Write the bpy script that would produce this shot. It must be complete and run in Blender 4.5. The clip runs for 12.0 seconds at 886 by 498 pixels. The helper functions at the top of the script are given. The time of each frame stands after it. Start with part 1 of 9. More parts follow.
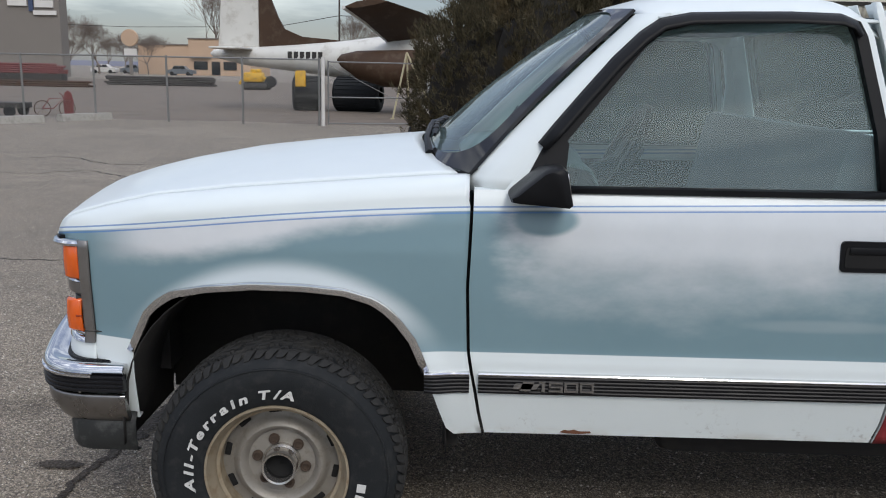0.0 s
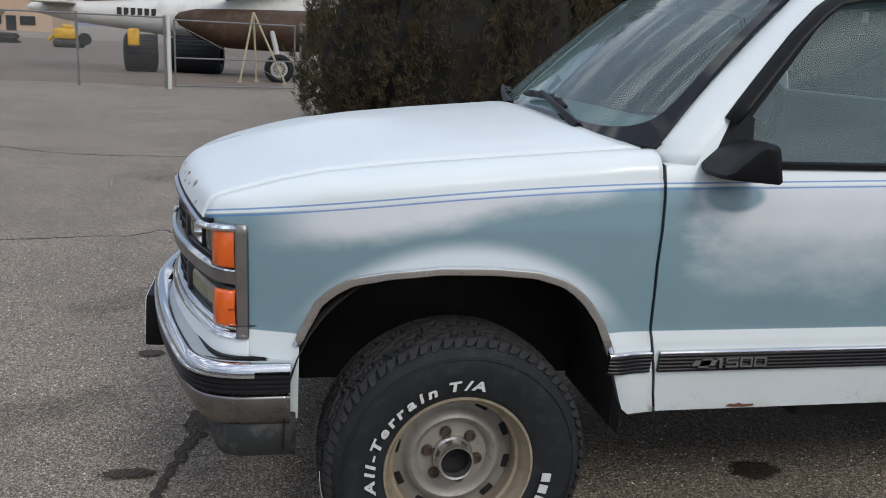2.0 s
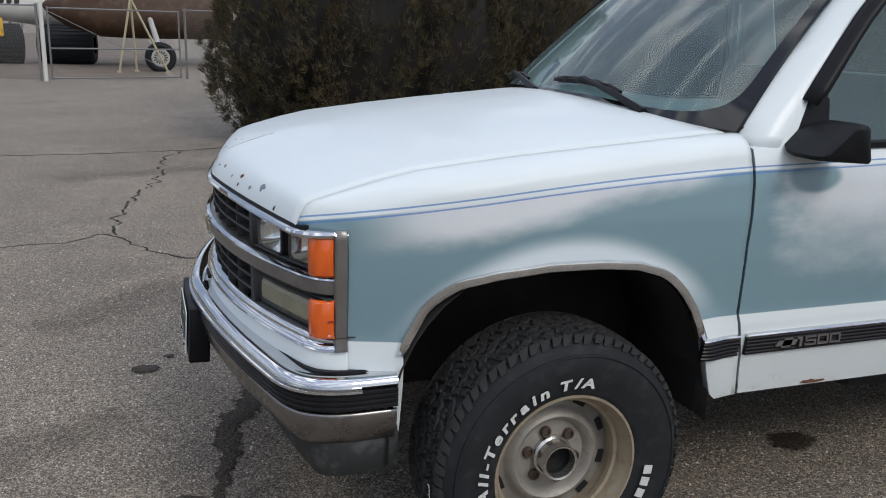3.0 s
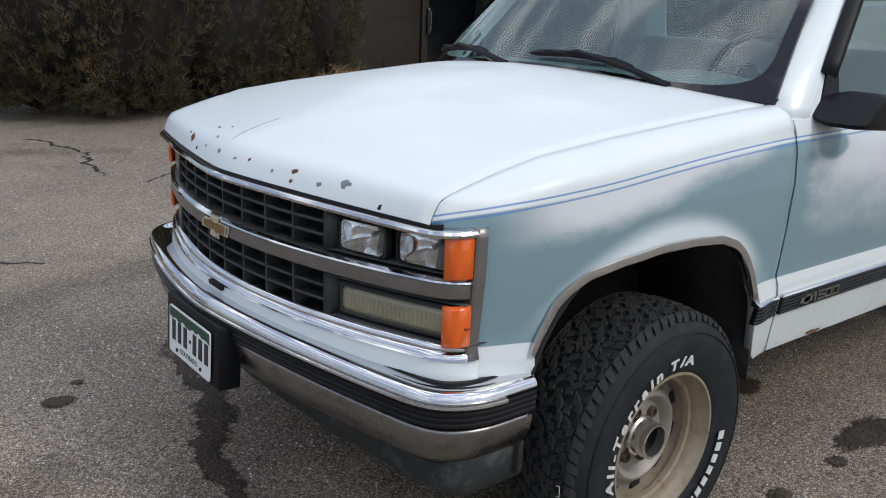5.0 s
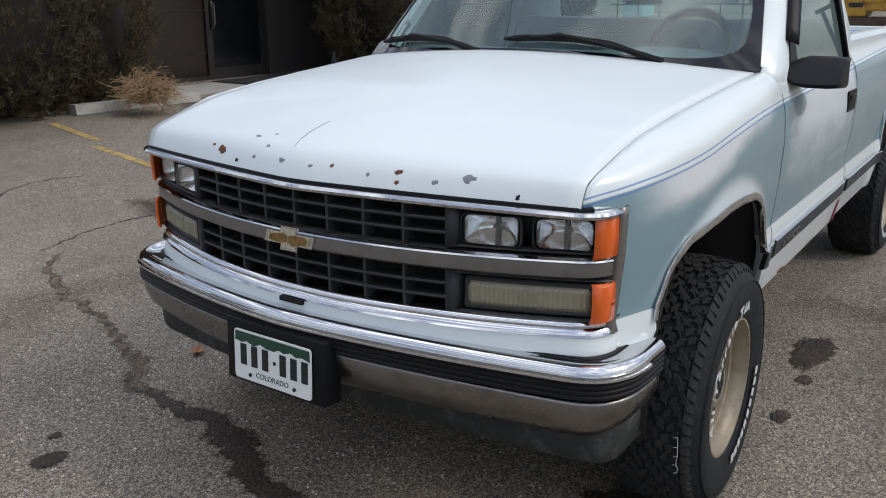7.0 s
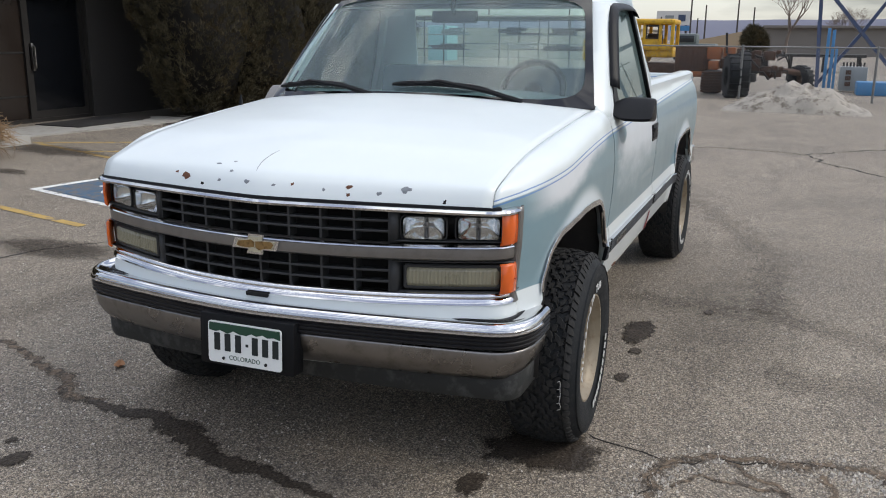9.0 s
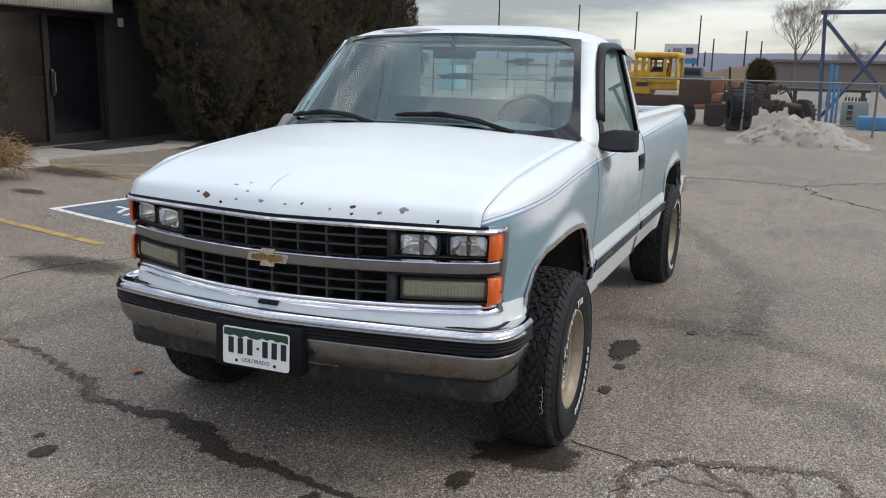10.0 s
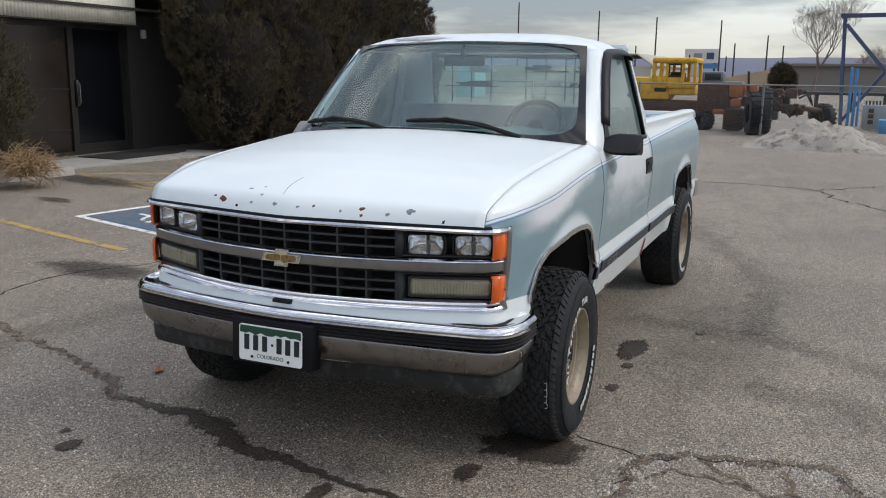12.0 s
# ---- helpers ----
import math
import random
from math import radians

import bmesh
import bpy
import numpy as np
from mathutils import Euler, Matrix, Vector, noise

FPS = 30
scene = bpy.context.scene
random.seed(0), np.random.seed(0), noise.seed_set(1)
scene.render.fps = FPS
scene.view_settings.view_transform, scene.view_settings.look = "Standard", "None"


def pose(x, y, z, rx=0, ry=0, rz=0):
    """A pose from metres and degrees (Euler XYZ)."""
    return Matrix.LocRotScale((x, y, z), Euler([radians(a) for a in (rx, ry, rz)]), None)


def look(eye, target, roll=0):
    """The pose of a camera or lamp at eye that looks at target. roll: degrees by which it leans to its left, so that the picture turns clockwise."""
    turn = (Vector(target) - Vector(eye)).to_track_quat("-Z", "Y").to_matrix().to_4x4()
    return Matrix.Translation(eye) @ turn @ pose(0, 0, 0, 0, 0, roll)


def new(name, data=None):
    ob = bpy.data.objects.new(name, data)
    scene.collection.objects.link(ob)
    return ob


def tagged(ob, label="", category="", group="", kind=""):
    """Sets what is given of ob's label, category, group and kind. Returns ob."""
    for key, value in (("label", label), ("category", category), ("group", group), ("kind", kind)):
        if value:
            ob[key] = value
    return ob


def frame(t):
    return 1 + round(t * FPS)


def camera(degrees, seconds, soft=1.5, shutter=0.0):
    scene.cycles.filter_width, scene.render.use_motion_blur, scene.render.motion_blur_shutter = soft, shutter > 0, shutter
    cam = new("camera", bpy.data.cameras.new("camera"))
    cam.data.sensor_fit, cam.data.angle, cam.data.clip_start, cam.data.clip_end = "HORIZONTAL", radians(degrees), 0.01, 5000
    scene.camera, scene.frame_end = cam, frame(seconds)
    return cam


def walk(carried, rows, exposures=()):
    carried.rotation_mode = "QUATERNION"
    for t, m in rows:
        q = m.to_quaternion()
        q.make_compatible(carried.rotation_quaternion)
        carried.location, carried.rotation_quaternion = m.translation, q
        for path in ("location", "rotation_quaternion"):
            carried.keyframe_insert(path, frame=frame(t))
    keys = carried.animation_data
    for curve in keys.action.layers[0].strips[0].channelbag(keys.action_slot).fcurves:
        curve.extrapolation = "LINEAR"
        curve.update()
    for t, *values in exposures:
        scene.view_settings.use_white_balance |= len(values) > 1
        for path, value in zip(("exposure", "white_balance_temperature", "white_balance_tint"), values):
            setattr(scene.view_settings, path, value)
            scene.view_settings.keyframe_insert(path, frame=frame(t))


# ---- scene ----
cam = camera(54.5, 12.0, soft=1.05)
PATH = [
    (0, (0.555, -3.5, 1.619), (0.525, -1.542, 1.214), 1.2),
    (0.5, (0.298, -3.512, 1.614), (0.447, -1.559, 1.21), 0.7),
    (1, (0.009, -3.524, 1.607), (0.278, -1.595, 1.155), 1.5),
    (1.5, (-0.241, -3.382, 1.592), (0.067, -1.465, 1.112), 2.8),
    (2, (-0.518, -3.27, 1.597), (-0.137, -1.364, 1.127), 2.7),
    (2.5, (-0.853, -3.185, 1.611), (-0.322, -1.315, 1.138), 1.8),
    (3, (-1.082, -3.005, 1.591), (-0.438, -1.178, 1.093), 1.6),
    (3.5, (-1.295, -2.827, 1.603), (-0.516, -1.063, 1.072), 1.9),
    (3.7, (-1.41, -2.782, 1.601), (-0.562, -1.054, 1.056), 1.9),
    (5.3, (-2.046, -2.248, 1.583), (-0.75, -0.829, 1.029), 1.7),
    (5.5, (-2.161, -2.195, 1.583), (-0.8, -0.84, 1.024), 1.1),
    (6, (-2.353, -2.05, 1.585), (-0.877, -0.831, 1.005), 0.6),
    (6.5, (-2.417, -1.842, 1.573), (-0.901, -0.674, 0.993), 0.6),
    (7, (-2.563, -1.69, 1.586), (-0.987, -0.599, 1.013), -0.2),
    (7.5, (-2.751, -1.647, 1.601), (-1.089, -0.689, 1.035), -0.2),
    (7.7, (-2.813, -1.666, 1.603), (-1.117, -0.761, 1.053), 0.5),
    (9.3, (-3.482, -1.728, 1.655), (-1.669, -1.024, 1.188), 0.7),
    (9.5, (-3.541, -1.753, 1.666), (-1.724, -1.049, 1.215), 1.0),
    (10, (-3.657, -1.882, 1.669), (-1.849, -1.137, 1.25), 1.3),
    (10.5, (-3.718, -1.956, 1.673), (-1.921, -1.181, 1.262), 0.7),
    (11, (-3.739, -1.969, 1.669), (-1.945, -1.181, 1.273), 0.4),
    (11.5, (-3.752, -1.982, 1.666), (-1.958, -1.193, 1.266), 0.5),
    (12, (-3.758, -1.99, 1.668), (-1.966, -1.198, 1.265), 0.7),
]
LIGHT = [(0.0, -0.03, 6620, 9), (3.0, -0.11, 6600, 9), (5.3, 0.06, 6660, 9), (6.5, -0.01, 6700, 9), (9.5, 0.21, 6850, 9), (12.0, 0.10, 6800, 9)]
walk(cam, exposures=LIGHT, rows=[(t, look(eye, target, roll)) for t, eye, target, roll in PATH])

# ---- world and light: an overcast winter day ----
world = bpy.data.worlds.new("overcast_sky")
scene.world = world
world.use_nodes = True
wt = world.node_tree
wt.nodes.clear()
w_out = wt.nodes.new("ShaderNodeOutputWorld")
w_sky = wt.nodes.new("ShaderNodeTexSky")
w_sky.sky_type = "NISHITA"
w_sky.sun_disc = False
w_sky.sun_elevation = radians(42)
w_sky.sun_rotation = radians(161)
w_bg = wt.nodes.new("ShaderNodeBackground")
w_bg.inputs["Strength"].default_value = 0.05
w_cloud = wt.nodes.new("ShaderNodeBackground")
w_cloud.inputs["Strength"].default_value = 1.42
w_tc = wt.nodes.new("ShaderNodeTexCoord")
w_map = wt.nodes.new("ShaderNodeMapping")
w_map.inputs["Scale"].default_value = (1.0, 1.0, 6.0)
w_map.inputs["Location"].default_value = (0.35, 0.1, 0.22)
w_noise = wt.nodes.new("ShaderNodeTexNoise")
w_noise.inputs["Scale"].default_value = 2.4
w_noise.inputs["Detail"].default_value = 6
w_noise.inputs["Roughness"].default_value = 0.55
w_ramp = wt.nodes.new("ShaderNodeValToRGB")
w_ramp.color_ramp.elements[0].position = 0.47
w_ramp.color_ramp.elements[0].color = (0.236, 0.266, 0.368, 1)
w_ramp.color_ramp.elements[1].position = 0.64
w_ramp.color_ramp.elements[1].color = (0.98, 1.015, 1.052, 1)
w_add = wt.nodes.new("ShaderNodeAddShader")
wt.links.new(w_tc.outputs["Generated"], w_map.inputs["Vector"])
wt.links.new(w_map.outputs["Vector"], w_noise.inputs["Vector"])
wt.links.new(w_noise.outputs["Fac"], w_ramp.inputs["Fac"])
# an overcast sky is brightest overhead and dims towards the horizon
w_dir = wt.nodes.new("ShaderNodeSeparateXYZ")
wt.links.new(w_tc.outputs["Generated"], w_dir.inputs[0])
w_high = wt.nodes.new("ShaderNodeMath")
w_high.operation = "MULTIPLY_ADD"
w_high.use_clamp = False
w_high.inputs[1].default_value = 1.30
w_high.inputs[2].default_value = 0.315
w_up = wt.nodes.new("ShaderNodeMath")
w_up.operation = "MAXIMUM"
w_up.inputs[1].default_value = 0.0
wt.links.new(w_dir.outputs[2], w_up.inputs[0])
wt.links.new(w_up.outputs[0], w_high.inputs[0])
w_dim = wt.nodes.new("ShaderNodeVectorMath")
w_dim.operation = "SCALE"
wt.links.new(w_ramp.outputs["Color"], w_dim.inputs[0])
wt.links.new(w_high.outputs[0], w_dim.inputs["Scale"])
wt.links.new(w_dim.outputs[0], w_cloud.inputs["Color"])
wt.links.new(w_sky.outputs["Color"], w_bg.inputs["Color"])
wt.links.new(w_bg.outputs["Background"], w_add.inputs[0])
wt.links.new(w_cloud.outputs["Background"], w_add.inputs[1])
wt.links.new(w_add.outputs["Shader"], w_out.inputs["Surface"])

sun = new("sun", bpy.data.lights.new("sun", "SUN"))
sun.data.energy = 1.25
sun.data.angle = radians(20)
sun.data.color = (1.0, 0.96, 0.9)
sun.matrix_world = look((3.5, -10, 9.6), (0, 0, 0))

# ---- material tools ----


class Nodes:
    """Short ways to wire a material."""

    def __init__(self, name):
        self.m = bpy.data.materials.new(name)
        self.m.use_nodes = True
        self.t = self.m.node_tree
        self.bsdf = self.t.nodes["Principled BSDF"]
        self.out = self.t.nodes["Material Output"]
        self.tc = self.t.nodes.new("ShaderNodeTexCoord")
        self.ob = self.tc.outputs["Object"]

    def put(self, value, socket):
        if isinstance(value, bpy.types.NodeSocket):
            self.t.links.new(value, socket)
        else:
            socket.default_value = value

    def math(self, op, a, b=0.0, c=0.0):
        n = self.t.nodes.new("ShaderNodeMath")
        n.operation = op
        for i, v in enumerate((a, b, c)):
            self.put(v, n.inputs[i])
        return n.outputs[0]

    def step(self, v, lo, hi):
        n = self.t.nodes.new("ShaderNodeMapRange")
        n.interpolation_type = "SMOOTHSTEP"
        self.put(v, n.inputs["Value"])
        self.put(lo, n.inputs["From Min"])
        self.put(hi, n.inputs["From Max"])
        return n.outputs[0]

    def xyz(self):
        n = self.t.nodes.new("ShaderNodeSeparateXYZ")
        self.t.links.new(self.ob, n.inputs[0])
        return n.outputs[0], n.outputs[1], n.outputs[2]

    def stretched(self, sx, sy, sz):
        n = self.t.nodes.new("ShaderNodeMapping")
        self.t.links.new(self.ob, n.inputs["Vector"])
        n.inputs["Scale"].default_value = (sx, sy, sz)
        return n.outputs[0]

    def noise(self, scale, detail=3.0, rough=0.55, vector=None, distort=0.0):
        n = self.t.nodes.new("ShaderNodeTexNoise")
        self.t.links.new(vector or self.ob, n.inputs["Vector"])
        n.inputs["Scale"].default_value = scale
        n.inputs["Detail"].default_value = detail
        n.inputs["Roughness"].default_value = rough
        n.inputs["Distortion"].default_value = distort
        return n.outputs["Fac"]

    def cells(self, scale, feature="F1", vector=None, output="Distance"):
        n = self.t.nodes.new("ShaderNodeTexVoronoi")
        n.feature = feature
        self.t.links.new(vector or self.ob, n.inputs["Vector"])
        n.inputs["Scale"].default_value = scale
        return n.outputs[output]

    def mix(self, fac, a, b):
        n = self.t.nodes.new("ShaderNodeMix")
        n.data_type = "RGBA"
        self.put(fac, n.inputs["Factor"])
        for v, s in ((a, n.inputs["A"]), (b, n.inputs["B"])):
            self.put((*v, 1) if isinstance(v, tuple) and len(v) == 3 else v, s)
        return n.outputs["Result"]

    def bump(self, height, strength, distance=0.01):
        n = self.t.nodes.new("ShaderNodeBump")
        n.inputs["Strength"].default_value = strength
        n.inputs["Distance"].default_value = distance
        self.t.links.new(height, n.inputs["Height"])
        self.t.links.new(n.outputs["Normal"], self.bsdf.inputs["Normal"])

    def finish(self, color, rough, metal=0.0, coat=0.0, specular=0.5):
        self.put((*color, 1) if isinstance(color, tuple) and len(color) == 3 else color, self.bsdf.inputs["Base Color"])
        self.put(rough, self.bsdf.inputs["Roughness"])
        self.put(metal, self.bsdf.inputs["Metallic"])
        self.put(coat, self.bsdf.inputs["Coat Weight"])
        self.put(specular, self.bsdf.inputs["Specular IOR Level"])
        self.bsdf.inputs["Coat Roughness"].default_value = 0.06
        return self.m


def shade(c, f):
    return tuple(min(1.0, v * f) for v in c)


def surface(name, color, rough=0.6, metal=0.0, scale=6.0, vary=0.25, bump=0.0, fine=120.0, coat=0.0, dirt=None, amount=0.4, specular=0.5):
    """A plain surface with stains at one scale and grain at another."""
    n = Nodes(name)
    big = n.noise(scale, 4)
    small = n.noise(fine, 3)
    col = n.mix(big, shade(color, 1 - vary), shade(color, 1 + vary))
    col = n.mix(n.math("MULTIPLY", small, 0.35), col, shade(color, 1 - 1.2 * vary))
    if dirt:
        col = n.mix(n.math("MULTIPLY", n.step(n.noise(scale * 1.7, 6, 0.65), 0.48, 0.68), amount), col, dirt)
    r = n.math("ADD", n.math("MULTIPLY", n.math("SUBTRACT", big, 0.5), 0.25), rough)
    if bump:
        n.bump(small, bump, 0.004)
    return n.finish(col, r, metal, coat, specular)


def glass(name, tint, rough=0.0, ior=1.5, dust=0.0):
    n = Nodes(name)
    t = n.t
    facing = t.nodes.new("ShaderNodeLayerWeight")
    facing.inputs["Blend"].default_value = 0.5
    f0 = ((ior - 1) / (ior + 1)) ** 2
    gain = n.math("ADD", n.math("MULTIPLY", n.math("POWER", facing.outputs["Facing"], 5.0), 1 - f0), f0 * 1.9)
    clear = t.nodes.new("ShaderNodeBsdfTransparent")
    clear.inputs["Color"].default_value = (*tint, 1)
    gloss = t.nodes.new("ShaderNodeBsdfGlossy")
    gloss.inputs["Roughness"].default_value = rough
    m = t.nodes.new("ShaderNodeMixShader")
    t.links.new(gain, m.inputs[0])
    t.links.new(clear.outputs[0], m.inputs[1])
    t.links.new(gloss.outputs[0], m.inputs[2])
    film = t.nodes.new("ShaderNodeBsdfDiffuse")
    film.inputs["Color"].default_value = (0.49, 0.66, 0.65, 1)
    both = t.nodes.new("ShaderNodeMixShader")
    t.links.new(n.math("MULTIPLY", n.math("ADD", 0.6, n.noise(2.5, 4)), dust), both.inputs[0])
    t.links.new(m.outputs[0], both.inputs[1])
    t.links.new(film.outputs[0], both.inputs[2])
    t.links.new(both.outputs[0], n.out.inputs["Surface"])
    return n.m


def body_paint(name, two_tone):
    """White paint; on the flanks a blue-grey panel with faded, blotched clear coat between the pinstripe and the sill."""
    n = Nodes(name)
    x, y, z = n.xyz()
    n_big = n.noise(2.2, 4, 0.6)
    n_mid = n.noise(7.0, 4, 0.6)
    n_fine = n.noise(60.0, 4, 0.6)
    white = n.mix(n_big, (0.642, 0.695, 0.700), (0.720, 0.772, 0.774))
    if not two_tone:
        white = n.mix(n.math("MULTIPLY", n.step(n_mid, 0.55, 0.75), 0.25), white, (0.68, 0.73, 0.76))
        n.bump(n.noise(3.0, 2), 0.02, 0.01)
        return n.finish(white, n.math("ADD", 0.30, n.math("MULTIPLY", n_mid, 0.2)), 0, 0.25)
    # pinstripe height: curved over the fender, straight behind it
    d = n.math("MAXIMUM", n.math("SUBTRACT", 0.61, x), 0.0)
    back = n.math("MAXIMUM", n.math("SUBTRACT", x, 0.61), 0.0)
    stripe = n.math("SUBTRACT", 1.211, n.math("ADD", n.math("MULTIPLY", d, 0.0362), n.math("MULTIPLY", n.math("MULTIPLY", d, d), 0.0394)))
    stripe = n.math("ADD", stripe, n.math("MULTIPLY", back, 0.025))
    below = n.math("SUBTRACT", stripe, z)
    blue = n.mix(n_big, (0.160, 0.257, 0.297), (0.200, 0.312, 0.352))
    faded = n.mix(n_mid, (0.60, 0.62, 0.64), (0.74, 0.75, 0.77))
    wob = n.math("MULTIPLY", n.math("SUBTRACT", n.noise(3.3, 5, 0.6, n.stretched(0.7, 1, 1.5)), 0.5), 0.42)
    on_door = n.step(n.math("ADD", x, n.math("MULTIPLY", wob, 0.9)), 0.66, 0.80)
    on_bed = n.step(x, 1.89, 1.9)
    depth_door = n.math("ADD", 0.31, n.math("MULTIPLY", wob, 0.9))
    door_fade = n.math("SUBTRACT", 1.0, n.step(n.math("SUBTRACT", below, depth_door), -0.22, 0.07))
    door_fade = n.math("MULTIPLY", n.math("MULTIPLY", door_fade, on_door), n.math("SUBTRACT", 1.0, n.math("MULTIPLY", on_bed, 0.75)))
    # a bluer patch below the mirror, left out of the fade
    mx = n.math("DIVIDE", n.math("SUBTRACT", x, 0.82), 0.10)
    mz = n.math("DIVIDE", n.math("SUBTRACT", z, 1.19), 0.05)
    mir = n.math("ADD", n.math("MULTIPLY", mx, mx), n.math("MULTIPLY", mz, mz))
    door_fade = n.math("MULTIPLY", door_fade, n.step(n.math("ADD", mir, n.math("MULTIPLY", wob, 1.5)), 0.6, 1.3))
    depth_f = n.math("ADD", n.math("SUBTRACT", 0.095, n.math("MULTIPLY", n.step(x, -0.25, 0.45), 0.070)), n.math("MULTIPLY", wob, 0.30))
    fend = n.math("SUBTRACT", 1.0, n.step(n.math("SUBTRACT", below, depth_f), -0.04, 0.03))
    fend = n.math("MULTIPLY", fend, n.math("SUBTRACT", 1.0, n.step(n.math("ADD", x, n.math("MULTIPLY", wob, 0.9)), 0.38, 0.50)))
    fend = n.math("MULTIPLY", fend, n.step(x, -0.62, -0.35))
    fade = n.math("MULTIPLY", n.math("MAXIMUM", n.math("MULTIPLY", fend, 0.95), n.math("MULTIPLY", door_fade, 0.85)), 0.95)
    col = n.mix(fade, blue, faded)
    # white round both wheel arches: paint fade plus the flare's highlight, painted in
    arch = 0.0
    for cx in (0.02, 3.36):
        ax = n.math("DIVIDE", n.math("SUBTRACT", x, cx), 0.50)
        az = n.math("DIVIDE", n.math("SUBTRACT", z, 0.55), 0.43)
        r = n.math("SQRT", n.math("ADD", n.math("MULTIPLY", ax, ax), n.math("MULTIPLY", az, az)))
        one = n.math("SUBTRACT", 1.0, n.step(n.math("ADD", r, n.math("MULTIPLY", wob, 0.10)), 1.06, 1.20))
        arch = n.math("MAXIMUM", n.math("MULTIPLY", one, n.step(z, 0.74, 0.94)), arch)
    col = n.mix(n.math("MULTIPLY", arch, 0.82), col, (0.62, 0.67, 0.69))
    # small flakes and scratches in the coat
    fl = n.math("MULTIPLY", n.step(n.noise(26, 5, 0.7), 0.70, 0.74), n.step(n_big, 0.5, 0.62))
    col = n.mix(n.math("MULTIPLY", fl, 0.35), col, (0.62, 0.66, 0.68))
    inside = n.math("MULTIPLY", n.step(below, -0.002, 0.002), n.step(z, 0.7665, 0.7695))
    col = n.mix(inside, white, col)
    for lo in (-0.011, 0.006):
        line = n.math("LESS_THAN", n.math("ABSOLUTE", n.math("SUBTRACT", below, lo)), 0.0023)
        col = n.mix(n.math("MULTIPLY", line, 0.8), col, (0.07, 0.20, 0.48))
    # road dirt along the sill
    low = n.math("SUBTRACT", 1.0, n.step(z, 0.49, 0.64))
    patch = n.step(n.noise(5.5, 4, 0.6), 0.50, 0.66)
    dirt = n.math("MULTIPLY", n.math("MULTIPLY", n.step(n_fine, 0.52, 0.68), low), patch)
    col = n.mix(n.math("MULTIPLY", dirt, 0.45), col, (0.20, 0.18, 0.15))
    tan = n.math("MULTIPLY", n.math("SUBTRACT", 1.0, n.step(z, 0.485, 0.535)), n.step(n.noise(9, 4, 0.6, n.stretched(0.5, 1, 1)), 0.42, 0.66))
    col = n.mix(n.math("MULTIPLY", tan, 0.4), col, (0.42, 0.36, 0.27))
    # a long rubbed streak low on the door
    sx = n.math("DIVIDE", n.math("SUBTRACT", x, 1.68), 0.26)
    sz = n.math("DIVIDE", n.math("SUBTRACT", z, 0.878), 0.022)
    rub = n.math("ADD", n.math("MULTIPLY", sx, sx), n.math("MULTIPLY", sz, sz))
    col = n.mix(n.math("MULTIPLY", n.math("SUBTRACT", 1.0, n.step(n.math("ADD", rub, n.math("MULTIPLY", wob, 3.0)), 0.0, 1.4)), 0.22), col, (0.55, 0.58, 0.60))
    rough = n.math("ADD", 0.27, n.math("ADD", n.math("MULTIPLY", fade, 0.2), n.math("MULTIPLY", n_mid, 0.12)))
    return n.finish(col, rough, 0, n.math("SUBTRACT", 0.5, n.math("MULTIPLY", fade, 0.4)))


M_WHITE = body_paint("white_paint", False)
M_TWO = body_paint("two_tone_paint", True)
M_BLACK = surface("black_plastic", (0.008, 0.0085, 0.010), 0.42, scale=5, vary=0.3, bump=0.1, fine=300, specular=0.16)
M_STRIPBLACK = surface("black_rubber_strip", (0.010, 0.010, 0.012), 0.38, scale=9, vary=0.3, specular=0.25)
M_WELL = surface("near_black_matte", (0.013, 0.012, 0.012), 0.85, scale=7, vary=0.5, dirt=(0.03, 0.027, 0.022))
M_CHROME = surface("chrome", (0.66, 0.665, 0.68), 0.05, 1.0, scale=14, vary=0.06, dirt=(0.35, 0.32, 0.28), amount=0.12)
M_DULL = surface("dull_chrome", (0.27, 0.26, 0.255), 0.30, 1.0, scale=10, vary=0.15, dirt=(0.12, 0.11, 0.10), amount=0.45)
M_SILVER = surface("weathered_silver", (0.24, 0.228, 0.218), 0.36, 0.7, scale=8, vary=0.2, dirt=(0.14, 0.13, 0.12), amount=0.4)
M_VALANCE = surface("scuffed_valance", (0.026, 0.028, 0.028), 0.55, scale=9, vary=0.4, bump=0.2, dirt=(0.10, 0.10, 0.098), amount=0.5, specular=0.3)
M_TYRE = surface("tyre_rubber", (0.017, 0.019, 0.021), 0.7, scale=14, vary=0.35, bump=0.25, fine=220, dirt=(0.045, 0.045, 0.044), amount=0.35, specular=0.2)
M_TREAD = surface("tread_rubber", (0.030, 0.030, 0.030), 0.8, scale=10, vary=0.35, bump=0.3, fine=180, dirt=(0.05, 0.047, 0.042), amount=0.5, specular=0.2)
M_LETTER = surface("white_letter_rubber", (0.62, 0.62, 0.60), 0.6, scale=40, vary=0.15, dirt=(0.3, 0.29, 0.27))
M_RIM = surface("dull_beige_wheel", (0.325, 0.272, 0.196), 0.45, 0.25, scale=16, vary=0.18, dirt=(0.20, 0.13, 0.07), amount=0.55)
M_DISC = surface("grey_wheel_disc", (0.30, 0.28, 0.25), 0.5, 0.3, scale=18, vary=0.2, dirt=(0.16, 0.13, 0.10), amount=0.4)
M_NUT = surface("rusty_nut", (0.085, 0.060, 0.045), 0.6, 0.3, scale=30, vary=0.35, bump=0.2)
M_HUB = surface("worn_hub_metal", (0.62, 0.60, 0.57), 0.2, 0.9, scale=20, vary=0.25, dirt=(0.1, 0.08, 0.06))
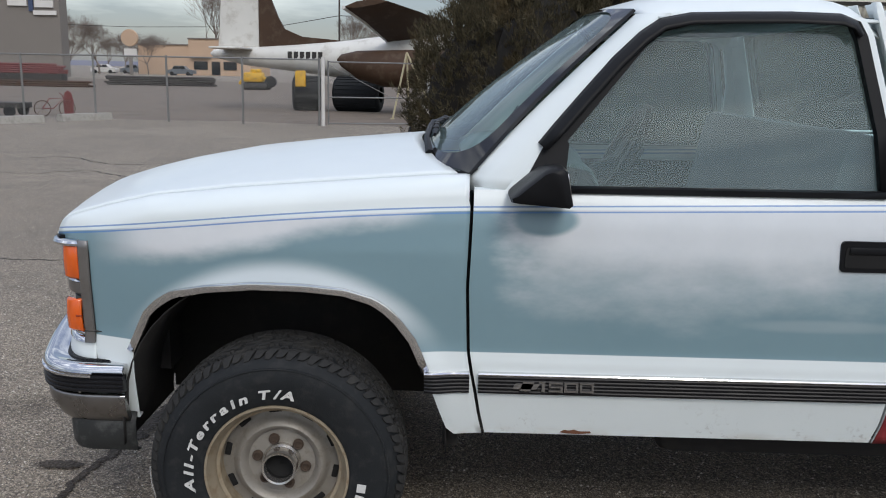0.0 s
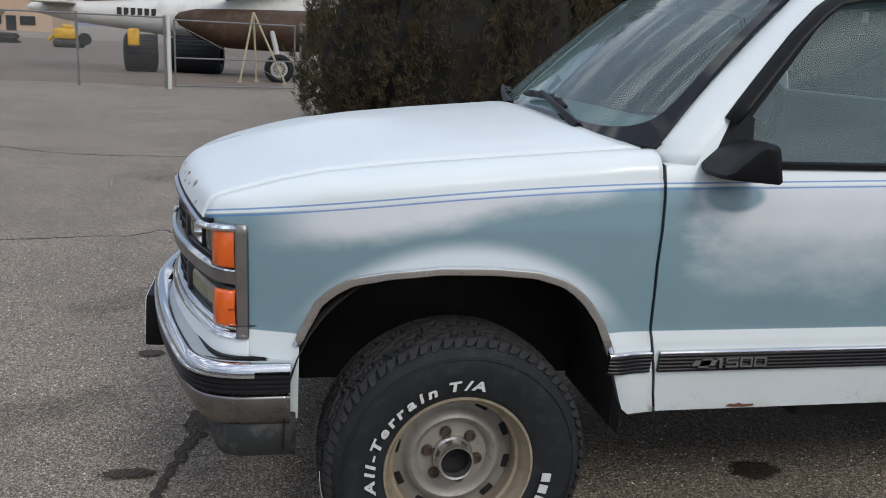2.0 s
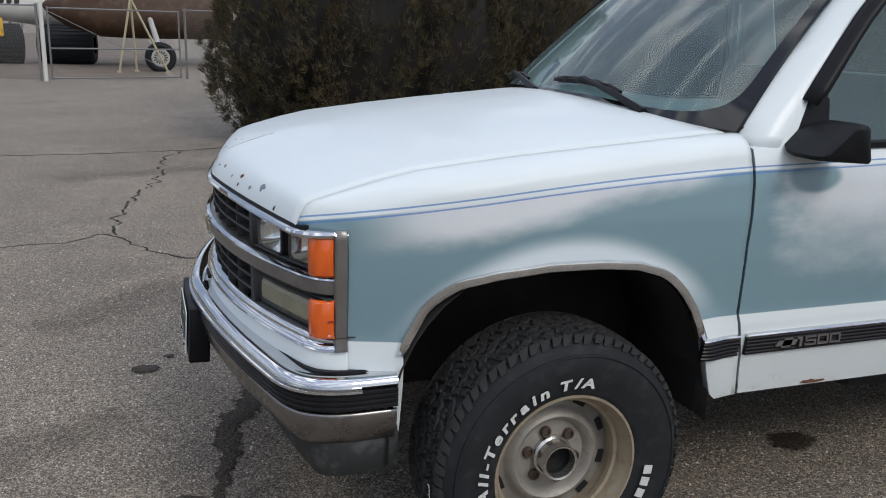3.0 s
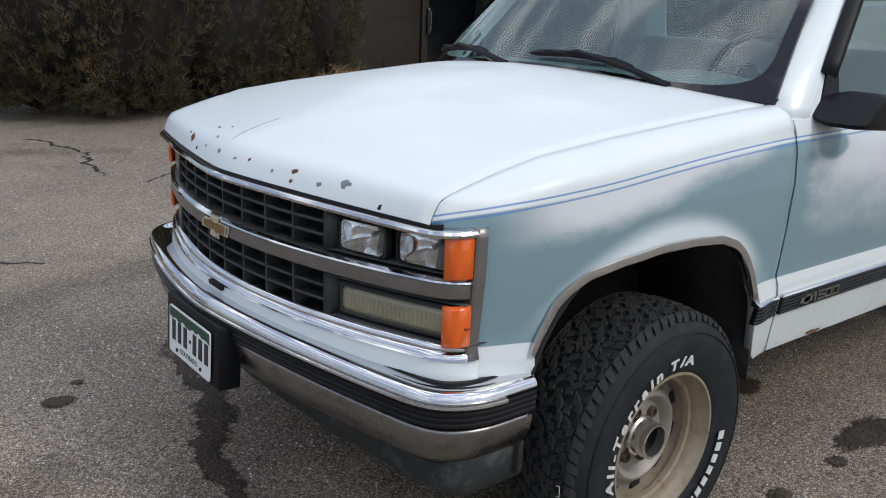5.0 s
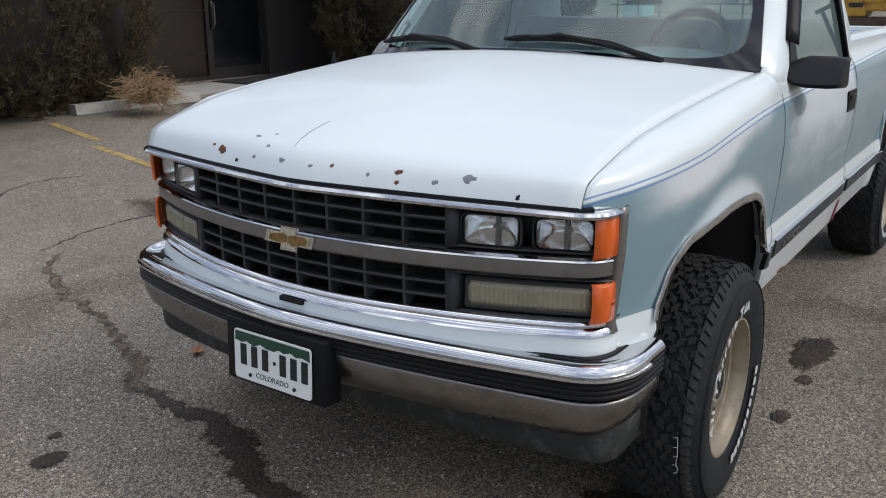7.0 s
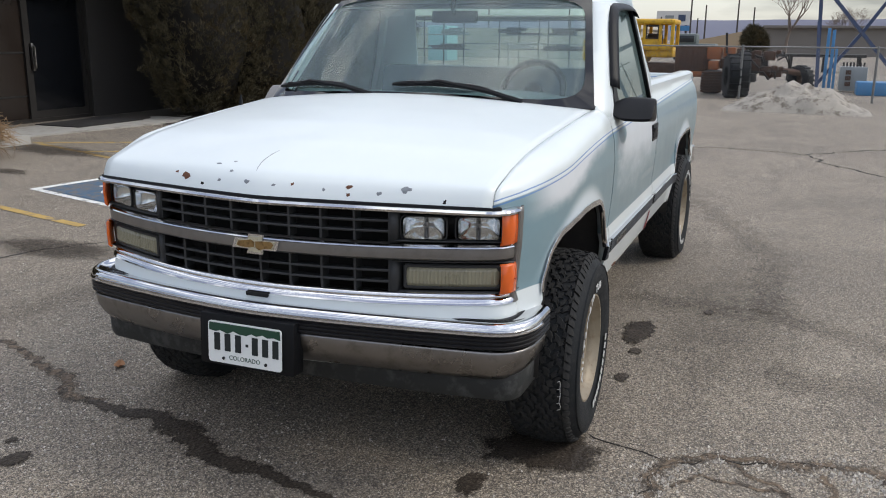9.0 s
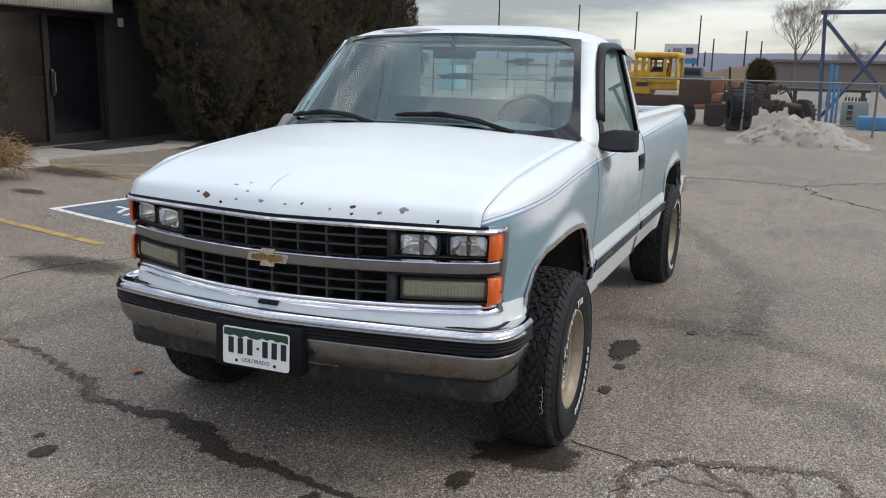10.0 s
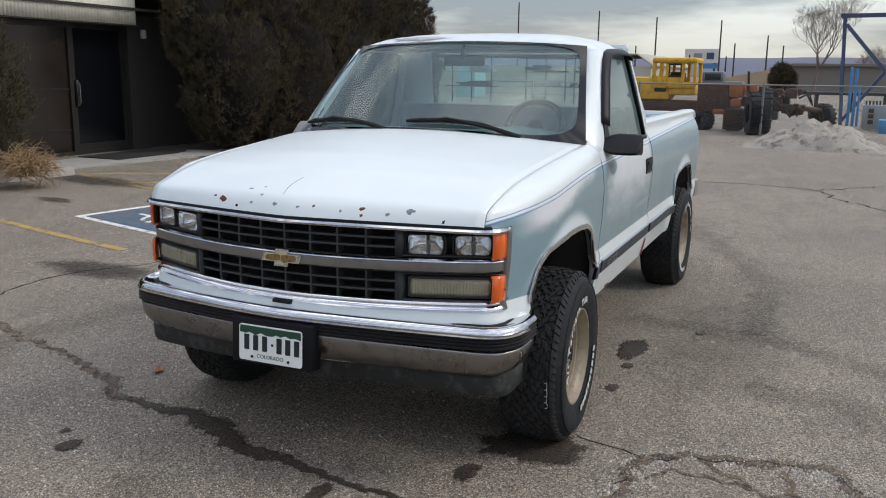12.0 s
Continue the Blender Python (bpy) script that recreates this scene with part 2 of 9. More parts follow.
# near-black: painted shade for openings, and the colour of some paint chips
M_DARK = surface("hole_shade_and_chip_black", (0.006, 0.006, 0.006), 0.9)
M_ORANGE = surface("amber_lens", (0.75, 0.12, 0.012), 0.18, scale=10, vary=0.12, coat=0.6)
M_ORANGE_EDGE = surface("dark_amber_edge", (0.30, 0.035, 0.008), 0.3, scale=10, vary=0.1, coat=0.4)
M_LENS = glass("headlight_glass", (0.92, 0.94, 0.95), 0.02, 1.35)
M_REFLECTOR = surface("reflector", (0.80, 0.80, 0.80), 0.13, 1.0, scale=30, vary=0.05)
M_FOGLENS = surface("yellowed_lens", (0.27, 0.25, 0.175), 0.3, scale=9, vary=0.2, coat=0.3)
M_GRILLE = surface("grille_plastic", (0.034, 0.035, 0.036), 0.5, scale=12, vary=0.25, specular=0.35)
M_GOLD = surface("worn_gold", (0.32, 0.20, 0.08), 0.4, 0.6, scale=40, vary=0.3, dirt=(0.13, 0.075, 0.03), amount=0.8)
M_WINDSHIELD = glass("windshield_glass", (0.74, 0.90, 0.88), 0.0, dust=0.10)
M_REARGLASS = glass("rear_window_glass", (0.80, 0.92, 0.90), 0.0, dust=0.04)
M_FRIT = surface("black_glass_band", (0.006, 0.006, 0.007), 0.05, scale=5, vary=0.2, specular=0.4, coat=0.15)
M_SIDEGLASS = glass("side_glass", (0.60, 0.73, 0.72), 0.0, dust=0.12)
M_INTERIOR = surface("blue_grey_cloth", (0.10, 0.13, 0.15), 0.85, scale=14, vary=0.2, bump=0.2, fine=400)
M_DASH = surface("blue_grey_vinyl", (0.11, 0.145, 0.15), 0.6, scale=8, vary=0.2)
M_PLATE = surface("plate_white", (0.80, 0.82, 0.80), 0.4, scale=20, vary=0.06)
M_GREEN = surface("plate_green", (0.012, 0.06, 0.035), 0.4, scale=20, vary=0.1)
M_DARKGREEN = surface("plate_ink", (0.008, 0.016, 0.018), 0.4, scale=20, vary=0.1)
M_RUST = surface("rust", (0.14, 0.055, 0.028), 0.85, scale=30, vary=0.4, bump=0.3)
M_PRIMER = surface("bare_primer", (0.22, 0.24, 0.26), 0.6, scale=30, vary=0.2)
M_WORN = surface("worn_roof_paint", (0.40, 0.41, 0.42), 0.7, scale=14, vary=0.15, dirt=(0.55, 0.57, 0.58), amount=0.5)
M_REDPRIMER = surface("red_primer", (0.22, 0.02, 0.025), 0.5, scale=12, vary=0.2)

# ---- mesh tools ----


def lerp(a, b, t):
    return a + (b - a) * t


def table(pairs):
    xs, ys = [p[0] for p in pairs], [p[1] for p in pairs]
    return lambda v: float(np.interp(v, xs, ys))


def smooth01(v, lo, hi):
    t = min(1.0, max(0.0, (v - lo) / (hi - lo)))
    return t * t * (3 - 2 * t)


def add_grid(bm, rows, closed=False):
    """Faces between rows of points; closed joins each row's end to its start."""
    vs = [[bm.verts.new(p) for p in row] for row in rows]
    for a, b in zip(vs, vs[1:]):
        n = len(a)
        for j in range(n if closed else n - 1):
            k = (j + 1) % n
            quad = [a[j], a[k], b[k], b[j]]
            if len({tuple(round(c, 6) for c in v.co) for v in quad}) >= 3:
                try:
                    bm.faces.new(quad)
                except ValueError:
                    continue
    return vs


def add_box(bm, lo, hi, m=None, bevel=0.0):
    c = [(lo[i] + hi[i]) / 2 for i in range(3)]
    s = [hi[i] - lo[i] for i in range(3)]
    mat = (m or Matrix()) @ Matrix.Translation(c) @ Matrix.Diagonal((*s, 1))
    made = bmesh.ops.create_cube(bm, size=1, matrix=mat)["verts"]
    if bevel:
        edges = {e for v in made for e in v.link_edges}
        bmesh.ops.bevel(bm, geom=list(edges), offset=bevel, segments=2, affect="EDGES", profile=0.5)


def add_tube(bm, path, radius, sides=8, cap=True):
    """A round bar along a path; radius is one number or one for each point."""
    pts = [Vector(p) for p in path]
    rs = radius if isinstance(radius, (list, tuple)) else [radius] * len(pts)
    rows = []
    side = None
    for i, p in enumerate(pts):
        d = (pts[min(i + 1, len(pts) - 1)] - pts[max(i - 1, 0)]).normalized()
        if side is None:
            side = d.orthogonal().normalized()
        else:
            side = (side - d * side.dot(d)).normalized()
        up = d.cross(side)
        rows.append([p + (side * math.cos(a) + up * math.sin(a)) * rs[i] for a in (2 * math.pi * k / sides for k in range(sides))])
    vs = add_grid(bm, rows, True)
    if cap:
        bm.faces.new(list(reversed(vs[0])))
        bm.faces.new(vs[-1])


def add_lathe(bm, profile, sides=64, m=None, close=False):
    """Turns (radius, along) pairs round the local y axis."""
    m = m or Matrix()
    rows = [[m @ Vector((r * math.cos(a), y, r * math.sin(a))) for a in (2 * math.pi * k / sides for k in range(sides))] for r, y in profile]
    vs = add_grid(bm, rows, True)
    if close:
        bm.faces.new(vs[-1])
    return vs


def add_prism(bm, outline, depth, m=None):
    """An outline in the local xz plane, pushed along y."""
    m = m or Matrix()
    a = [bm.verts.new(m @ Vector((x, 0, z))) for x, z in outline]
    b = [bm.verts.new(m @ Vector((x, depth, z))) for x, z in outline]
    bm.faces.new(a)
    bm.faces.new(list(reversed(b)))
    for i in range(len(a)):
        k = (i + 1) % len(a)
        bm.faces.new([a[k], a[i], b[i], b[k]])


def rounded(w, h, r, n=5, cx=0.0, cz=0.0):
    """The outline of a rounded rectangle."""
    out = []
    for sx, sz, a0 in ((1, 1, 0), (-1, 1, 90), (-1, -1, 180), (1, -1, 270)):
        for k in range(n + 1):
            a = radians(a0 + 90 * k / n)
            out.append((cx + sx * (w / 2 - r) + r * math.cos(a), cz + sz * (h / 2 - r) + r * math.sin(a)))
    return out


def part(name, bm, material, parent=None, label="", flat=False, angle=38, thick=0.0, fix=True):
    """Links a bmesh as one mesh object, under a thing or a part."""
    if fix:
        bmesh.ops.recalc_face_normals(bm, faces=bm.faces)
    me = bpy.data.meshes.new(name)
    bm.to_mesh(me)
    bm.free()
    if not flat:
        me.polygons.foreach_set("use_smooth", [True] * len(me.polygons))
        me.set_sharp_from_angle(angle=radians(angle))
    me.materials.append(material)
    ob = new(name, me)
    if parent is not None:
        ob.parent = parent
    if thick:
        s = ob.modifiers.new("thickness", "SOLIDIFY")
        s.thickness, s.offset = abs(thick), 1.0 if thick > 0 else -1.0
    if label:
        ob["label"] = label
    return ob


def thing(name, label, category, group="", m=None, kind=""):
    ob = new(name)
    ob.empty_display_size = 0.1
    if m is not None:
        ob.matrix_basis = m
    return tagged(ob, label, category, group, kind)


def solo(name, bm, material, label, category, group="", kind="", m=None, **more):
    ob = part(name, bm, material, None, "", **more)
    if m is not None:
        ob.matrix_basis = m
    return tagged(ob, label, category, group, kind)


def letters(text, size, depth, align="CENTER", bold=0.0):
    """The mesh of a line of text, flat in xy, with the built-in font."""
    cu = bpy.data.curves.new("text", "FONT")
    cu.body, cu.size, cu.extrude, cu.align_x, cu.align_y = text, size, depth, align, "CENTER"
    cu.resolution_u = 3
    cu.offset = bold
    ob = bpy.data.objects.new("text", cu)
    scene.collection.objects.link(ob)
    dg = bpy.context.evaluated_depsgraph_get()
    me = bpy.data.meshes.new_from_object(ob.evaluated_get(dg))
    bpy.data.objects.remove(ob)
    bpy.data.curves.remove(cu)
    return me


def add_mesh(bm, me, m):
    n = len(bm.verts)
    bm.from_mesh(me)
    bm.verts.ensure_lookup_table()
    for v in bm.verts[n:]:
        v.co = m @ v.co

# ---- ground ----


def rise(x, y):
    """The lot climbs a little towards the building."""
    return 0.2 * smooth01(y, 2.5, 10) * smooth01(x, -1, 4) * (1 - smooth01(x, 18, 40))


def asphalt(name, wet=False, broken=False, faint=1.0, soft=0.52):
    """Worn asphalt: pale grit, dark binder, broad swirls. wet: soaked with oil; broken: crumbled and dusty."""
    n = Nodes(name)
    soaked = n.t.nodes.new("ShaderNodeAttribute")
    soaked.attribute_name = "soak"
    big = n.noise(0.35, 5, 0.6, distort=0.8)
    mid = n.noise(2.6, 6, 0.68)
    fine = n.noise(75, 4, 0.65)
    grit = n.cells(62)
    speck = n.cells(30, output="Distance")
    # binder, then stones of two sizes, each with a tone of its own
    col = n.mix(n.step(big, 0.3, 0.7), (0.198, 0.160, 0.119), (0.335, 0.277, 0.208))
    col = n.mix(n.math("MULTIPLY", n.step(n.noise(1.1, 5, 0.65, distort=1.2, vector=n.stretched(0.6, 1.3, 1)), 0.46, 0.68), 0.65), col, (0.120, 0.099, 0.077))
    col = n.mix(n.math("MULTIPLY", n.step(mid, 0.42, 0.70), 0.55), col, (0.152, 0.125, 0.096))
    for scale, spread, amount in ((120, 0.34, 0.82), (260, 0.40, 0.80)):
        vor = n.t.nodes.new("ShaderNodeTexVoronoi")
        vor.inputs["Scale"].default_value = scale
        n.t.links.new(n.ob, vor.inputs["Vector"])
        tone = n.t.nodes.new("ShaderNodeSeparateXYZ")
        n.t.links.new(vor.outputs["Color"], tone.inputs[0])
        inside = n.math("SUBTRACT", 1.0, n.step(vor.outputs["Distance"], spread, spread + 0.22))
        dark = n.math("MULTIPLY", n.step(tone.outputs[0], 0.42, 0.18), amount)
        light = n.math("MULTIPLY", n.math("MULTIPLY", n.step(tone.outputs[0], 0.60, 1.0), inside), amount)
        col = n.mix(dark, col, (0.062, 0.052, 0.042))
        col = n.mix(light, col, (0.68, 0.590, 0.460))
    col = n.mix(n.math("MULTIPLY", n.step(n.noise(34, 4, 0.75), 0.50, 0.66), 0.42), col, (0.070, 0.057, 0.044))
    stones = n.math("MULTIPLY", n.math("SUBTRACT", 1.0, n.step(grit, 0.15, 0.40)), n.step(fine, 0.45, 0.60))
    col = n.mix(n.math("MULTIPLY", stones, 0.85), col, (0.50, 0.44, 0.37))
    pale = n.math("MULTIPLY", n.math("SUBTRACT", 1.0, n.step(speck, 0.08, 0.20)), n.step(n.noise(40, 2), 0.47, 0.56))
    col = n.mix(n.math("MULTIPLY", pale, 0.8), col, (0.60, 0.55, 0.48))
    col = n.mix(n.math("MULTIPLY", n.step(n.noise(110, 3), 0.50, 0.66), 0.6), col, (0.045, 0.041, 0.038))
    rough = 0.78
    if wet:
        col = n.mix(n.step(mid, 0.30, 0.85), n.mix(0.90, col, (0.018, 0.013, 0.010)), n.mix(0.74, col, (0.040, 0.028, 0.020)))
        rough = 0.62
    if broken:
        col = n.mix(n.step(n.noise(14, 5, 0.7), 0.42, 0.62), n.mix(0.65, col, (0.165, 0.105, 0.058)), n.mix(0.84, col, (0.028, 0.019, 0.013)))
    n.bump(n.math("ADD", n.math("MULTIPLY", fine, 0.6), n.math("MULTIPLY", grit, 0.7)), 0.8 if broken else 0.75, 0.012 if broken else 0.009)
    m = n.finish(col, rough, 0, 0, 0.2 if wet else 0.5)
    if wet or broken:
        # ragged, grainy rim where the soaking thins out
        edge = n.math("ADD", soaked.outputs["Fac"], n.math("ADD", n.math("MULTIPLY", n.math("SUBTRACT", n.noise(16, 6, 0.75), 0.5), 1.3), n.math("MULTIPLY", n.math("SUBTRACT", n.noise(90, 2), 0.5), 0.7)))
        clear = n.t.nodes.new("ShaderNodeBsdfTransparent")
        both = n.t.nodes.new("ShaderNodeMixShader")
        n.t.links.new(n.math("MULTIPLY", n.step(edge, 0.20, soft), faint), both.inputs[0])
        n.t.links.new(clear.outputs[0], both.inputs[1])
        n.t.links.new(n.bsdf.outputs[0], both.inputs[2])
        n.t.links.new(both.outputs[0], n.out.inputs["Surface"])
    return m


M_DIRT = surface("packed_dirt", (0.150, 0.118, 0.090), 0.9, scale=0.5, vary=0.3, bump=0.6, fine=40, dirt=(0.075, 0.060, 0.048), amount=0.6)
M_ASPHALT = asphalt("old_asphalt")
M_OILY = asphalt("oil_soaked_asphalt", wet=True, soft=0.75)
M_CRUMBLE = asphalt("crumbled_asphalt", broken=True, faint=0.85, soft=0.9)
M_GRIME = asphalt("grimy_asphalt", wet=True, faint=0.62, soft=1.0)
M_DARKENED = asphalt("faintly_darkened_asphalt", wet=True, faint=0.24, soft=1.3)
M_CRACK = surface("crack_dirt", (0.020, 0.017, 0.014), 0.95, scale=9, vary=0.5, bump=0.4, fine=90)


def ground():
    bm = bmesh.new()
    xs = [-1500, -400, -150, -60, -30, -15] + list(np.arange(-8, 20.1, 0.5)) + [22, 26, 32, 40, 60, 100, 200, 500, 1600]
    ys = [-1500, -400, -100, -40, -15] + list(np.arange(-8, 14.1, 0.5)) + [16, 20, 26, 40, 80, 160, 400, 1600]
    add_grid(bm, [[(x, y, rise(x, y)) for y in ys] for x in xs])
    solo("ground", bm, M_ASPHALT, "weathered grey asphalt lot with loose grit", "asphalt", kind="structure")


ground()


def dirt_lot():
    """Packed dirt beyond the fence, with a ragged edge against the asphalt."""
    bm = bmesh.new()
    rows = []
    for x in np.linspace(-60, 16, 153):
        e = 22.7 - 0.065 * (x + 10) + 0.5 * noise.noise((x * 0.4, 0, 5)) + 0.2 * noise.noise((x * 1.7, 0, 2))
        rows.append([(x, e, 0.001), (x, e + 0.4, 0.010), (x, 30, 0.012), (x, 60, 0.012), (x, 92, 0.012), (x, 95, -0.01)])
    add_grid(bm, rows)
    solo("dirt_lot", bm, M_DIRT, "packed brown dirt lot beyond the fence", "dirt", kind="structure", fix=False)


dirt_lot()


def smooth_path(points, step=0.03):
    """Points along a path through the given ones, at an even step."""
    out = []
    n = len(points)
    for i in range(n - 1):
        p0, p1, p2, p3 = (Vector(points[max(0, min(n - 1, i + k))]) for k in (-1, 0, 1, 2))
        m = max(2, int((p2 - p1).length / step))
        for q in range(m):
            t = q / m
            out.append(0.5 * ((2 * p1) + (p2 - p0) * t + (2 * p0 - 5 * p1 + 4 * p2 - p3) * t * t + (3 * p1 - p0 - 3 * p2 + p3) * t ** 3))
    out.append(Vector(points[-1]))
    return out


def ribbon(points, width, lift, seed, ragged=0.35, wander=0.02, step=0.03):
    """A ragged strip that lies on the ground along a path. width: one number, or one for each given point."""
    rng = random.Random(seed)
    path = smooth_path([(x, y, 0) for x, y in points], step)
    ws = [width] * len(points) if not isinstance(width, (list, tuple)) else width
    rows = []
    a = b = 0.0
    for i, p in enumerate(path):
        d = (path[min(i + 1, len(path) - 1)] - path[max(i - 1, 0)]).normalized()
        side = Vector((-d.y, d.x, 0))
        w = float(np.interp(i / (len(path) - 1), np.linspace(0, 1, len(ws)), ws)) / 2
        a = 0.7 * a + rng.uniform(-1, 1) * ragged
        b = 0.7 * b + rng.uniform(-1, 1) * ragged
        c = p + side * wander * (noise.noise(p * 5 + Vector((seed, 0, 0))) + 0.5 * noise.noise(p * 16))
        if i in (0, len(path) - 1):
            w *= 0.1
        q = [c + side * w * max(0.08, 1 + a), c + side * w * 0.3, c - side * w * 0.3, c - side * w * max(0.08, 1 + b)]
        rows.append([(v.x, v.y, rise(v.x, v.y) + lift * h) for v, h in zip(q, (0.5, 1, 1, 0.5))])
    bm = bmesh.new()
    soak(bm, rows, False, lambda i, j: (0.0, 0.85, 0.85, 0.0)[j])
    return bm


def soak(bm, rows, closed, depth):
    """Lays a stain and gives each of its points how deeply it is soaked."""
    layer = bm.verts.layers.float.new("soak")
    for i, row in enumerate(add_grid(bm, rows, closed)):
        for j, v in enumerate(row):
            v[layer] = depth(i, j)


def blot(cx, cy, rx, ry, lift, seed, turn=0.0):
    """A ragged round stain."""
    bm = bmesh.new()
    n = 70
    rows = []
    for k, f in enumerate((0.02, 0.5, 0.85, 1.25)):
        row = []
        for q in range(n):
            a = 2 * math.pi * q / n
            r = 1 + 0.22 * noise.noise((2 * math.cos(a), 2 * math.sin(a), seed)) + 0.16 * noise.noise((7 * math.cos(a), 7 * math.sin(a), seed)) + 0.10 * noise.noise((19 * math.cos(a), 19 * math.sin(a), seed))
            x, y = f * r * rx * math.cos(a), f * r * ry * math.sin(a)
            x, y = x * math.cos(turn) - y * math.sin(turn), x * math.sin(turn) + y * math.cos(turn)
            row.append((cx + x, cy + y, rise(cx + x, cy + y) + lift * (1 if k < 3 else 0.4)))
        rows.append(row)
    soak(bm, rows, True, lambda i, j: (1.0, 0.9, 0.55, 0.0)[i])
    return bm


def ground_marks():
    solo("oil_trail", ribbon([(-0.60, 1.16), (-0.62, 1.08), (-0.60, 0.80), (-0.68, 0.55), (-0.78, 0.36), (-0.85, 0.1), (-0.88, -0.1), (-0.92, -0.4), (-0.97, -0.75)],
                             [0.09, 0.11, 0.15, 0.19, 0.15, 0.10, 0.07, 0.06, 0.05], 0.004, 3, 0.4, 0.06, 0.02), M_OILY, "dark ragged oil trail soaked into the asphalt", "stain", kind="stuff", fix=False)
    solo("broken_crack", ribbon([(0.32, 3.3), (0.07, 2.92), (-0.03, 2.68), (-0.18, 2.1), (-0.31, 1.78), (-0.38, 1.6), (-0.56, 1.25), (-0.615, 1.10)],
                                [0.06, 0.07, 0.08, 0.08, 0.09, 0.11, 0.12, 0.12], 0.0038, 3, 0.4, 0.06, 0.02), M_CRUMBLE, "crumbled brown crack in the asphalt", "crack", kind="stuff", fix=False)
    # broad, faintly darker patch along the left flank
    solo("flank_dark_patch", blot(1.75, -1.45, 1.5, 0.5, 0.0036, 5.7), M_DARKENED, "darker patch of asphalt beside the truck", "stain", kind="stuff", fix=False)
    for k, (x, y, rx, ry, tn) in enumerate(((-0.24, -0.90, 0.19, 0.24, 0.3), (1.385, -1.01, 0.22, 0.09, 1.2), (1.05, -1.05, 0.05, 0.035, 0), (0.66, -1.05, 0.055, 0.035, 0.5), (1.34, -0.46, 0.11, 0.08, 0), (-1.13, 1.0, 0.07, 0.05, 0), (-0.61, -0.72, 0.09, 0.05, 0.4), (-1.02, 1.14, 0.025, 0.02, 0), (-1.05, -0.25, 0.10, 0.04, 0.9), (1.9, -1.35, 0.05, 0.03, 0), (1.5, 3.5, 0.26, 0.62, -0.1), (5.1, 7.2, 0.35, 0.95, -0.25), (3.7, 6.4, 0.14, 0.3, -0.2))):
        solo("oil_stain", blot(x, y, rx, ry, 0.0045 + 0.0004 * k, 11.3 + k), M_GRIME if y > 3 else M_OILY, "dark oil stain soaked into the asphalt", "stain", "oil stains", kind="stuff", fix=False)
    cracks = (
        ((-3.4, 3.47), (-2.76, 3.47), (-2.14, 3.56), (-1.64, 3.66), (-1.38, 3.82), (-1.02, 3.15), (-0.7, 2.9)),
        ((-1.34, 3.78), (-1.31, 4.53), (-1.2, 5.18), (-0.95, 6.4), (-0.86, 7.66), (-0.6, 8.2)),
        ((-6.4, 9.33), (-5.9, 9.1), (-5.18, 9.6), (-4.3, 9.0), (-3.28, 8.3), (-2.03, 8.11), (-1.02, 8.28), (0.2, 8.4)),
        ((-6.9, 11.3), (-6.25, 11.5), (-5.18, 10.6), (-4.2, 10.9)),
        ((0.30, 3.45), (0.68, 3.58), (1.04, 3.64), (1.39, 3.58), (1.87, 3.31), (2.6, 3.2)),
        ((0.36, 5.2), (0.5, 6.42), (0.3, 7.4)), ((0.58, 4.82), (1.31, 5.31), (1.8, 5.2)),
        ((-0.02, -1.04), (-0.09, -1.22), (-0.14, -1.36)),
        ((7.4, -3.4), (8.44, -2.76), (9.3, -2.2), (10.18, -1.88), (10.51, -0.71), (10.37, -0.3), (10.6, 0.9)),
        ((10.18, -1.88), (10.9, -2.6), (11.8, -3.6)),
    )
    for k, pts in enumerate(cracks):
        far = max(abs(p[1]) for p in pts) > 6 or pts[0][0] > 5
        solo("crack", ribbon(pts, 0.022 if k == 1 else 0.04 if far else (0.014 if k in (7,) else 0.022), 0.003, 40 + k, 0.55, 0.10 if far else 0.05, 0.04), M_CRACK, "thin dirt-filled crack in the asphalt", "crack", "cracks in the asphalt", kind="stuff", fix=False)
    # a crumbled edge of an old patch
    edge = ((-0.75, -1.28), (-0.45, -1.33), (-0.22, -1.36), (-0.06, -1.50), (0.0, -1.76), (0.06, -1.99), (0.02, -2.15), (-0.12, -2.26), (-0.4, -2.45))
    solo("crumbled_edge", ribbon(edge, [0.04, 0.06, 0.09, 0.11, 0.09, 0.10, 0.11, 0.08, 0.05], 0.005, 77, 0.6, 0.05, 0.015), M_CRUMBLE, "crumbled brown edge of an old asphalt patch", "asphalt", kind="stuff", fix=False)
    for k, pts in enumerate((((-0.30, -1.40), (-0.22, -1.62), (-0.25, -1.9), (-0.36, -2.2)), ((-0.05, -1.55), (-0.16, -1.75), (-0.22, -1.85)), ((-0.02, -1.95), (-0.2, -1.98), (-0.42, -1.85)))):
        solo("crack", ribbon(pts, 0.040, 0.0035, 90 + k, 0.7, 0.09, 0.015), M_CRUMBLE, "crumbled crack in an old patch", "crack", "cracks in the asphalt", kind="stuff", fix=False)
    for k, run in enumerate((edge[1:4], edge[3:6], edge[6:8])):
        solo("crack", ribbon(run, 0.007, 0.0058, 140 + k, 0.9, 0.06, 0.010), M_CRACK, "thin dirt-filled crack in the asphalt", "crack", "cracks in the asphalt", kind="stuff", fix=False)
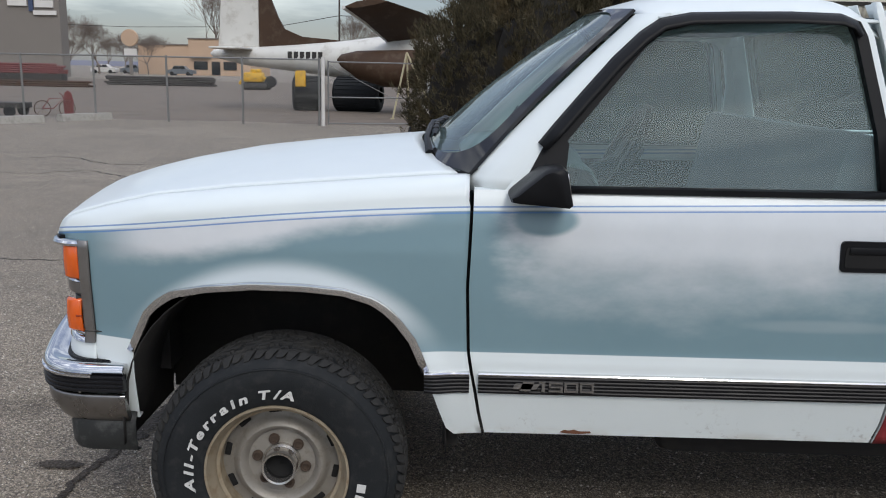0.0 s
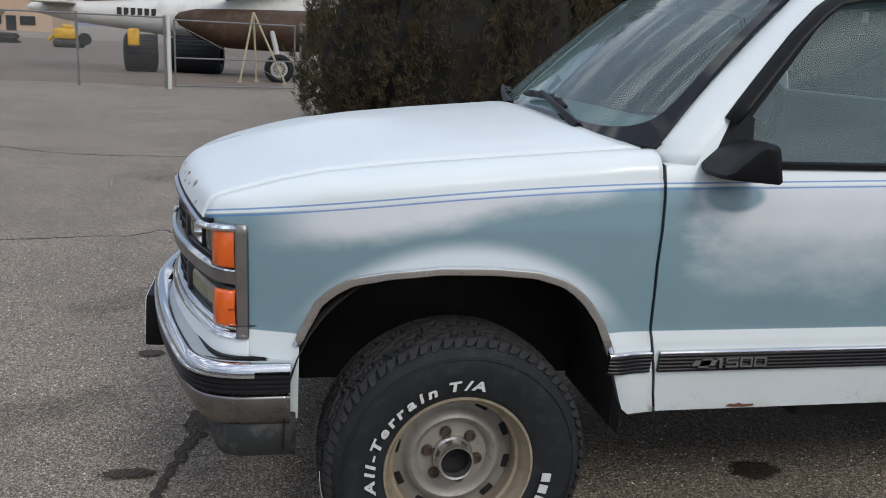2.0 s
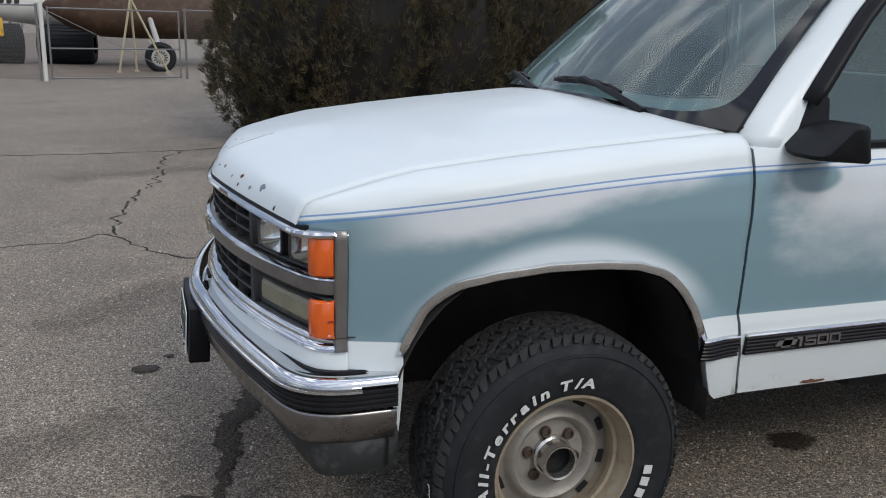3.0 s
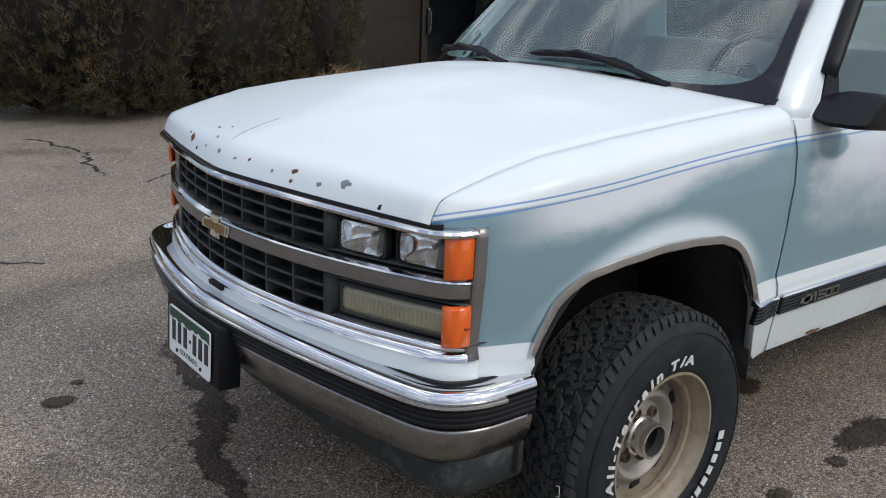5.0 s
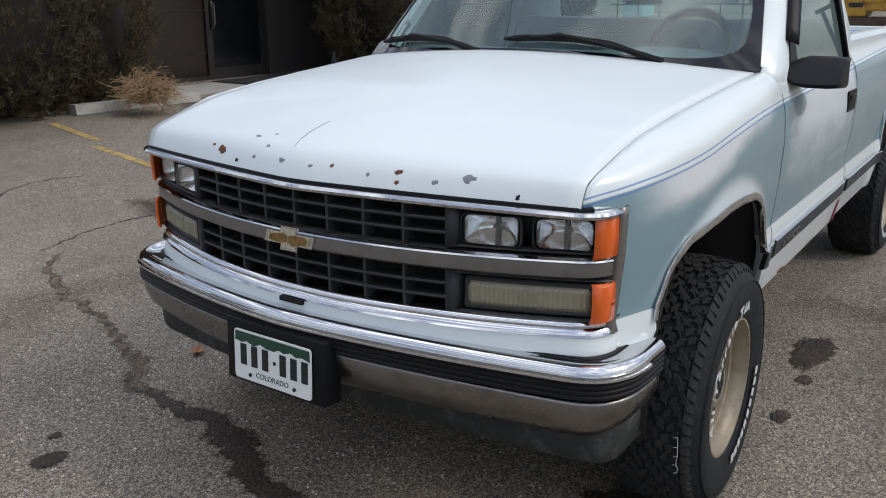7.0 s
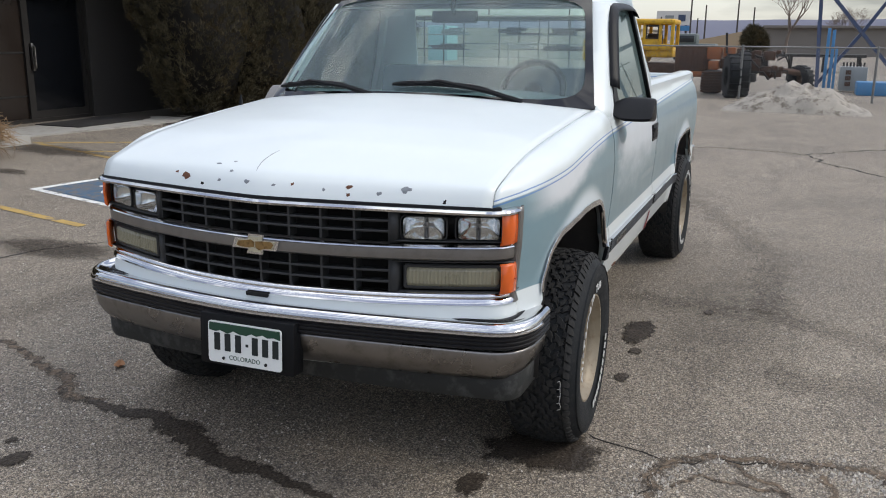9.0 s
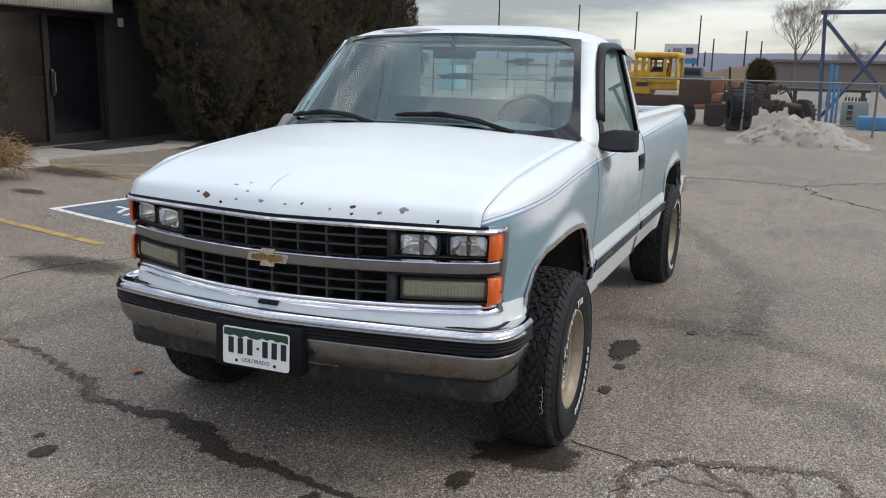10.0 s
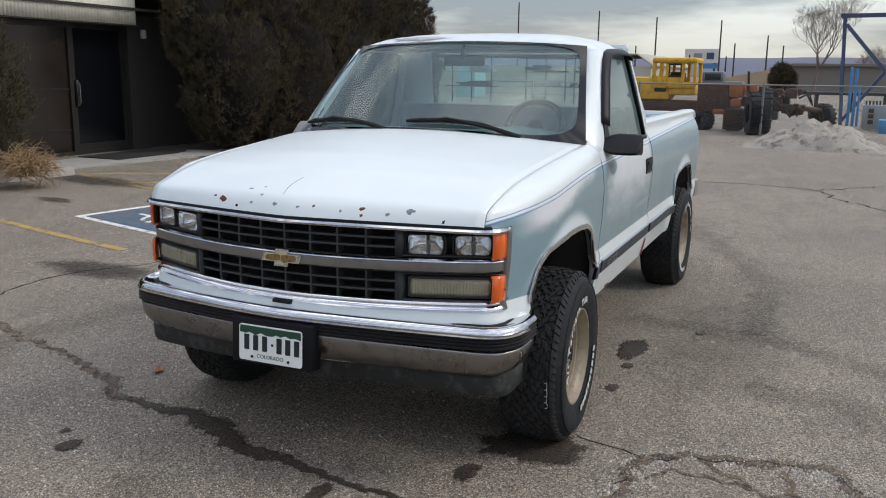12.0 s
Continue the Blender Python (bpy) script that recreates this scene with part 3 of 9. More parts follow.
    # broad dark marks that turning tyres have left
    for k, (pts, w) in enumerate(((((2.02, -0.75), (2.06, -1.13), (1.97, -1.55), (1.89, -1.93), (1.69, -2.25), (1.3, -2.6)), 0.30), (((6.2, -0.6), (4.55, -1.3), (3.72, -1.6), (2.8, -1.7), (2.02, -1.65)), 0.34), (((-1.6, 1.6), (-1.0, 2.3), (0.2, 2.5), (1.4, 2.2)), 0.4), (((-2.2, -0.6), (-1.7, 0.2), (-1.2, 0.5)), 0.3), (((0.4, -2.6), (0.9, -2.2), (1.0, -1.7)), 0.3), (((5.0, -4.2), (6.5, -3.6), (8.5, -3.9), (11.0, -5.0)), 0.5), (((-1.9, 6.3), (-0.5, 6.8), (1.0, 6.2)), 0.5))):
        solo("tyre_mark", ribbon(pts, w * 1.5, 0.002 + 0.0003 * k, 120 + k, 0.2, 0.1, 0.05), M_DARKENED, "faint dark tyre mark on the asphalt", "tyre mark", "tyre marks", kind="stuff", fix=False)
    # loose grit
    rng = np.random.RandomState(5)
    n = 60000
    x = rng.uniform(-4.2, 5.5, n)
    y = np.where(rng.rand(n) < 0.5, rng.uniform(-3.2, 1.5, n), rng.uniform(0.5, 6.5, n))
    # crumbs gather along the broken edge
    ex, ey = np.array([p[0] for p in edge]), np.array([p[1] for p in edge])
    few = 2600
    u = rng.uniform(0, len(edge) - 1, few)
    x[:few] = np.interp(u, np.arange(len(edge)), ex) + rng.normal(0, 0.055, few)
    y[:few] = np.interp(u, np.arange(len(edge)), ey) + rng.normal(0, 0.055, few)
    r = 0.0018 + 0.0042 * rng.rand(n) ** 2.5
    r[:few] *= 1.5
    a = rng.uniform(0, 6.28, n)
    base = np.array([(1, 0, 0), (-0.5, 0.87, 0), (-0.5, -0.87, 0), (0.1, 0.1, 1.0)])
    lift = np.array([rise(p, q) for p, q in zip(x, y)])
    vs = np.empty((n, 4, 3))
    for k in range(4):
        bx, by, bz = base[k]
        vs[:, k, 0] = x + r * (bx * np.cos(a) - by * np.sin(a)) * 1.3
        vs[:, k, 1] = y + r * (bx * np.sin(a) + by * np.cos(a))
        vs[:, k, 2] = lift + r * bz * 1.1
    idx = np.arange(n)[:, None] * 4
    fs = np.concatenate([idx + np.array([[0, 1, 3]]), idx + np.array([[1, 2, 3]]), idx + np.array([[2, 0, 3]])])
    me = bpy.data.meshes.new("grit")
    me.from_pydata(vs.reshape(-1, 3).tolist(), [], fs.tolist())
    g = Nodes("loose_grit")
    geo = g.t.nodes.new("ShaderNodeNewGeometry")
    me.materials.append(g.finish(g.mix(geo.outputs["Random Per Island"], (0.12, 0.105, 0.09), (0.66, 0.61, 0.54)), 0.85))
    tagged(new("grit", me), "pale loose grit scattered over the asphalt", "grit", kind="stuff")


ground_marks()


def dry_leaf():
    bm = bmesh.new()
    rows = []
    for i in range(9):
        u = i / 8
        w = 0.026 * math.sin(math.pi * min(1, u * 0.95 + 0.03)) ** 0.8 + 0.001
        rows.append([(0.09 * (u - 0.5), w * v, 0.006 + 0.010 * abs(v) + 0.012 * (2 * u - 1) ** 2) for v in (-1, -0.5, 0, 0.5, 1)])
    add_grid(bm, rows)
    solo("dry_leaf", bm, surface("dry_leaf", (0.34, 0.16, 0.07), 0.8, scale=60, vary=0.3), "curled orange-brown dry leaf on the asphalt", "leaf", m=Matrix.Translation((-0.209, 1.311, 0.0)) @ Matrix.Rotation(0.6, 4, "Z"), thick=0.001)


dry_leaf()

# ---- the pickup: x runs from nose to tail, its left flank faces -y ----
truck = thing("pickup_truck", "two-tone white and blue-grey pickup with faded, chipped paint on asphalt", "pickup truck")
AXLE_Z, TYRE_R, BACK_AXLE = 0.375, 0.408, 3.34

hood_rise = table([(0, 1.098), (0.02, 1.122), (0.06, 1.150), (0.12, 1.175), (0.24, 1.214), (0.365, 1.247), (0.605, 1.295), (0.87, 1.328), (1.25, 1.364), (1.4, 1.372)])
hood_drop = table([(0, 0.006), (0.12, 0.014), (0.365, 0.024), (0.6, 0.042), (0.87, 0.05), (1.4, 0.052)])
flank = table([(0.40, 0.90), (0.48, 0.918), (0.56, 0.935), (0.635, 0.950), (0.70, 0.957), (0.745, 0.957), (0.768, 0.949), (0.80, 0.952), (0.95, 0.965), (1.08, 0.968), (1.18, 0.958), (1.24, 0.942), (1.28, 0.922), (1.32, 0.90), (1.40, 0.885)])
arch_line = table([(-0.455, 0.74), (-0.394, 0.865), (-0.35, 0.902), (-0.307, 0.927), (-0.201, 0.951), (-0.061, 0.964), (0.095, 0.962), (0.217, 0.951), (0.304, 0.923), (0.34, 0.898), (0.374, 0.867), (0.427, 0.796), (0.464, 0.705), (0.512, 0.489)])


def bow(y, v=0.12, k=0.08):
    """How far the nose sweeps back at a distance from the middle: a soft prow, then a curve."""
    return v * (math.hypot(y, 0.05) - 0.05) + k * y * y


def lip_x(y):
    return -0.868 + bow(y)


def hood_z(x, y):
    # a long curve that runs out past the lip, rounded off steeply over the last few centimetres
    a = lip_x(y) - 0.038
    s = max(0.0, x - a)
    edge = lip_x(y) - a
    fall = max(0.0, hood_rise(max(0.0, edge)) - 1.088)
    return hood_rise(s) - hood_drop(s) * (abs(y) / 0.83) ** 2 - fall * max(0.0, 1 - max(0.0, x - lip_x(y)) / lerp(0.07, 0.042, min(1.0, abs(y) / 0.82) ** 2)) ** 2.2


def half_width(x, z):
    w = flank(z)
    if x < -0.15:
        w -= 0.085 * ((-x - 0.15) / 0.45) ** 2
    for cx in (0.02, 3.36):
        r = math.hypot((x - cx) / 0.50, (z - 0.55) / 0.43)
        w += 0.016 * math.exp(-(((r - 0.98) / 0.10) ** 2))
    return w


# chips in the hood's paint: sideways place, distance behind the lip, size, material
CHIPS = [(0.352, 0.045, 0.030, M_RUST), (0.402, 0.053, 0.011, M_RUST), (0.259, 0.019, 0.010, M_DARK),
         (0.229, 0.116, 0.015, M_PRIMER), (0.182, 0.040, 0.011, M_PRIMER), (0.145, 0.085, 0.014, M_PRIMER),
         (0.165, 0.141, 0.012, M_PRIMER), (0.056, 0.046, 0.014, M_PRIMER), (-0.055, 0.040, 0.010, M_PRIMER),
         (-0.125, 0.048, 0.012, M_RUST), (-0.242, 0.033, 0.009, M_PRIMER), (-0.328, 0.047, 0.018, M_RUST),
         (-0.332, 0.020, 0.009, M_RUST), (-0.438, 0.029, 0.011, M_PRIMER), (-0.527, 0.048, 0.022, M_PRIMER),
         (-0.663, 0.012, 0.009, M_DARK)]


def hood():
    bm = bmesh.new()
    rows = []
    for i in range(49):
        u = (i / 48) ** 1.6
        row = []
        for j in range(41):
            v = -1 + 2 * j / 40
            y = v * (0.8185 + 0.0325 * u)
            x = lerp(lip_x(y), 0.41 + 0.2 * y * y, u)
            row.append((x, y, hood_z(x, y)))
        rows.append(row)
    nose = [(p[0] + 0.012, p[1], p[2] - 0.018) for p in rows[0]]
    add_grid(bm, [nose] + rows)
    ob = part("hood", bm, M_WHITE, truck, "white hood with chipped paint along its front edge", thick=-0.006)
    rng = random.Random(4)
    # chips: sideways place, distance behind the lip, length, material
    for y, s, size, mt in CHIPS:
        s = max(s - 0.036, 0.5 * s)
        bm = bmesh.new()
        ring = []
        n = 11
        for k in range(n):
            a = 2 * math.pi * k / n
            r = 0.85 * size * rng.uniform(0.45, 1.1)
            yy = y + r * math.cos(a)
            xx = lip_x(yy) + s + 0.40 * r * math.sin(a)
            ring.append(Vector((xx, yy, hood_z(xx, yy) + 0.0012)))
        mid = sum(ring, Vector()) / n
        mid.z = hood_z(mid.x, mid.y) + 0.0016
        c = bm.verts.new(mid)
        vs = [bm.verts.new(p) for p in ring]
        low = [bm.verts.new(p - Vector((0, 0, 0.003))) for p in ring]
        for k in range(n):
            q = (k + 1) % n
            bm.faces.new((c, vs[k], vs[q]))
            bm.faces.new((vs[k], low[k], low[q], vs[q]))
        part("paint_chip", bm, mt, ob, "bare chip in the paint")
    # a thin curved scratch behind the chips
    bm = bmesh.new()
    rows = []
    for k in range(17):
        u = k / 16
        y = 0.037 + 0.004 * u + 0.016 * math.sin(math.pi * u)
        x = lip_x(y) + lerp(0.058, 0.218, u)
        w = 0.0016 * math.sin(math.pi * min(1, u + 0.05)) + 0.0004
        rows.append([(x, y + w * v, hood_z(x, y) + h) for v, h in ((-1, -0.001), (-0.6, 0.001), (0.6, 0.001), (1, -0.001))])
    add_grid(bm, rows)
    part("paint_scratch", bm, M_PRIMER, ob, "thin scratch in the paint")
    return ob


def bottom_at(x):
    if x < -0.455:
        return 0.50
    if x < 0.512:
        return arch_line(x)
    return 0.488


def fender(s):
    bm = bmesh.new()
    cols = sorted([0.592 - 1.184 * k / 70 for k in range(71)] + [-0.4551, -0.4549, -0.44, -0.425, 0.47, 0.485, 0.5])
    rows = []
    for x in cols:
        t = (0.592 - x) / 1.184
        gap = 0.004 + 0.06 * smooth01(0.66 - bottom_at(x), 0, 0.17) * (1 if x > 0.5 else 0)
        ys = lerp(0.854, 0.822, t)
        xs = x - 0.122 * smooth01(t, 0.8, 1.0)
        zs = hood_z(xs, ys) - 0.002
        zsh = zs - lerp(0.075, 0.062, t)
        row = []
        for k in range(9):
            a = math.pi / 2 * k / 8
            yo = half_width(x, zsh)
            row.append((lerp(xs, x, math.sin(a)), s * lerp(ys, yo, math.sin(a)), zs - (zs - zsh) * (1 - math.cos(a))))
        zb = bottom_at(x)
        for k in range(1, 33):
            stops = (zsh, max(zb, 0.975), max(zb, 0.7405), zb)
            z = lerp(stops[0], stops[1], k / 18) if k <= 18 else lerp(stops[1], stops[2], (k - 18) / 7) if k <= 25 else lerp(stops[2], stops[3], (k - 25) / 7)
            dx = 0.0
            if x > 0.4:
                dx = (x - 0.4) / 0.192 * door_front(z)
            row.append((x + dx, s * half_width(x, z), z))
        zl, yl = row[-1][2], half_width(x, zb)
        row.append((row[-1][0], s * (yl - 0.03), zl + 0.004))
        rows.append(row)
    tip = [(p[0] - 0.003, p[1] * 0.998, lerp(p[2], min(p[2], 1.070), 1.0)) for p in rows[0]]
    rows.insert(0, tip)
    cut = 1 + cols.index(-0.4551) + 1
    add_grid(bm, [row[:34] for row in rows])
    add_grid(bm, [row[33:] for row in rows[:cut]])
    add_grid(bm, [row[33:] for row in rows[cut:]])
    bmesh.ops.remove_doubles(bm, verts=bm.verts, dist=0.0003)
    ob = part("fender", bm, M_TWO, truck, "front fender, blue-grey with pinstripe, white fade and a painted arch highlight", thick=-0.004)
    # bright lip round the arch
    bm = bmesh.new()
    path = [(-0.4545, 0.735)] + [(x, arch_line(x)) for x in np.linspace(-0.44, 0.464, 44)]
    ring = []
    for i, (x, z) in enumerate(path):
        a, b = path[max(0, i - 1)], path[min(len(path) - 1, i + 1)]
        d = Vector((b[0] - a[0], b[1] - a[1])).normalized()
        nx, nz = d.y, -d.x
        w = half_width(x, z)
        ring.append([(x + nx * o, s * (w + h), z + nz * o) for o, h in ((-0.019, 0.0005), (-0.018, 0.005), (-0.006, 0.0085), (0.006, 0.006), (0.009, -0.012))])
    add_grid(bm, ring)
    part("arch_trim", bm, M_CHROME, ob, "bright metal wheel arch trim", thick=-0.002)
    # black moulding behind the arch
    bm = bmesh.new()
    moulding(bm, s, 0.466, 0.606)
    part("side_moulding", bm, M_STRIPBLACK, ob, "black ribbed side moulding")
    bm = bmesh.new()
    bright_line(bm, s, 0.466, 0.606)
    part("moulding_trim", bm, M_CHROME, ob, "bright strip on the moulding")
    return ob


def door_front(z):
    """How far the door's front edge leans from straight, by height."""
    return float(np.interp(z, [0.488, 0.56, 0.64, 0.698, 0.768, 0.98, 1.2, 1.32], [0.058, 0.042, 0.028, 0.016, 0.004, -0.004, 0.003, 0.005]))


def door_back(z):
    return float(np.interp(z, [0.488, 0.56, 0.64, 0.69, 0.9, 1.243, 1.57, 1.84], [1.884, 1.902, 1.908, 1.909, 1.898, 1.867, 1.862, 1.80]))


def moulding(bm, s, x0, x1, z0=0.637, z1=0.697):
    prof = []
    n = 5
    for k in range(n):
        a, b = lerp(z1, z0, k / n), lerp(z1, z0, (k + 1) / n)
        prof += [(0.011, a - 0.0005), (0.014, a - 0.004), (0.014, b + 0.004), (0.011, b + 0.0005)]
    prof = [(-0.004, z1)] + prof + [(-0.004, z0)]
    rows = []
    for x in np.linspace(x0, x1, 12):
        rows.append([(x, s * (half_width(0.8 if x > 0.63 and x < 2.5 else x, z) + h), z) for h, z in prof])
    vs = add_grid(bm, rows)
    bm.faces.new(vs[0])
    bm.faces.new(vs[-1])


def bright_line(bm, s, x0, x1):
    rows = []
    for x in np.linspace(x0, x1, 10):
        rows.append([(x, s * (half_width(0.8 if x > 0.63 and x < 2.5 else x, z) + h), z) for h, z in ((-0.003, 0.708), (0.012, 0.706), (0.015, 0.702), (0.013, 0.698), (-0.003, 0.697))])
    vs = add_grid(bm, rows)
    bm.faces.new(vs[0])
    bm.faces.new(vs[-1])


def upper_y(z):
    """Half width of the cab above the belt line."""
    return 0.922 - (z - 1.265) * 0.25


def door(s):
    bm = bmesh.new()
    rows = []
    for i in range(45):
        u = i / 44
        row = []
        for k in range(41):
            z = lerp(1.272, 0.490, k / 40)
            x = lerp(0.602 + door_front(z), door_back(z) - 0.004, u)
            row.append((x, s * half_width(0.8, z), z))
        row.insert(0, (row[0][0], s * (half_width(0.8, 1.272) - 0.03), 1.276))
        row.append((row[-1][0], s * (half_width(0.8, 0.49) - 0.03), 0.492))
        rows.append(row)
    first = [(p[0] + 0.002, p[1] - s * 0.03, p[2]) for p in rows[0]]
    last = [(p[0] - 0.002, p[1] - s * 0.03, p[2]) for p in rows[-1]]
    add_grid(bm, [first] + rows + [last])
    ob = part("door", bm, M_TWO, truck, "two-tone door with faded blotches in its blue paint")
    bm = bmesh.new()
    moulding(bm, s, 0.634, 1.902)
    part("side_moulding", bm, M_STRIPBLACK, ob, "black ribbed side moulding")
    bm = bmesh.new()
    bright_line(bm, s, 0.634, 1.902)
    part("moulding_trim", bm, M_CHROME, ob, "bright strip on the moulding")
    # badge: a plain cross-shaped emblem and the model number
    bm = bmesh.new()
    y0 = half_width(0.8, 0.665) + 0.0145
    for w, h, cx in ((0.075, 0.018, 0.782), (0.034, 0.030, 0.785)):
        add_prism(bm, [(cx - w / 2 - 0.006, 0.667 - h / 2), (cx + w / 2 - 0.006, 0.667 - h / 2), (cx + w / 2 + 0.006, 0.667 + h / 2), (cx - w / 2 + 0.006, 0.667 + h / 2)], s * 0.004, Matrix.Translation((0, s * y0, 0)))
    part("badge", bm, M_SILVER, ob, "dull silver badge")
    if s < 0:
        bm = bmesh.new()
        # broad block figures: strokes as (left, right, low, high) in a unit cell
        sides = {"1": ((0.35, 0.75, 0, 1), (0, 0.35, 0.78, 1)),
                 "5": ((0, 1, 0.82, 1), (0, 0.16, 0.5, 0.82), (0, 1, 0.42, 0.58), (0.84, 1, 0.18, 0.42), (0, 1, 0, 0.18)),
                 "0": ((0, 1, 0.82, 1), (0, 0.16, 0.18, 0.82), (0.84, 1, 0.18, 0.82), (0, 1, 0, 0.18))}
        left = 0.822
        for figure, wide in (("1", 0.026), ("5", 0.043), ("0", 0.043), ("0", 0.043)):
            for a, b, lo, hi in sides[figure]:
                add_box(bm, (left + a * wide, s * (y0 + 0.005), 0.651 + lo * 0.032), (left + b * wide, s * y0, 0.651 + hi * 0.032))
            left += wide + 0.005
        part("badge_number", bm, M_SILVER, ob, "silver model number")
    # a rusted-through nick in the lower edge
    bm = bmesh.new()
    nick = [(0.0, 0.0), (0.012, 0.008), (0.03, 0.006), (0.045, 0.010), (0.062, 0.004), (0.095, 0.005), (0.10, 0.0), (0.06, -0.004), (0.02, -0.003)]
    add_prism(bm, [(0.90 + a, 0.499 + b) for a, b in nick], s * 0.003, Matrix.Translation((0, s * (half_width(0.8, 0.5) + 0.0005), 0)))
    part("rust_patch", bm, M_RUST, ob, "brown rust on the lower edge")
    # recessed handle
    bm = bmesh.new()
    hx, hz = 1.795, 1.101
    add_prism(bm, rounded(0.185, 0.094, 0.014, 5, hx, hz), s * 0.010, Matrix.Translation((0, s * (flank(1.1) - 0.004), 0)))
    handle = part("door_handle", bm, M_BLACK, ob, "black recessed handle bezel")
    # raised black plate in place of the shade inside the recess
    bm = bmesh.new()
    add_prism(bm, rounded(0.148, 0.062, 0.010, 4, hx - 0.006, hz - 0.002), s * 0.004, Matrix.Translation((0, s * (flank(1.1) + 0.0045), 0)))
    part("handle_shade_plate", bm, M_DARK, handle)
    bm = bmesh.new()
    add_box(bm, (hx - 0.07, -0.006, hz + 0.008), (hx + 0.045, 0.006, hz + 0.03), Matrix.Translation((0, s * (flank(1.1) + 0.007), 0)), 0.004)
    part("handle_lever", bm, M_BLACK, handle)
    bm = bmesh.new()
    add_lathe(bm, [(0.011, 0), (0.011, s * 0.004), (0.007, s * 0.005), (0.006, s * 0.001)], 16, Matrix.Translation((hx + 0.06, s * (flank(1.1) + 0.0065), hz - 0.012)), True)
    part("lock_cylinder", bm, M_SILVER, handle)
    # window frame, from the belt round the glass
    outer = [(0.70, 1.272), (0.80, 1.40), (0.95, 1.575), (1.09, 1.735), (1.15, 1.775), (1.24, 1.80), (1.45, 1.808), (1.70, 1.812), (1.775, 1.80), (1.80, 1.755), (1.858, 1.50), (1.866, 1.272)]
    inner = [(0.872, 1.272), (0.882, 1.418), (1.000, 1.562), (1.118, 1.706), (1.172, 1.750), (1.265, 1.774), (1.45, 1.783), (1.68, 1.788), (1.728, 1.778), (1.748, 1.735), (1.810, 1.45), (1.822, 1.272)]
    bm = bmesh.new()
    rows = []
    for (xo, zo), (xi, zi) in zip(outer, inner):
        row = []
        for t, h in ((0, -0.02), (0, 0.004), (0.25, 0.008), (0.6, 0.008), (0.72, 0.004), (0.72, -0.02)):
            xx, zz = lerp(xo, xi, t), lerp(zo, zi, t)
            row.append((xx, s * (upper_y(zz) + h), zz))
        rows.append(row)
    add_grid(bm, rows)
    part("window_frame", bm, M_WHITE, ob, "white door window frame")
    bm = bmesh.new()
    rows = []
    for (xo, zo), (xi, zi) in zip(outer, inner):
        row = []
        for t, h in ((0.36, 0.005), (0.39, 0.011), (0.98, 0.009), (1.04, -0.012)):
            xx, zz = lerp(xo, xi, t), lerp(zo, zi, t)
            row.append((xx, s * (upper_y(zz) + h), zz))
        rows.append(row)
    add_grid(bm, rows)
    part("weatherstrip", bm, M_BLACK, ob, "black rubber window seal", thick=-0.003)
    bm = bmesh.new()
    add_grid(bm, [[(x, s * (upper_y(1.272) + h), z + x * 0.004) for h, z in ((0.004, 1.262), (0.016, 1.264), (0.016, 1.281), (0.002, 1.286), (-0.02, 1.284))] for x in np.linspace(0.86, 1.835, 8)])
    part("belt_seal", bm, M_BLACK, ob, "black belt-line seal", thick=-0.002)
    # rain visor that follows the window's front and top edge
    bm = bmesh.new()
    track = [(0.80, 1.41), (0.845, 1.463), (0.93, 1.562), (1.02, 1.665), (1.10, 1.742), (1.16, 1.783), (1.25, 1.801), (1.40, 1.806), (1.55, 1.809), (1.70, 1.806), (1.745, 1.79), (1.765, 1.755)]
    rows = []
    for i, (x, z) in enumerate(track):
        a, b = track[max(0, i - 1)], track[min(len(track) - 1, i + 1)]
        d = Vector((b[0] - a[0], b[1] - a[1])).normalized()
        nx, nz = d.y, -d.x
        w = 0.028 if 0 < i < len(track) - 1 else 0.022
        rows.append([(x + nx * o * w, s * (upper_y(z) + h), z + nz * o * w) for o, h in ((-0.3, 0.002), (0.0, 0.018), (0.5, 0.036), (1.0, 0.045))])
    add_grid(bm, rows)
    part("rain_visor", bm, M_BLACK, ob, "dark plastic rain visor", thick=-0.003)
    bm = bmesh.new()
    rows = []
    cx = sum(p[0] for p in inner) / len(inner)
    for t in (0, 0.5, 1):
        rows.append([(lerp(x, cx, 0.0), s * (upper_y(z) - 0.012), z) for x, z in inner])
    ring = [bm.verts.new(p) for p in rows[0]]
    bm.faces.new(ring)
    part("window_glass", bm, M_SIDEGLASS, ob, "tinted side window glass")
    # mirror: sail, arm and shell
    bm = bmesh.new()
    sail = [(0.742, 1.272), (0.875, 1.272), (0.888, 1.412), (0.845, 1.46), (0.812, 1.405)]
    front = [bm.verts.new((x, s * (upper_y(z) + 0.013), z)) for x, z in sail]
    back = [bm.verts.new((x, s * (upper_y(z) - 0.01), z)) for x, z in sail]
    bm.faces.new(front)
    bm.faces.new(list(reversed(back)))
    for k in range(5):
        q = (k + 1) % 5
        bm.faces.new((front[k], back[k], back[q], front[q]))
    mirror = part("side_mirror", bm, M_BLACK, ob, "black door mirror")
    bm = bmesh.new()
    rows = []
    wedge = [(-0.085, -0.040), (-0.080, -0.052), (-0.06, -0.055), (0.088, -0.066), (0.098, -0.058), (0.078, 0.040), (0.066, 0.050), (0.035, 0.052), (0.015, 0.044), (-0.05, -0.010)]
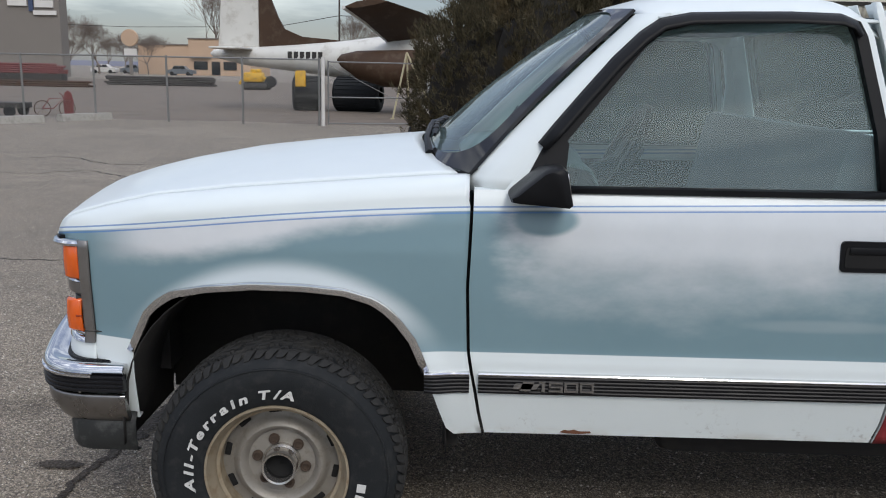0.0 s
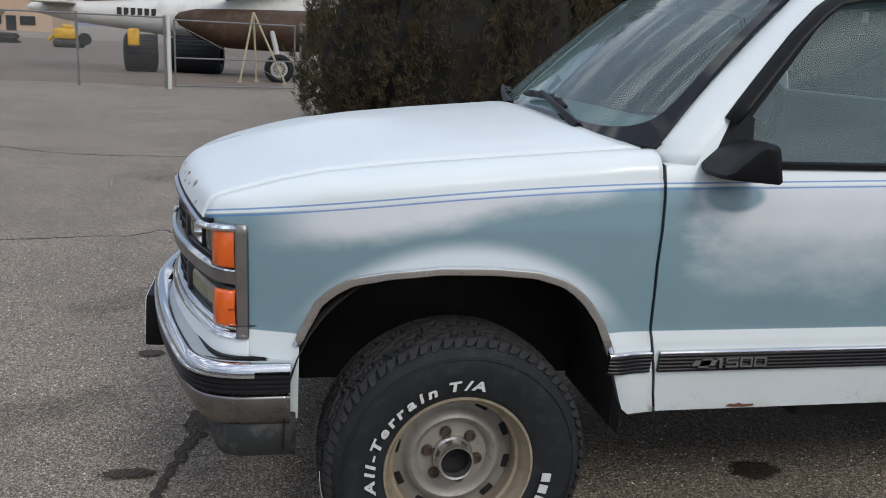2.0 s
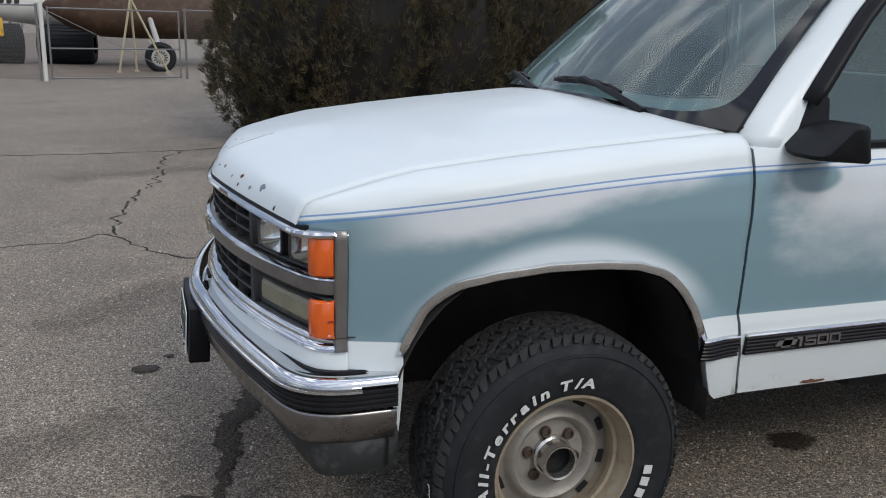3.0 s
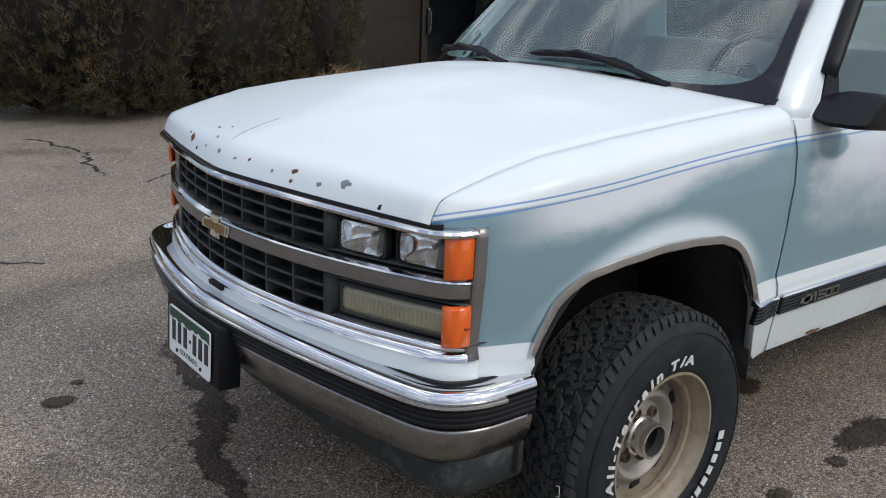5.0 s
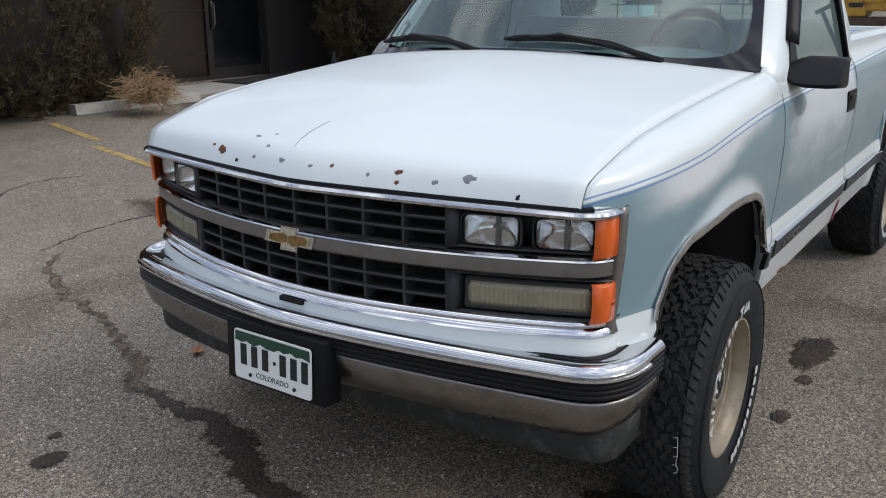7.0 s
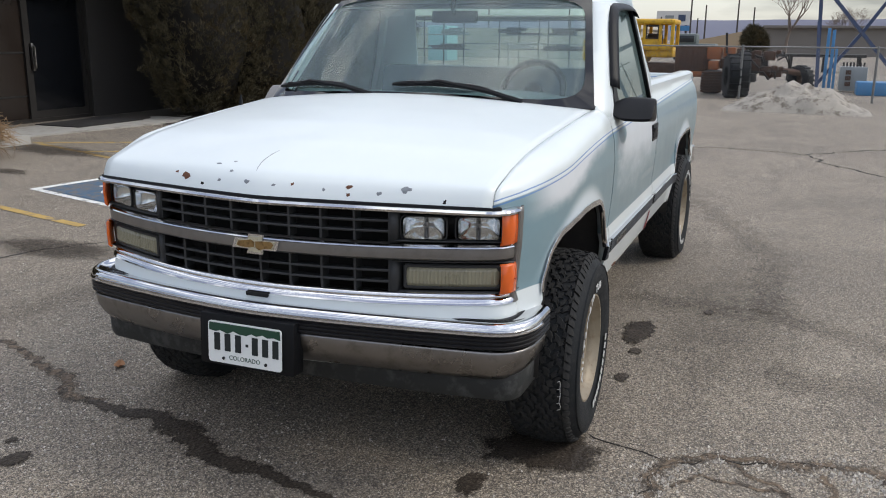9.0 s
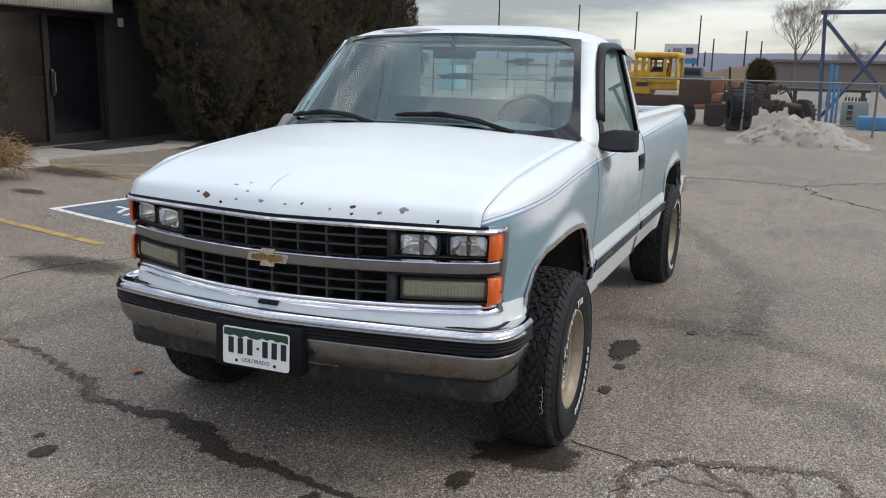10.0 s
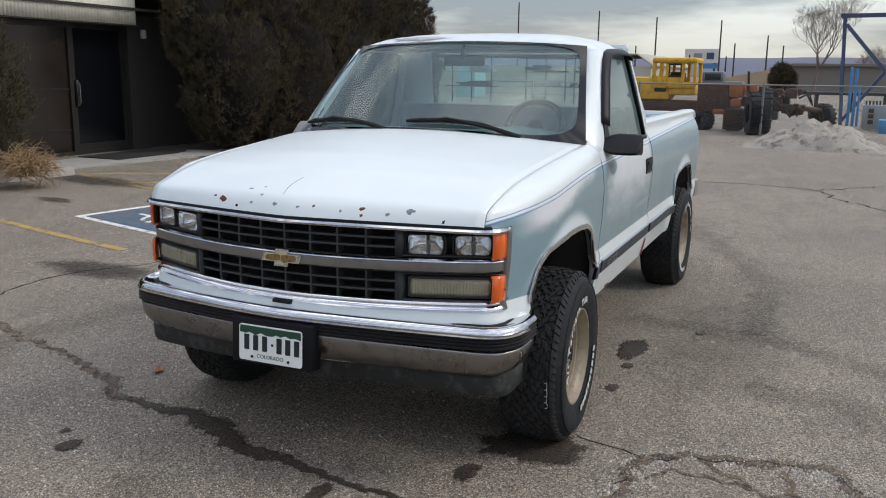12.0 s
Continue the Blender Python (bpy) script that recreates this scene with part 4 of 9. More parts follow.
    for cy, k, dx in ((0.915, 0.55, -0.02), (0.945, 0.85, -0.01), (0.98, 1.0, 0.0), (1.06, 1.0, 0.0), (1.095, 0.94, 0.0), (1.104, 0.75, 0.0)):
        rows.append([(0.790 + dx + px * k, s * (cy if s < 0 else 0.915 + 0.55 * (cy - 0.915)), 1.308 + pz * k) for px, pz in wedge])
    vs = add_grid(bm, rows, True)
    bm.faces.new(vs[0])
    bm.faces.new(vs[-1])
    part("mirror_shell", bm, M_BLACK if s < 0 else M_SILVER, mirror, "black mirror shell" if s < 0 else "pale grey mirror shell")
    bm = bmesh.new()
    add_prism(bm, rounded(0.13, 0.085, 0.012), 0.003, Matrix.Translation((0.875, s * (1.02 if s < 0 else 0.97), 1.300)) @ Matrix.Rotation(radians(90), 4, "Z") @ Matrix.Rotation(radians(-10), 4, "X"))
    part("mirror_glass", bm, M_CHROME, mirror, "mirror glass")
    return ob


def cab():
    # roof skin
    bm = bmesh.new()
    rows = []
    ztop = table([(0, 1.838), (0.06, 1.862), (0.18, 1.888), (0.4, 1.905), (0.75, 1.903), (0.92, 1.885), (1.0, 1.85)])
    for i in range(31):
        u = i / 30
        row = []
        for j in range(41):
            v = -1 + 2 * j / 40
            y = v * 0.785
            x = lerp(1.035 + 0.085 * v * v, 1.83, u)
            k = lerp(0.55, 1.0, smooth01(u, 0, 0.3))
            row.append((x, y, ztop(u) - k * (0.085 * abs(v) ** 7 + 0.022 * v * v)))
        rows.append(row)
    add_grid(bm, rows)
    roof = part("roof", bm, M_WHITE, truck, "white roof with a patch of worn grey primer", thick=-0.006)
    bm = bmesh.new()
    rng = random.Random(8)
    n = 26
    ring = []
    for k in range(n):
        a = 2 * math.pi * k / n
        r = rng.uniform(0.75, 1.1)
        y, u = 0.33 + 0.20 * r * math.cos(a), 0.085 + 0.06 * r * math.sin(a)
        v = y / 0.785
        kk = lerp(0.55, 1.0, smooth01(u, 0, 0.3))
        ring.append((lerp(1.035 + 0.085 * v * v, 1.83, u), y, ztop(u) - kk * (0.085 * abs(v) ** 7 + 0.022 * v * v) + 0.0015))
    c = bm.verts.new([sum(p[i] for p in ring) / n + (0.002 if i == 2 else 0) for i in range(3)])
    vs = [bm.verts.new(p) for p in ring]
    for k in range(n):
        bm.faces.new((c, vs[k], vs[(k + 1) % n]))
    part("worn_patch", bm, M_WORN, roof, "grey worn patch in the roof paint", thick=0.001)
    pieces = []
    for s in (-1, 1):
        # front pillar, from the cowl corner up to the roof
        rows = []
        for k in range(13):
            t = k / 12
            z = lerp(1.262, 1.805, t)
            x0 = max(0.590, lerp(0.545, 1.092, t)) - 0.012 * math.sin(math.pi * t)
            x1 = max(0.66, lerp(0.705, 1.19, t ** 0.95))
            yw, yo = lerp(0.862, 0.715, t), upper_y(z)
            rows.append([(x0, s * (yw - 0.01), z - 0.006), (x0 + 0.004, s * yw, z), (lerp(x0, x1, 0.35), s * lerp(yw, yo, 0.75), z), (lerp(x0, x1, 0.7), s * (yo + 0.002), z), (x1, s * (yo + 0.003), z), (x1 + 0.01, s * (yo - 0.03), z)])
        pieces.append(("front_pillar", rows))
        # roof rail over the door
        rows = []
        for x in np.linspace(1.15, 1.83, 12):
            rows.append([(x, s * 0.745, 1.800), (x, s * 0.776, 1.800), (x, s * 0.792, 1.796), (x, s * 0.797, 1.789), (x, s * 0.77, 1.785)])
        pieces.append(("roof_rail", rows))
        # rear corner, from sill to roof
        rows = []
        for z in np.linspace(1.85, 0.488, 40):
            w = upper_y(z) + 0.006 if z > 1.30 else half_width(0.8, z)
            xb = float(np.interp(z, [0.488, 1.27, 1.6, 1.85], [1.955, 1.955, 1.93, 1.83]))
            rows.append([(door_back(z) + 0.004, s * (w - 0.03), z), (door_back(z) + 0.004, s * w, z), (lerp(door_back(z), xb, 0.6), s * w, z), (xb - 0.012, s * (w - 0.004), z), (xb, s * (w - 0.02), z), (xb, s * (w - 0.12), z)])
        pieces.append(("rear_corner", rows))
    body = bmesh.new()
    # rear wall round the back window
    for s in (-1, 1):
        add_grid(body, [[(1.955, s * 0.9, 0.5), (1.955, s * 0.62, 0.5)], [(1.955, s * 0.9, 1.40), (1.955, s * 0.62, 1.40)], [(1.85, s * 0.77, 1.83), (1.855, s * 0.60, 1.80)]])
    add_grid(body, [[(1.955, y, 0.5) for y in (-0.62, 0, 0.62)], [(1.955, y, 1.40) for y in (-0.62, 0, 0.62)]])
    add_grid(body, [[(1.855, y, 1.80) for y in (-0.60, 0, 0.60)], [(1.83, y, 1.855) for y in (-0.60, 0, 0.60)]])
    bmesh.ops.remove_doubles(body, verts=body.verts, dist=0.004)
    cab_body = part("cab_body", body, M_TWO, truck, "white cab with its rear wall", thick=-0.005)
    for name, rows in pieces:
        bm = bmesh.new()
        add_grid(bm, rows)
        part(name, bm, M_TWO, cab_body, thick=-0.005)
    bm = bmesh.new()
    add_grid(bm, [[(1.952, y, 1.40) for y in np.linspace(-0.62, 0.62, 7)], [(1.852, y, 1.80) for y in np.linspace(-0.60, 0.60, 7)]])
    part("rear_window", bm, M_REARGLASS, cab_body, "rear window glass")
    # a red-primed patch at the foot of the left rear corner
    bm = bmesh.new()
    add_grid(bm, [[(x, -(half_width(0.8, z) + 0.003), z) for x in (door_back(z) + 0.006, 1.95)] for z in np.linspace(0.49, 0.60, 5)])
    part("repair_patch", bm, M_REDPRIMER, cab_body, "red-primed repair patch", thick=0.002)
    # windshield and its black border
    def ws(u, v, lift=0.0):
        base = Vector((0.43 + 0.085 * v * v + 0.080 * v ** 8, v * 0.862, 1.352 - 0.042 * v * v))
        top = Vector((1.04 + 0.023 * v * v + 0.032 * v ** 8, v * 0.715, 1.843 - 0.026 * v * v))
        p = base.lerp(top, u)
        bow = 0.016 * math.sin(math.pi * u)
        return p + Vector((-0.77, 0, 0.63)) * (bow + lift)
    bm = bmesh.new()
    add_grid(bm, [[ws(i / 12, -1 + 2 * j / 48) for j in range(49)] for i in range(13)])
    glass_ob = part("windshield", bm, M_WINDSHIELD, truck, "tinted curved windshield")
    bm = bmesh.new()

    def inner_edge(a):
        """The clear opening's edge, round the glass."""
        n = 7.0 if math.sin(a) < 0 else 9
        c, sn = math.cos(a), math.sin(a)
        r = (abs(c) ** n + abs(sn) ** n) ** (-1 / n)
        return 0.5 * r * sn, r * c
    rows = [[], [], []]
    for k in range(96):
        a = 2 * math.pi * k / 96
        du, dv = inner_edge(a)
        m = max(abs(du) / 0.5, abs(dv))
        ou, ov = du / m, dv / m
        u_in, v_in = 0.507 + du * 0.95, dv * (0.985 if dv > 0 else 0.958)
        rows[0].append(ws(u_in, v_in, 0.007))
        rows[1].append(ws(0.5 + ou, ov * 1.0, 0.007))
        rows[2].append(ws(0.5 + ou, ov * 1.0, -0.004))
    add_grid(bm, rows, True)
    part("windshield_border", bm, M_FRIT, glass_ob, "black band round the windshield")
    # cowl: black grille between hood and glass
    bm = bmesh.new()
    rows = []
    for j in range(33):
        v = -1 + 2 * j / 32
        y = v * 0.862
        xh = 0.395 + 0.2 * y * y
        g = ws(0.03, v, 0.004)
        rows.append([(xh, y, hood_z(xh, y) - 0.03), (xh + 0.02, y, hood_z(xh, y) - 0.012), (lerp(xh + 0.02, g.x, 0.5), y, lerp(hood_z(xh, y), g.z, 0.5) - 0.01), (g.x + 0.01, y, g.z)])
    add_grid(bm, rows)
    part("cowl", bm, M_BLACK, truck, "black cowl panel below the windshield", thick=-0.004)
    # wipers
    for px, a0, a1 in ((-0.34, -0.43, 0.10), (0.30, 0.31, 0.79)):
        bm = bmesh.new()
        blade = []
        for k in range(11):
            t = k / 10
            y = lerp(a0 + 0.05, a1, t)
            p = ws(0.070 + 0.020 * math.sin(t * math.pi) + 0.010 * t, y / 0.84, 0.022)
            blade.append(p)
        add_tube(bm, blade, [0.007] + [0.013] * 9 + [0.007], 6)
        wiper = part("wiper", bm, M_BLACK, truck, "black wiper blade and arm")
        bm = bmesh.new()
        pivot = ws(0.0, a0 / 0.84 - 0.13, 0.012)
        add_tube(bm, [pivot, pivot.lerp(blade[5], 0.35) + Vector((-0.02, 0, 0.018)), blade[5] + Vector((-0.014, 0, 0.014)), blade[6] + Vector((-0.008, 0, 0.008))], [0.016, 0.012, 0.009, 0.006], 6)
        part("wiper_arm", bm, M_BLACK, wiper)
        for k in (2, 4, 6, 8):
            bm = bmesh.new()
            add_box(bm, (-0.012, -0.02, -0.008), (0.012, 0.02, 0.014), Matrix.Translation(blade[k]), 0.004)
            part("blade_clip", bm, M_STRIPBLACK, wiper)
    # inside
    bm = bmesh.new()
    add_box(bm, (0.72, -0.84, 0.62), (1.93, 0.84, 0.66))
    add_box(bm, (0.60, -0.84, 0.62), (0.66, 0.84, 1.25))
    part("cab_floor", bm, M_WELL, cab_body, "dark carpeted floor")
    bm = bmesh.new()
    rows = []
    for y in np.linspace(-0.84, 0.84, 17):
        hump = 0.025 * math.exp(-(((y + 0.38) / 0.2) ** 4))
        rows.append([(0.56 + 0.12 * y * y, y, 1.325), (0.74, y, 1.335 + hump), (0.90, y, 1.345 + hump), (0.97, y, 1.33 + hump), (1.0, y, 1.27), (0.94, y, 1.05), (0.90, y, 0.85)])
    add_grid(bm, rows)
    part("dashboard", bm, M_DASH, cab_body, "blue-grey vinyl dashboard", thick=-0.01)
    bm = bmesh.new()
    tor = Matrix.Translation((1.14, -0.405, 1.352)) @ Matrix.Rotation(radians(-62), 4, "Y")
    ring = [tor @ Vector((0.168 * math.cos(2 * math.pi * k / 48), 0.168 * math.sin(2 * math.pi * k / 48), 0)) for k in range(49)]
    add_tube(bm, ring, 0.019, 8, False)
    wheel = part("steering_wheel", bm, M_BLACK, cab_body, "dark steering wheel")
    bm = bmesh.new()
    for a in (200, 340, 270):
        add_tube(bm, [tor @ Vector((0, 0, -0.02)), tor @ Vector((0.165 * math.sin(radians(a)), 0.165 * math.cos(radians(a)), 0))], 0.014, 6)
    add_tube(bm, [tor @ Vector((0, 0, 0.01)), tor @ Vector((0, 0, -0.06))], 0.05, 12)
    add_tube(bm, [tor @ Vector((0, 0, -0.05)), (0.93, -0.39, 1.22)], 0.035, 10)
    part("steering_spokes", bm, M_BLACK, wheel)
    bm = bmesh.new()
    add_box(bm, (1.28, -0.80, 0.66), (1.80, 0.80, 1.00), None, 0.05)
    seat = part("bench_seat", bm, M_INTERIOR, cab_body, "blue-grey cloth bench seat")
    bm = bmesh.new()
    add_box(bm, (-0.09, -0.80, 0), (0.09, 0.80, 0.54), Matrix.Translation((1.74, 0, 0.92)) @ Matrix.Rotation(radians(12), 4, "Y"), 0.05)
    part("seat_back", bm, M_INTERIOR, seat)
    bm = bmesh.new()
    add_box(bm, (-0.012, -0.13, -0.032), (0.012, 0.13, 0.032), Matrix.Translation((1.07, 0.02, 1.735)) @ Matrix.Rotation(radians(8), 4, "Y"), 0.01)
    rv = part("rear_view_mirror", bm, M_BLACK, cab_body, "black rear-view mirror")
    bm = bmesh.new()
    add_tube(bm, [(1.07, 0.02, 1.745), (1.03, 0.02, 1.79), (1.06, 0.02, 1.825)], 0.012, 6)
    part("mirror_stem", bm, M_BLACK, rv)
    bm = bmesh.new()
    add_grid(bm, [[(x, y, 1.80) for y in np.linspace(-0.76, 0.76, 5)] for x in (1.12, 1.82)])
    part("headliner", bm, M_INTERIOR, cab_body, "grey headliner", thick=0.004)
    return cab_body


def front_x(y):
    """The grille's face, in plan."""
    return -0.86 + 0.28 * y * y


def corner_path(x0, v, k, half, turn, end_x, n=30):
    """Plan of a bowed bar that wraps round both corners: a prow, then a rounded corner back to end_x."""
    ys = half - turn
    xa = x0 + bow(ys, v, k)
    slope = v + 2 * k * ys
    out = [(x0 + bow(y, v, k), y) for y in np.linspace(0, ys, n)]
    for q in range(1, 11):
        t = q / 10
        p0, p1, p2 = (xa, ys), (xa + slope * turn, half), (xa + slope * turn + turn * 1.15, half)
        out.append(((1 - t) ** 2 * p0[0] + 2 * t * (1 - t) * p1[0] + t * t * p2[0], (1 - t) ** 2 * p0[1] + 2 * t * (1 - t) * p1[1] + t * t * p2[1]))
    if out[-1][0] < end_x:
        out += [(x, half) for x in np.linspace(out[-1][0], end_x, 6)[1:]]
    return [(x, -y) for x, y in reversed(out)] + out[1:]


def trimmed(path, end_x):
    """The path, cut off square at end_x on both sides."""
    kept = [p for p in path if p[0] < end_x - 0.002]
    return [(end_x, kept[0][1])] + kept + [(end_x, kept[-1][1])]


def wrap(bm, path, profile, close_ends=True, drop=0.0):
    """Sweeps a profile of (outward, z) along a plan path that runs from -y to +y round the nose. drop lowers the ends."""
    rows = []
    n = len(path)
    for i, (x, y) in enumerate(path):
        a, b = path[max(0, i - 1)], path[min(n - 1, i + 1)]
        d = Vector((b[0] - a[0], b[1] - a[1])).normalized()
        nx, ny = -d.y, d.x
        dz = -drop * min(1.0, abs(y) / 0.9) ** 2
        rows.append([(x + nx * o, y + ny * o, z + dz) for o, z in profile])
    vs = add_grid(bm, rows)
    if close_ends:
        bm.faces.new(vs[0])
        bm.faces.new(vs[-1])


def nose():
    # bright header under the hood lip
    bm = bmesh.new()
    path = corner_path(-0.868, 0.12, 0.08, 0.874, 0.08, -0.597)
    wrap(bm, path, [(-0.03, 1.081), (0.003, 1.081), (0.013, 1.077), (0.017, 1.070), (0.013, 1.062), (-0.03, 1.061)], True, 0.004)
    shell = part("grille_surround", bm, M_CHROME, truck, "bright and silver grille surround")
    # black strip in place of the shaded gap under the hood lip
    bm = bmesh.new()
    wrap(bm, [p for p in path if p[0] < -0.70], [(-0.03, 1.091), (0.000, 1.090), (0.003, 1.086), (0.003, 1.080), (-0.03, 1.079)], True, 0.006)
    part("hood_gap_shade", bm, M_BLACK, shell, "black strip painted as the shaded gap below the hood's edge")
    # middle band
    bm = bmesh.new()
    path = trimmed(corner_path(-0.872, 0.0, 0.283, 0.872, 0.08, -0.597), -0.602)
    wrap(bm, path, [(-0.05, 0.945), (0.0, 0.945), (0.012, 0.937), (0.014, 0.918), (0.012, 0.902), (0.0, 0.894), (-0.05, 0.894)])
    part("grille_band", bm, M_SILVER, shell, "weathered silver grille band")
    bm = bmesh.new()
    wrap(bm, path, [(0.002, 0.9495), (0.0135, 0.9445), (0.0155, 0.940), (0.004, 0.938)])
    part("band_edge", bm, M_CHROME, shell)
    # lower sill of the surround
    bm = bmesh.new()
    path = trimmed(corner_path(-0.872, 0.0, 0.283, 0.868, 0.08, -0.60), -0.604)
    wrap(bm, path, [(-0.05, 0.782), (-0.006, 0.780), (0.004, 0.772), (0.006, 0.765), (0.005, 0.762), (0.013, 0.757), (0.017, 0.748), (0.015, 0.741), (-0.05, 0.740)])
    part("lower_trim", bm, M_CHROME, shell, "bright double strip below the grille")
    # upright ends of the surround beside the lamps
    for s in (-1, 1):
        bm = bmesh.new()
        rows = []
        for z in np.linspace(1.078, 0.742, 14):
            w = half_width(-0.592, z) + 0.006
            rows.append([(-0.632, s * (w - 0.050), z), (-0.631, s * (w - 0.006), z), (-0.626, s * (w - 0.001), z), (-0.600, s * (w + 0.001), z), (-0.596, s * (w - 0.003), z), (-0.596, s * (w - 0.05), z)])
        add_grid(bm, rows)
        part("surround_end", bm, M_SILVER, shell, thick=-0.002)
    # near-black sheet that paints in the shade deep behind the bars
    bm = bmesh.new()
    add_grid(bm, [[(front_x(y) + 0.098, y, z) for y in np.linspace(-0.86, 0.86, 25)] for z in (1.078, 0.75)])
    part("grille_shade_sheet", bm, M_DARK, shell, thick=0.004)
    for z0, z1 in ((0.953, 1.062), (0.774, 0.890)):
        for s in (-1, 1):
            bm = bmesh.new()
            # housing round the lamps: floor, ceiling and inner wall
            ys = np.linspace(0.480, 0.875, 12)
            for zz in (z0, z1):
                add_grid(bm, [[(front_x(y) + o, s * y, zz + (0.004 if zz == z0 else -0.004)) for o in (-0.004, 0.09)] for y in ys])
            add_grid(bm, [[(front_x(0.480) + o, s * 0.480, z) for o in (0.09, -0.003)] + [(front_x(0.502) - 0.001, s * 0.502, z), (front_x(0.506) + 0.09, s * 0.506, z)] for z in (z0, z1)])
            add_grid(bm, [[(front_x(y) + 0.088, s * y, z) for y in ys] for z in (z0, z1)])
            part("lamp_housing", bm, M_GRILLE, shell, "dark lamp housing", thick=0.003)
        # grille bars
        for k in range(1, 3):
            z = lerp(z0, z1, k / 3)
            bm = bmesh.new()
            add_grid(bm, [[(front_x(y) + o, y, z + h) for o, h in ((0.04, 0.002), (0.006, 0.0036), (0.0, 0.0045), (-0.002, 0.001), (0.0, -0.0040), (0.04, -0.003))] for y in np.linspace(-0.48, 0.48, 25)])
            part("grille_bar", bm, M_GRILLE, shell)
        for k in range(9):
            y = 0.1195 * (k - 4)
            bm = bmesh.new()
            add_box(bm, (front_x(y) - 0.001, y - 0.0045, z0), (front_x(y) + 0.045, y + 0.0045, z1))
            part("grille_upright", bm, M_GRILLE, shell, flat=True)
    # headlights: two on each side above, one wide lamp below
    for s in (-1, 1):
        for cy in (0.587, 0.762):
            cx = front_x(cy) + 0.01
            base = Matrix.Translation((cx, s * cy, 1.003)) @ Matrix.Rotation(-s * math.atan(0.50 * cy), 4, "Z") @ Matrix.Rotation(radians(-90), 4, "Z")
            bm = bmesh.new()
            rows = []
            for sc, dp in ((1.0, 0.0), (0.96, 0.022), (0.88, 0.038), (0.72, 0.052), (0.50, 0.062), (0.26, 0.067), (0.05, 0.068)):
                soft_k = smooth01(dp, 0.01, 0.06)
                rows.append([base @ Vector((lerp(px, 0.07 * math.cos(math.atan2(pz / 0.038, px / 0.07)), soft_k) * sc, dp, lerp(pz, 0.038 * math.sin(math.atan2(pz / 0.038, px / 0.07)), soft_k) * sc)) for px, pz in rounded(0.140, 0.076, 0.016)])
            vs = add_grid(bm, rows, True)
            bm.faces.new(vs[-1])
            lamp = part("headlight", bm, M_REFLECTOR, truck, "small rectangular sealed headlight", angle=70)
            bm = bmesh.new()
            add_lathe(bm, [(0.007, 0.067), (0.008, 0.046), (0.006, 0.042), (0.002, 0.041)], 14, base)
            part("bulb_cap", bm, M_SILVER, lamp, "dull metal bulb shield")
            bm = bmesh.new()
            rows = []
            for sc, dp in ((1.03, 0.008), (1.03, -0.004), (0.96, -0.010), (0.6, -0.013), (0.02, -0.014)):
                rows.append([base @ Vector((px * sc, dp, pz * sc)) for px, pz in rounded(0.148, 0.078, 0.016)])
            add_grid(bm, rows, True)
            part("lens", bm, M_LENS, lamp)
            bm = bmesh.new()
            rows = []
            for sc, dp in ((1.10, 0.02), (1.10, -0.003), (1.04, -0.006), (1.03, 0.01)):
                rows.append([base @ Vector((px * sc, dp, pz * sc)) for px, pz in rounded(0.148, 0.078, 0.018)])
            add_grid(bm, rows, True)
            part("bezel", bm, M_GRILLE, lamp)
        # wide lower lamp
        bm = bmesh.new()
        n = 24
        rows = []
        for i, z in enumerate(np.linspace(0.800, 0.864, 5)):
            row = []
            for j in range(n * 2 + 1):
                y = lerp(0.534, 0.818, j / (n * 2))
                fl = 0.0032 * (j % 2) * (1 if 0 < i < 4 else 0.2)
                row.append((front_x(y) + 0.024 - fl + (0.008 if i in (0, 4) else 0), s * y, z))
            rows.append(row)
        add_grid(bm, rows)
        low = part("driving_lamp", bm, M_FOGLENS, truck, "wide fluted yellowed lamp below the headlights", thick=0.02, angle=12)
        bm = bmesh.new()
        for zz in (0.794, 0.870):
            add_tube(bm, [(front_x(y) + 0.012, s * y, zz) for y in np.linspace(0.526, 0.826, 10)], 0.007, 6)
        for y in (0.527, 0.825):
            add_tube(bm, [(front_x(y) + 0.012, s * y, 0.794), (front_x(y) + 0.012, s * y, 0.870)], 0.008, 6)
        part("lamp_frame", bm, M_GRILLE, low)
        # amber corner lamps
        for z0, z1 in ((0.950, 1.062), (0.778, 0.888)):
            bm = bmesh.new()
            rows = []
            plan = [(-0.694, 0.850), (-0.684, 0.865), (-0.670, 0.876), (-0.654, 0.881), (-0.633, 0.885)]
            for z, off in ((z0, 0.006), (z0 + 0.008, 0.0), (lerp(z0, z1, 0.5), -0.002), (z1 - 0.008, 0.0), (z1, 0.006)):
                rows.append([(x + off * 0.7, s * (y - 0.003 - off), z) for x, y in plan])
            add_grid(bm, rows)
            amb = part("corner_lamp", bm, M_ORANGE, truck, "amber wrap-round corner lamp", thick=-0.01)
            if z0 < 0.9:
                bm = bmesh.new()
                add_box(bm, (-0.650, s * 0.881 - 0.004, 0.829), (-0.632, s * 0.881 + 0.004, 0.835), Matrix(), 0.001)
                part("lens_mark", bm, M_ORANGE_EDGE, amb)
    # emblem: a plain gold cross shape with a bright rim
    bm = bmesh.new()
    out = [(-0.098, -0.018), (-0.032, -0.018), (-0.037, -0.036), (0.028, -0.036), (0.033, -0.018), (0.085, -0.018), (0.098, 0.018), (0.032, 0.018), (0.037, 0.036), (-0.028, 0.036), (-0.033, 0.018), (-0.085, 0.018)]
    m = Matrix.Translation((-0.882, 0.0, 0.918)) @ Matrix.Rotation(radians(-90), 4, "Z")
    add_prism(bm, out, -0.006, m)
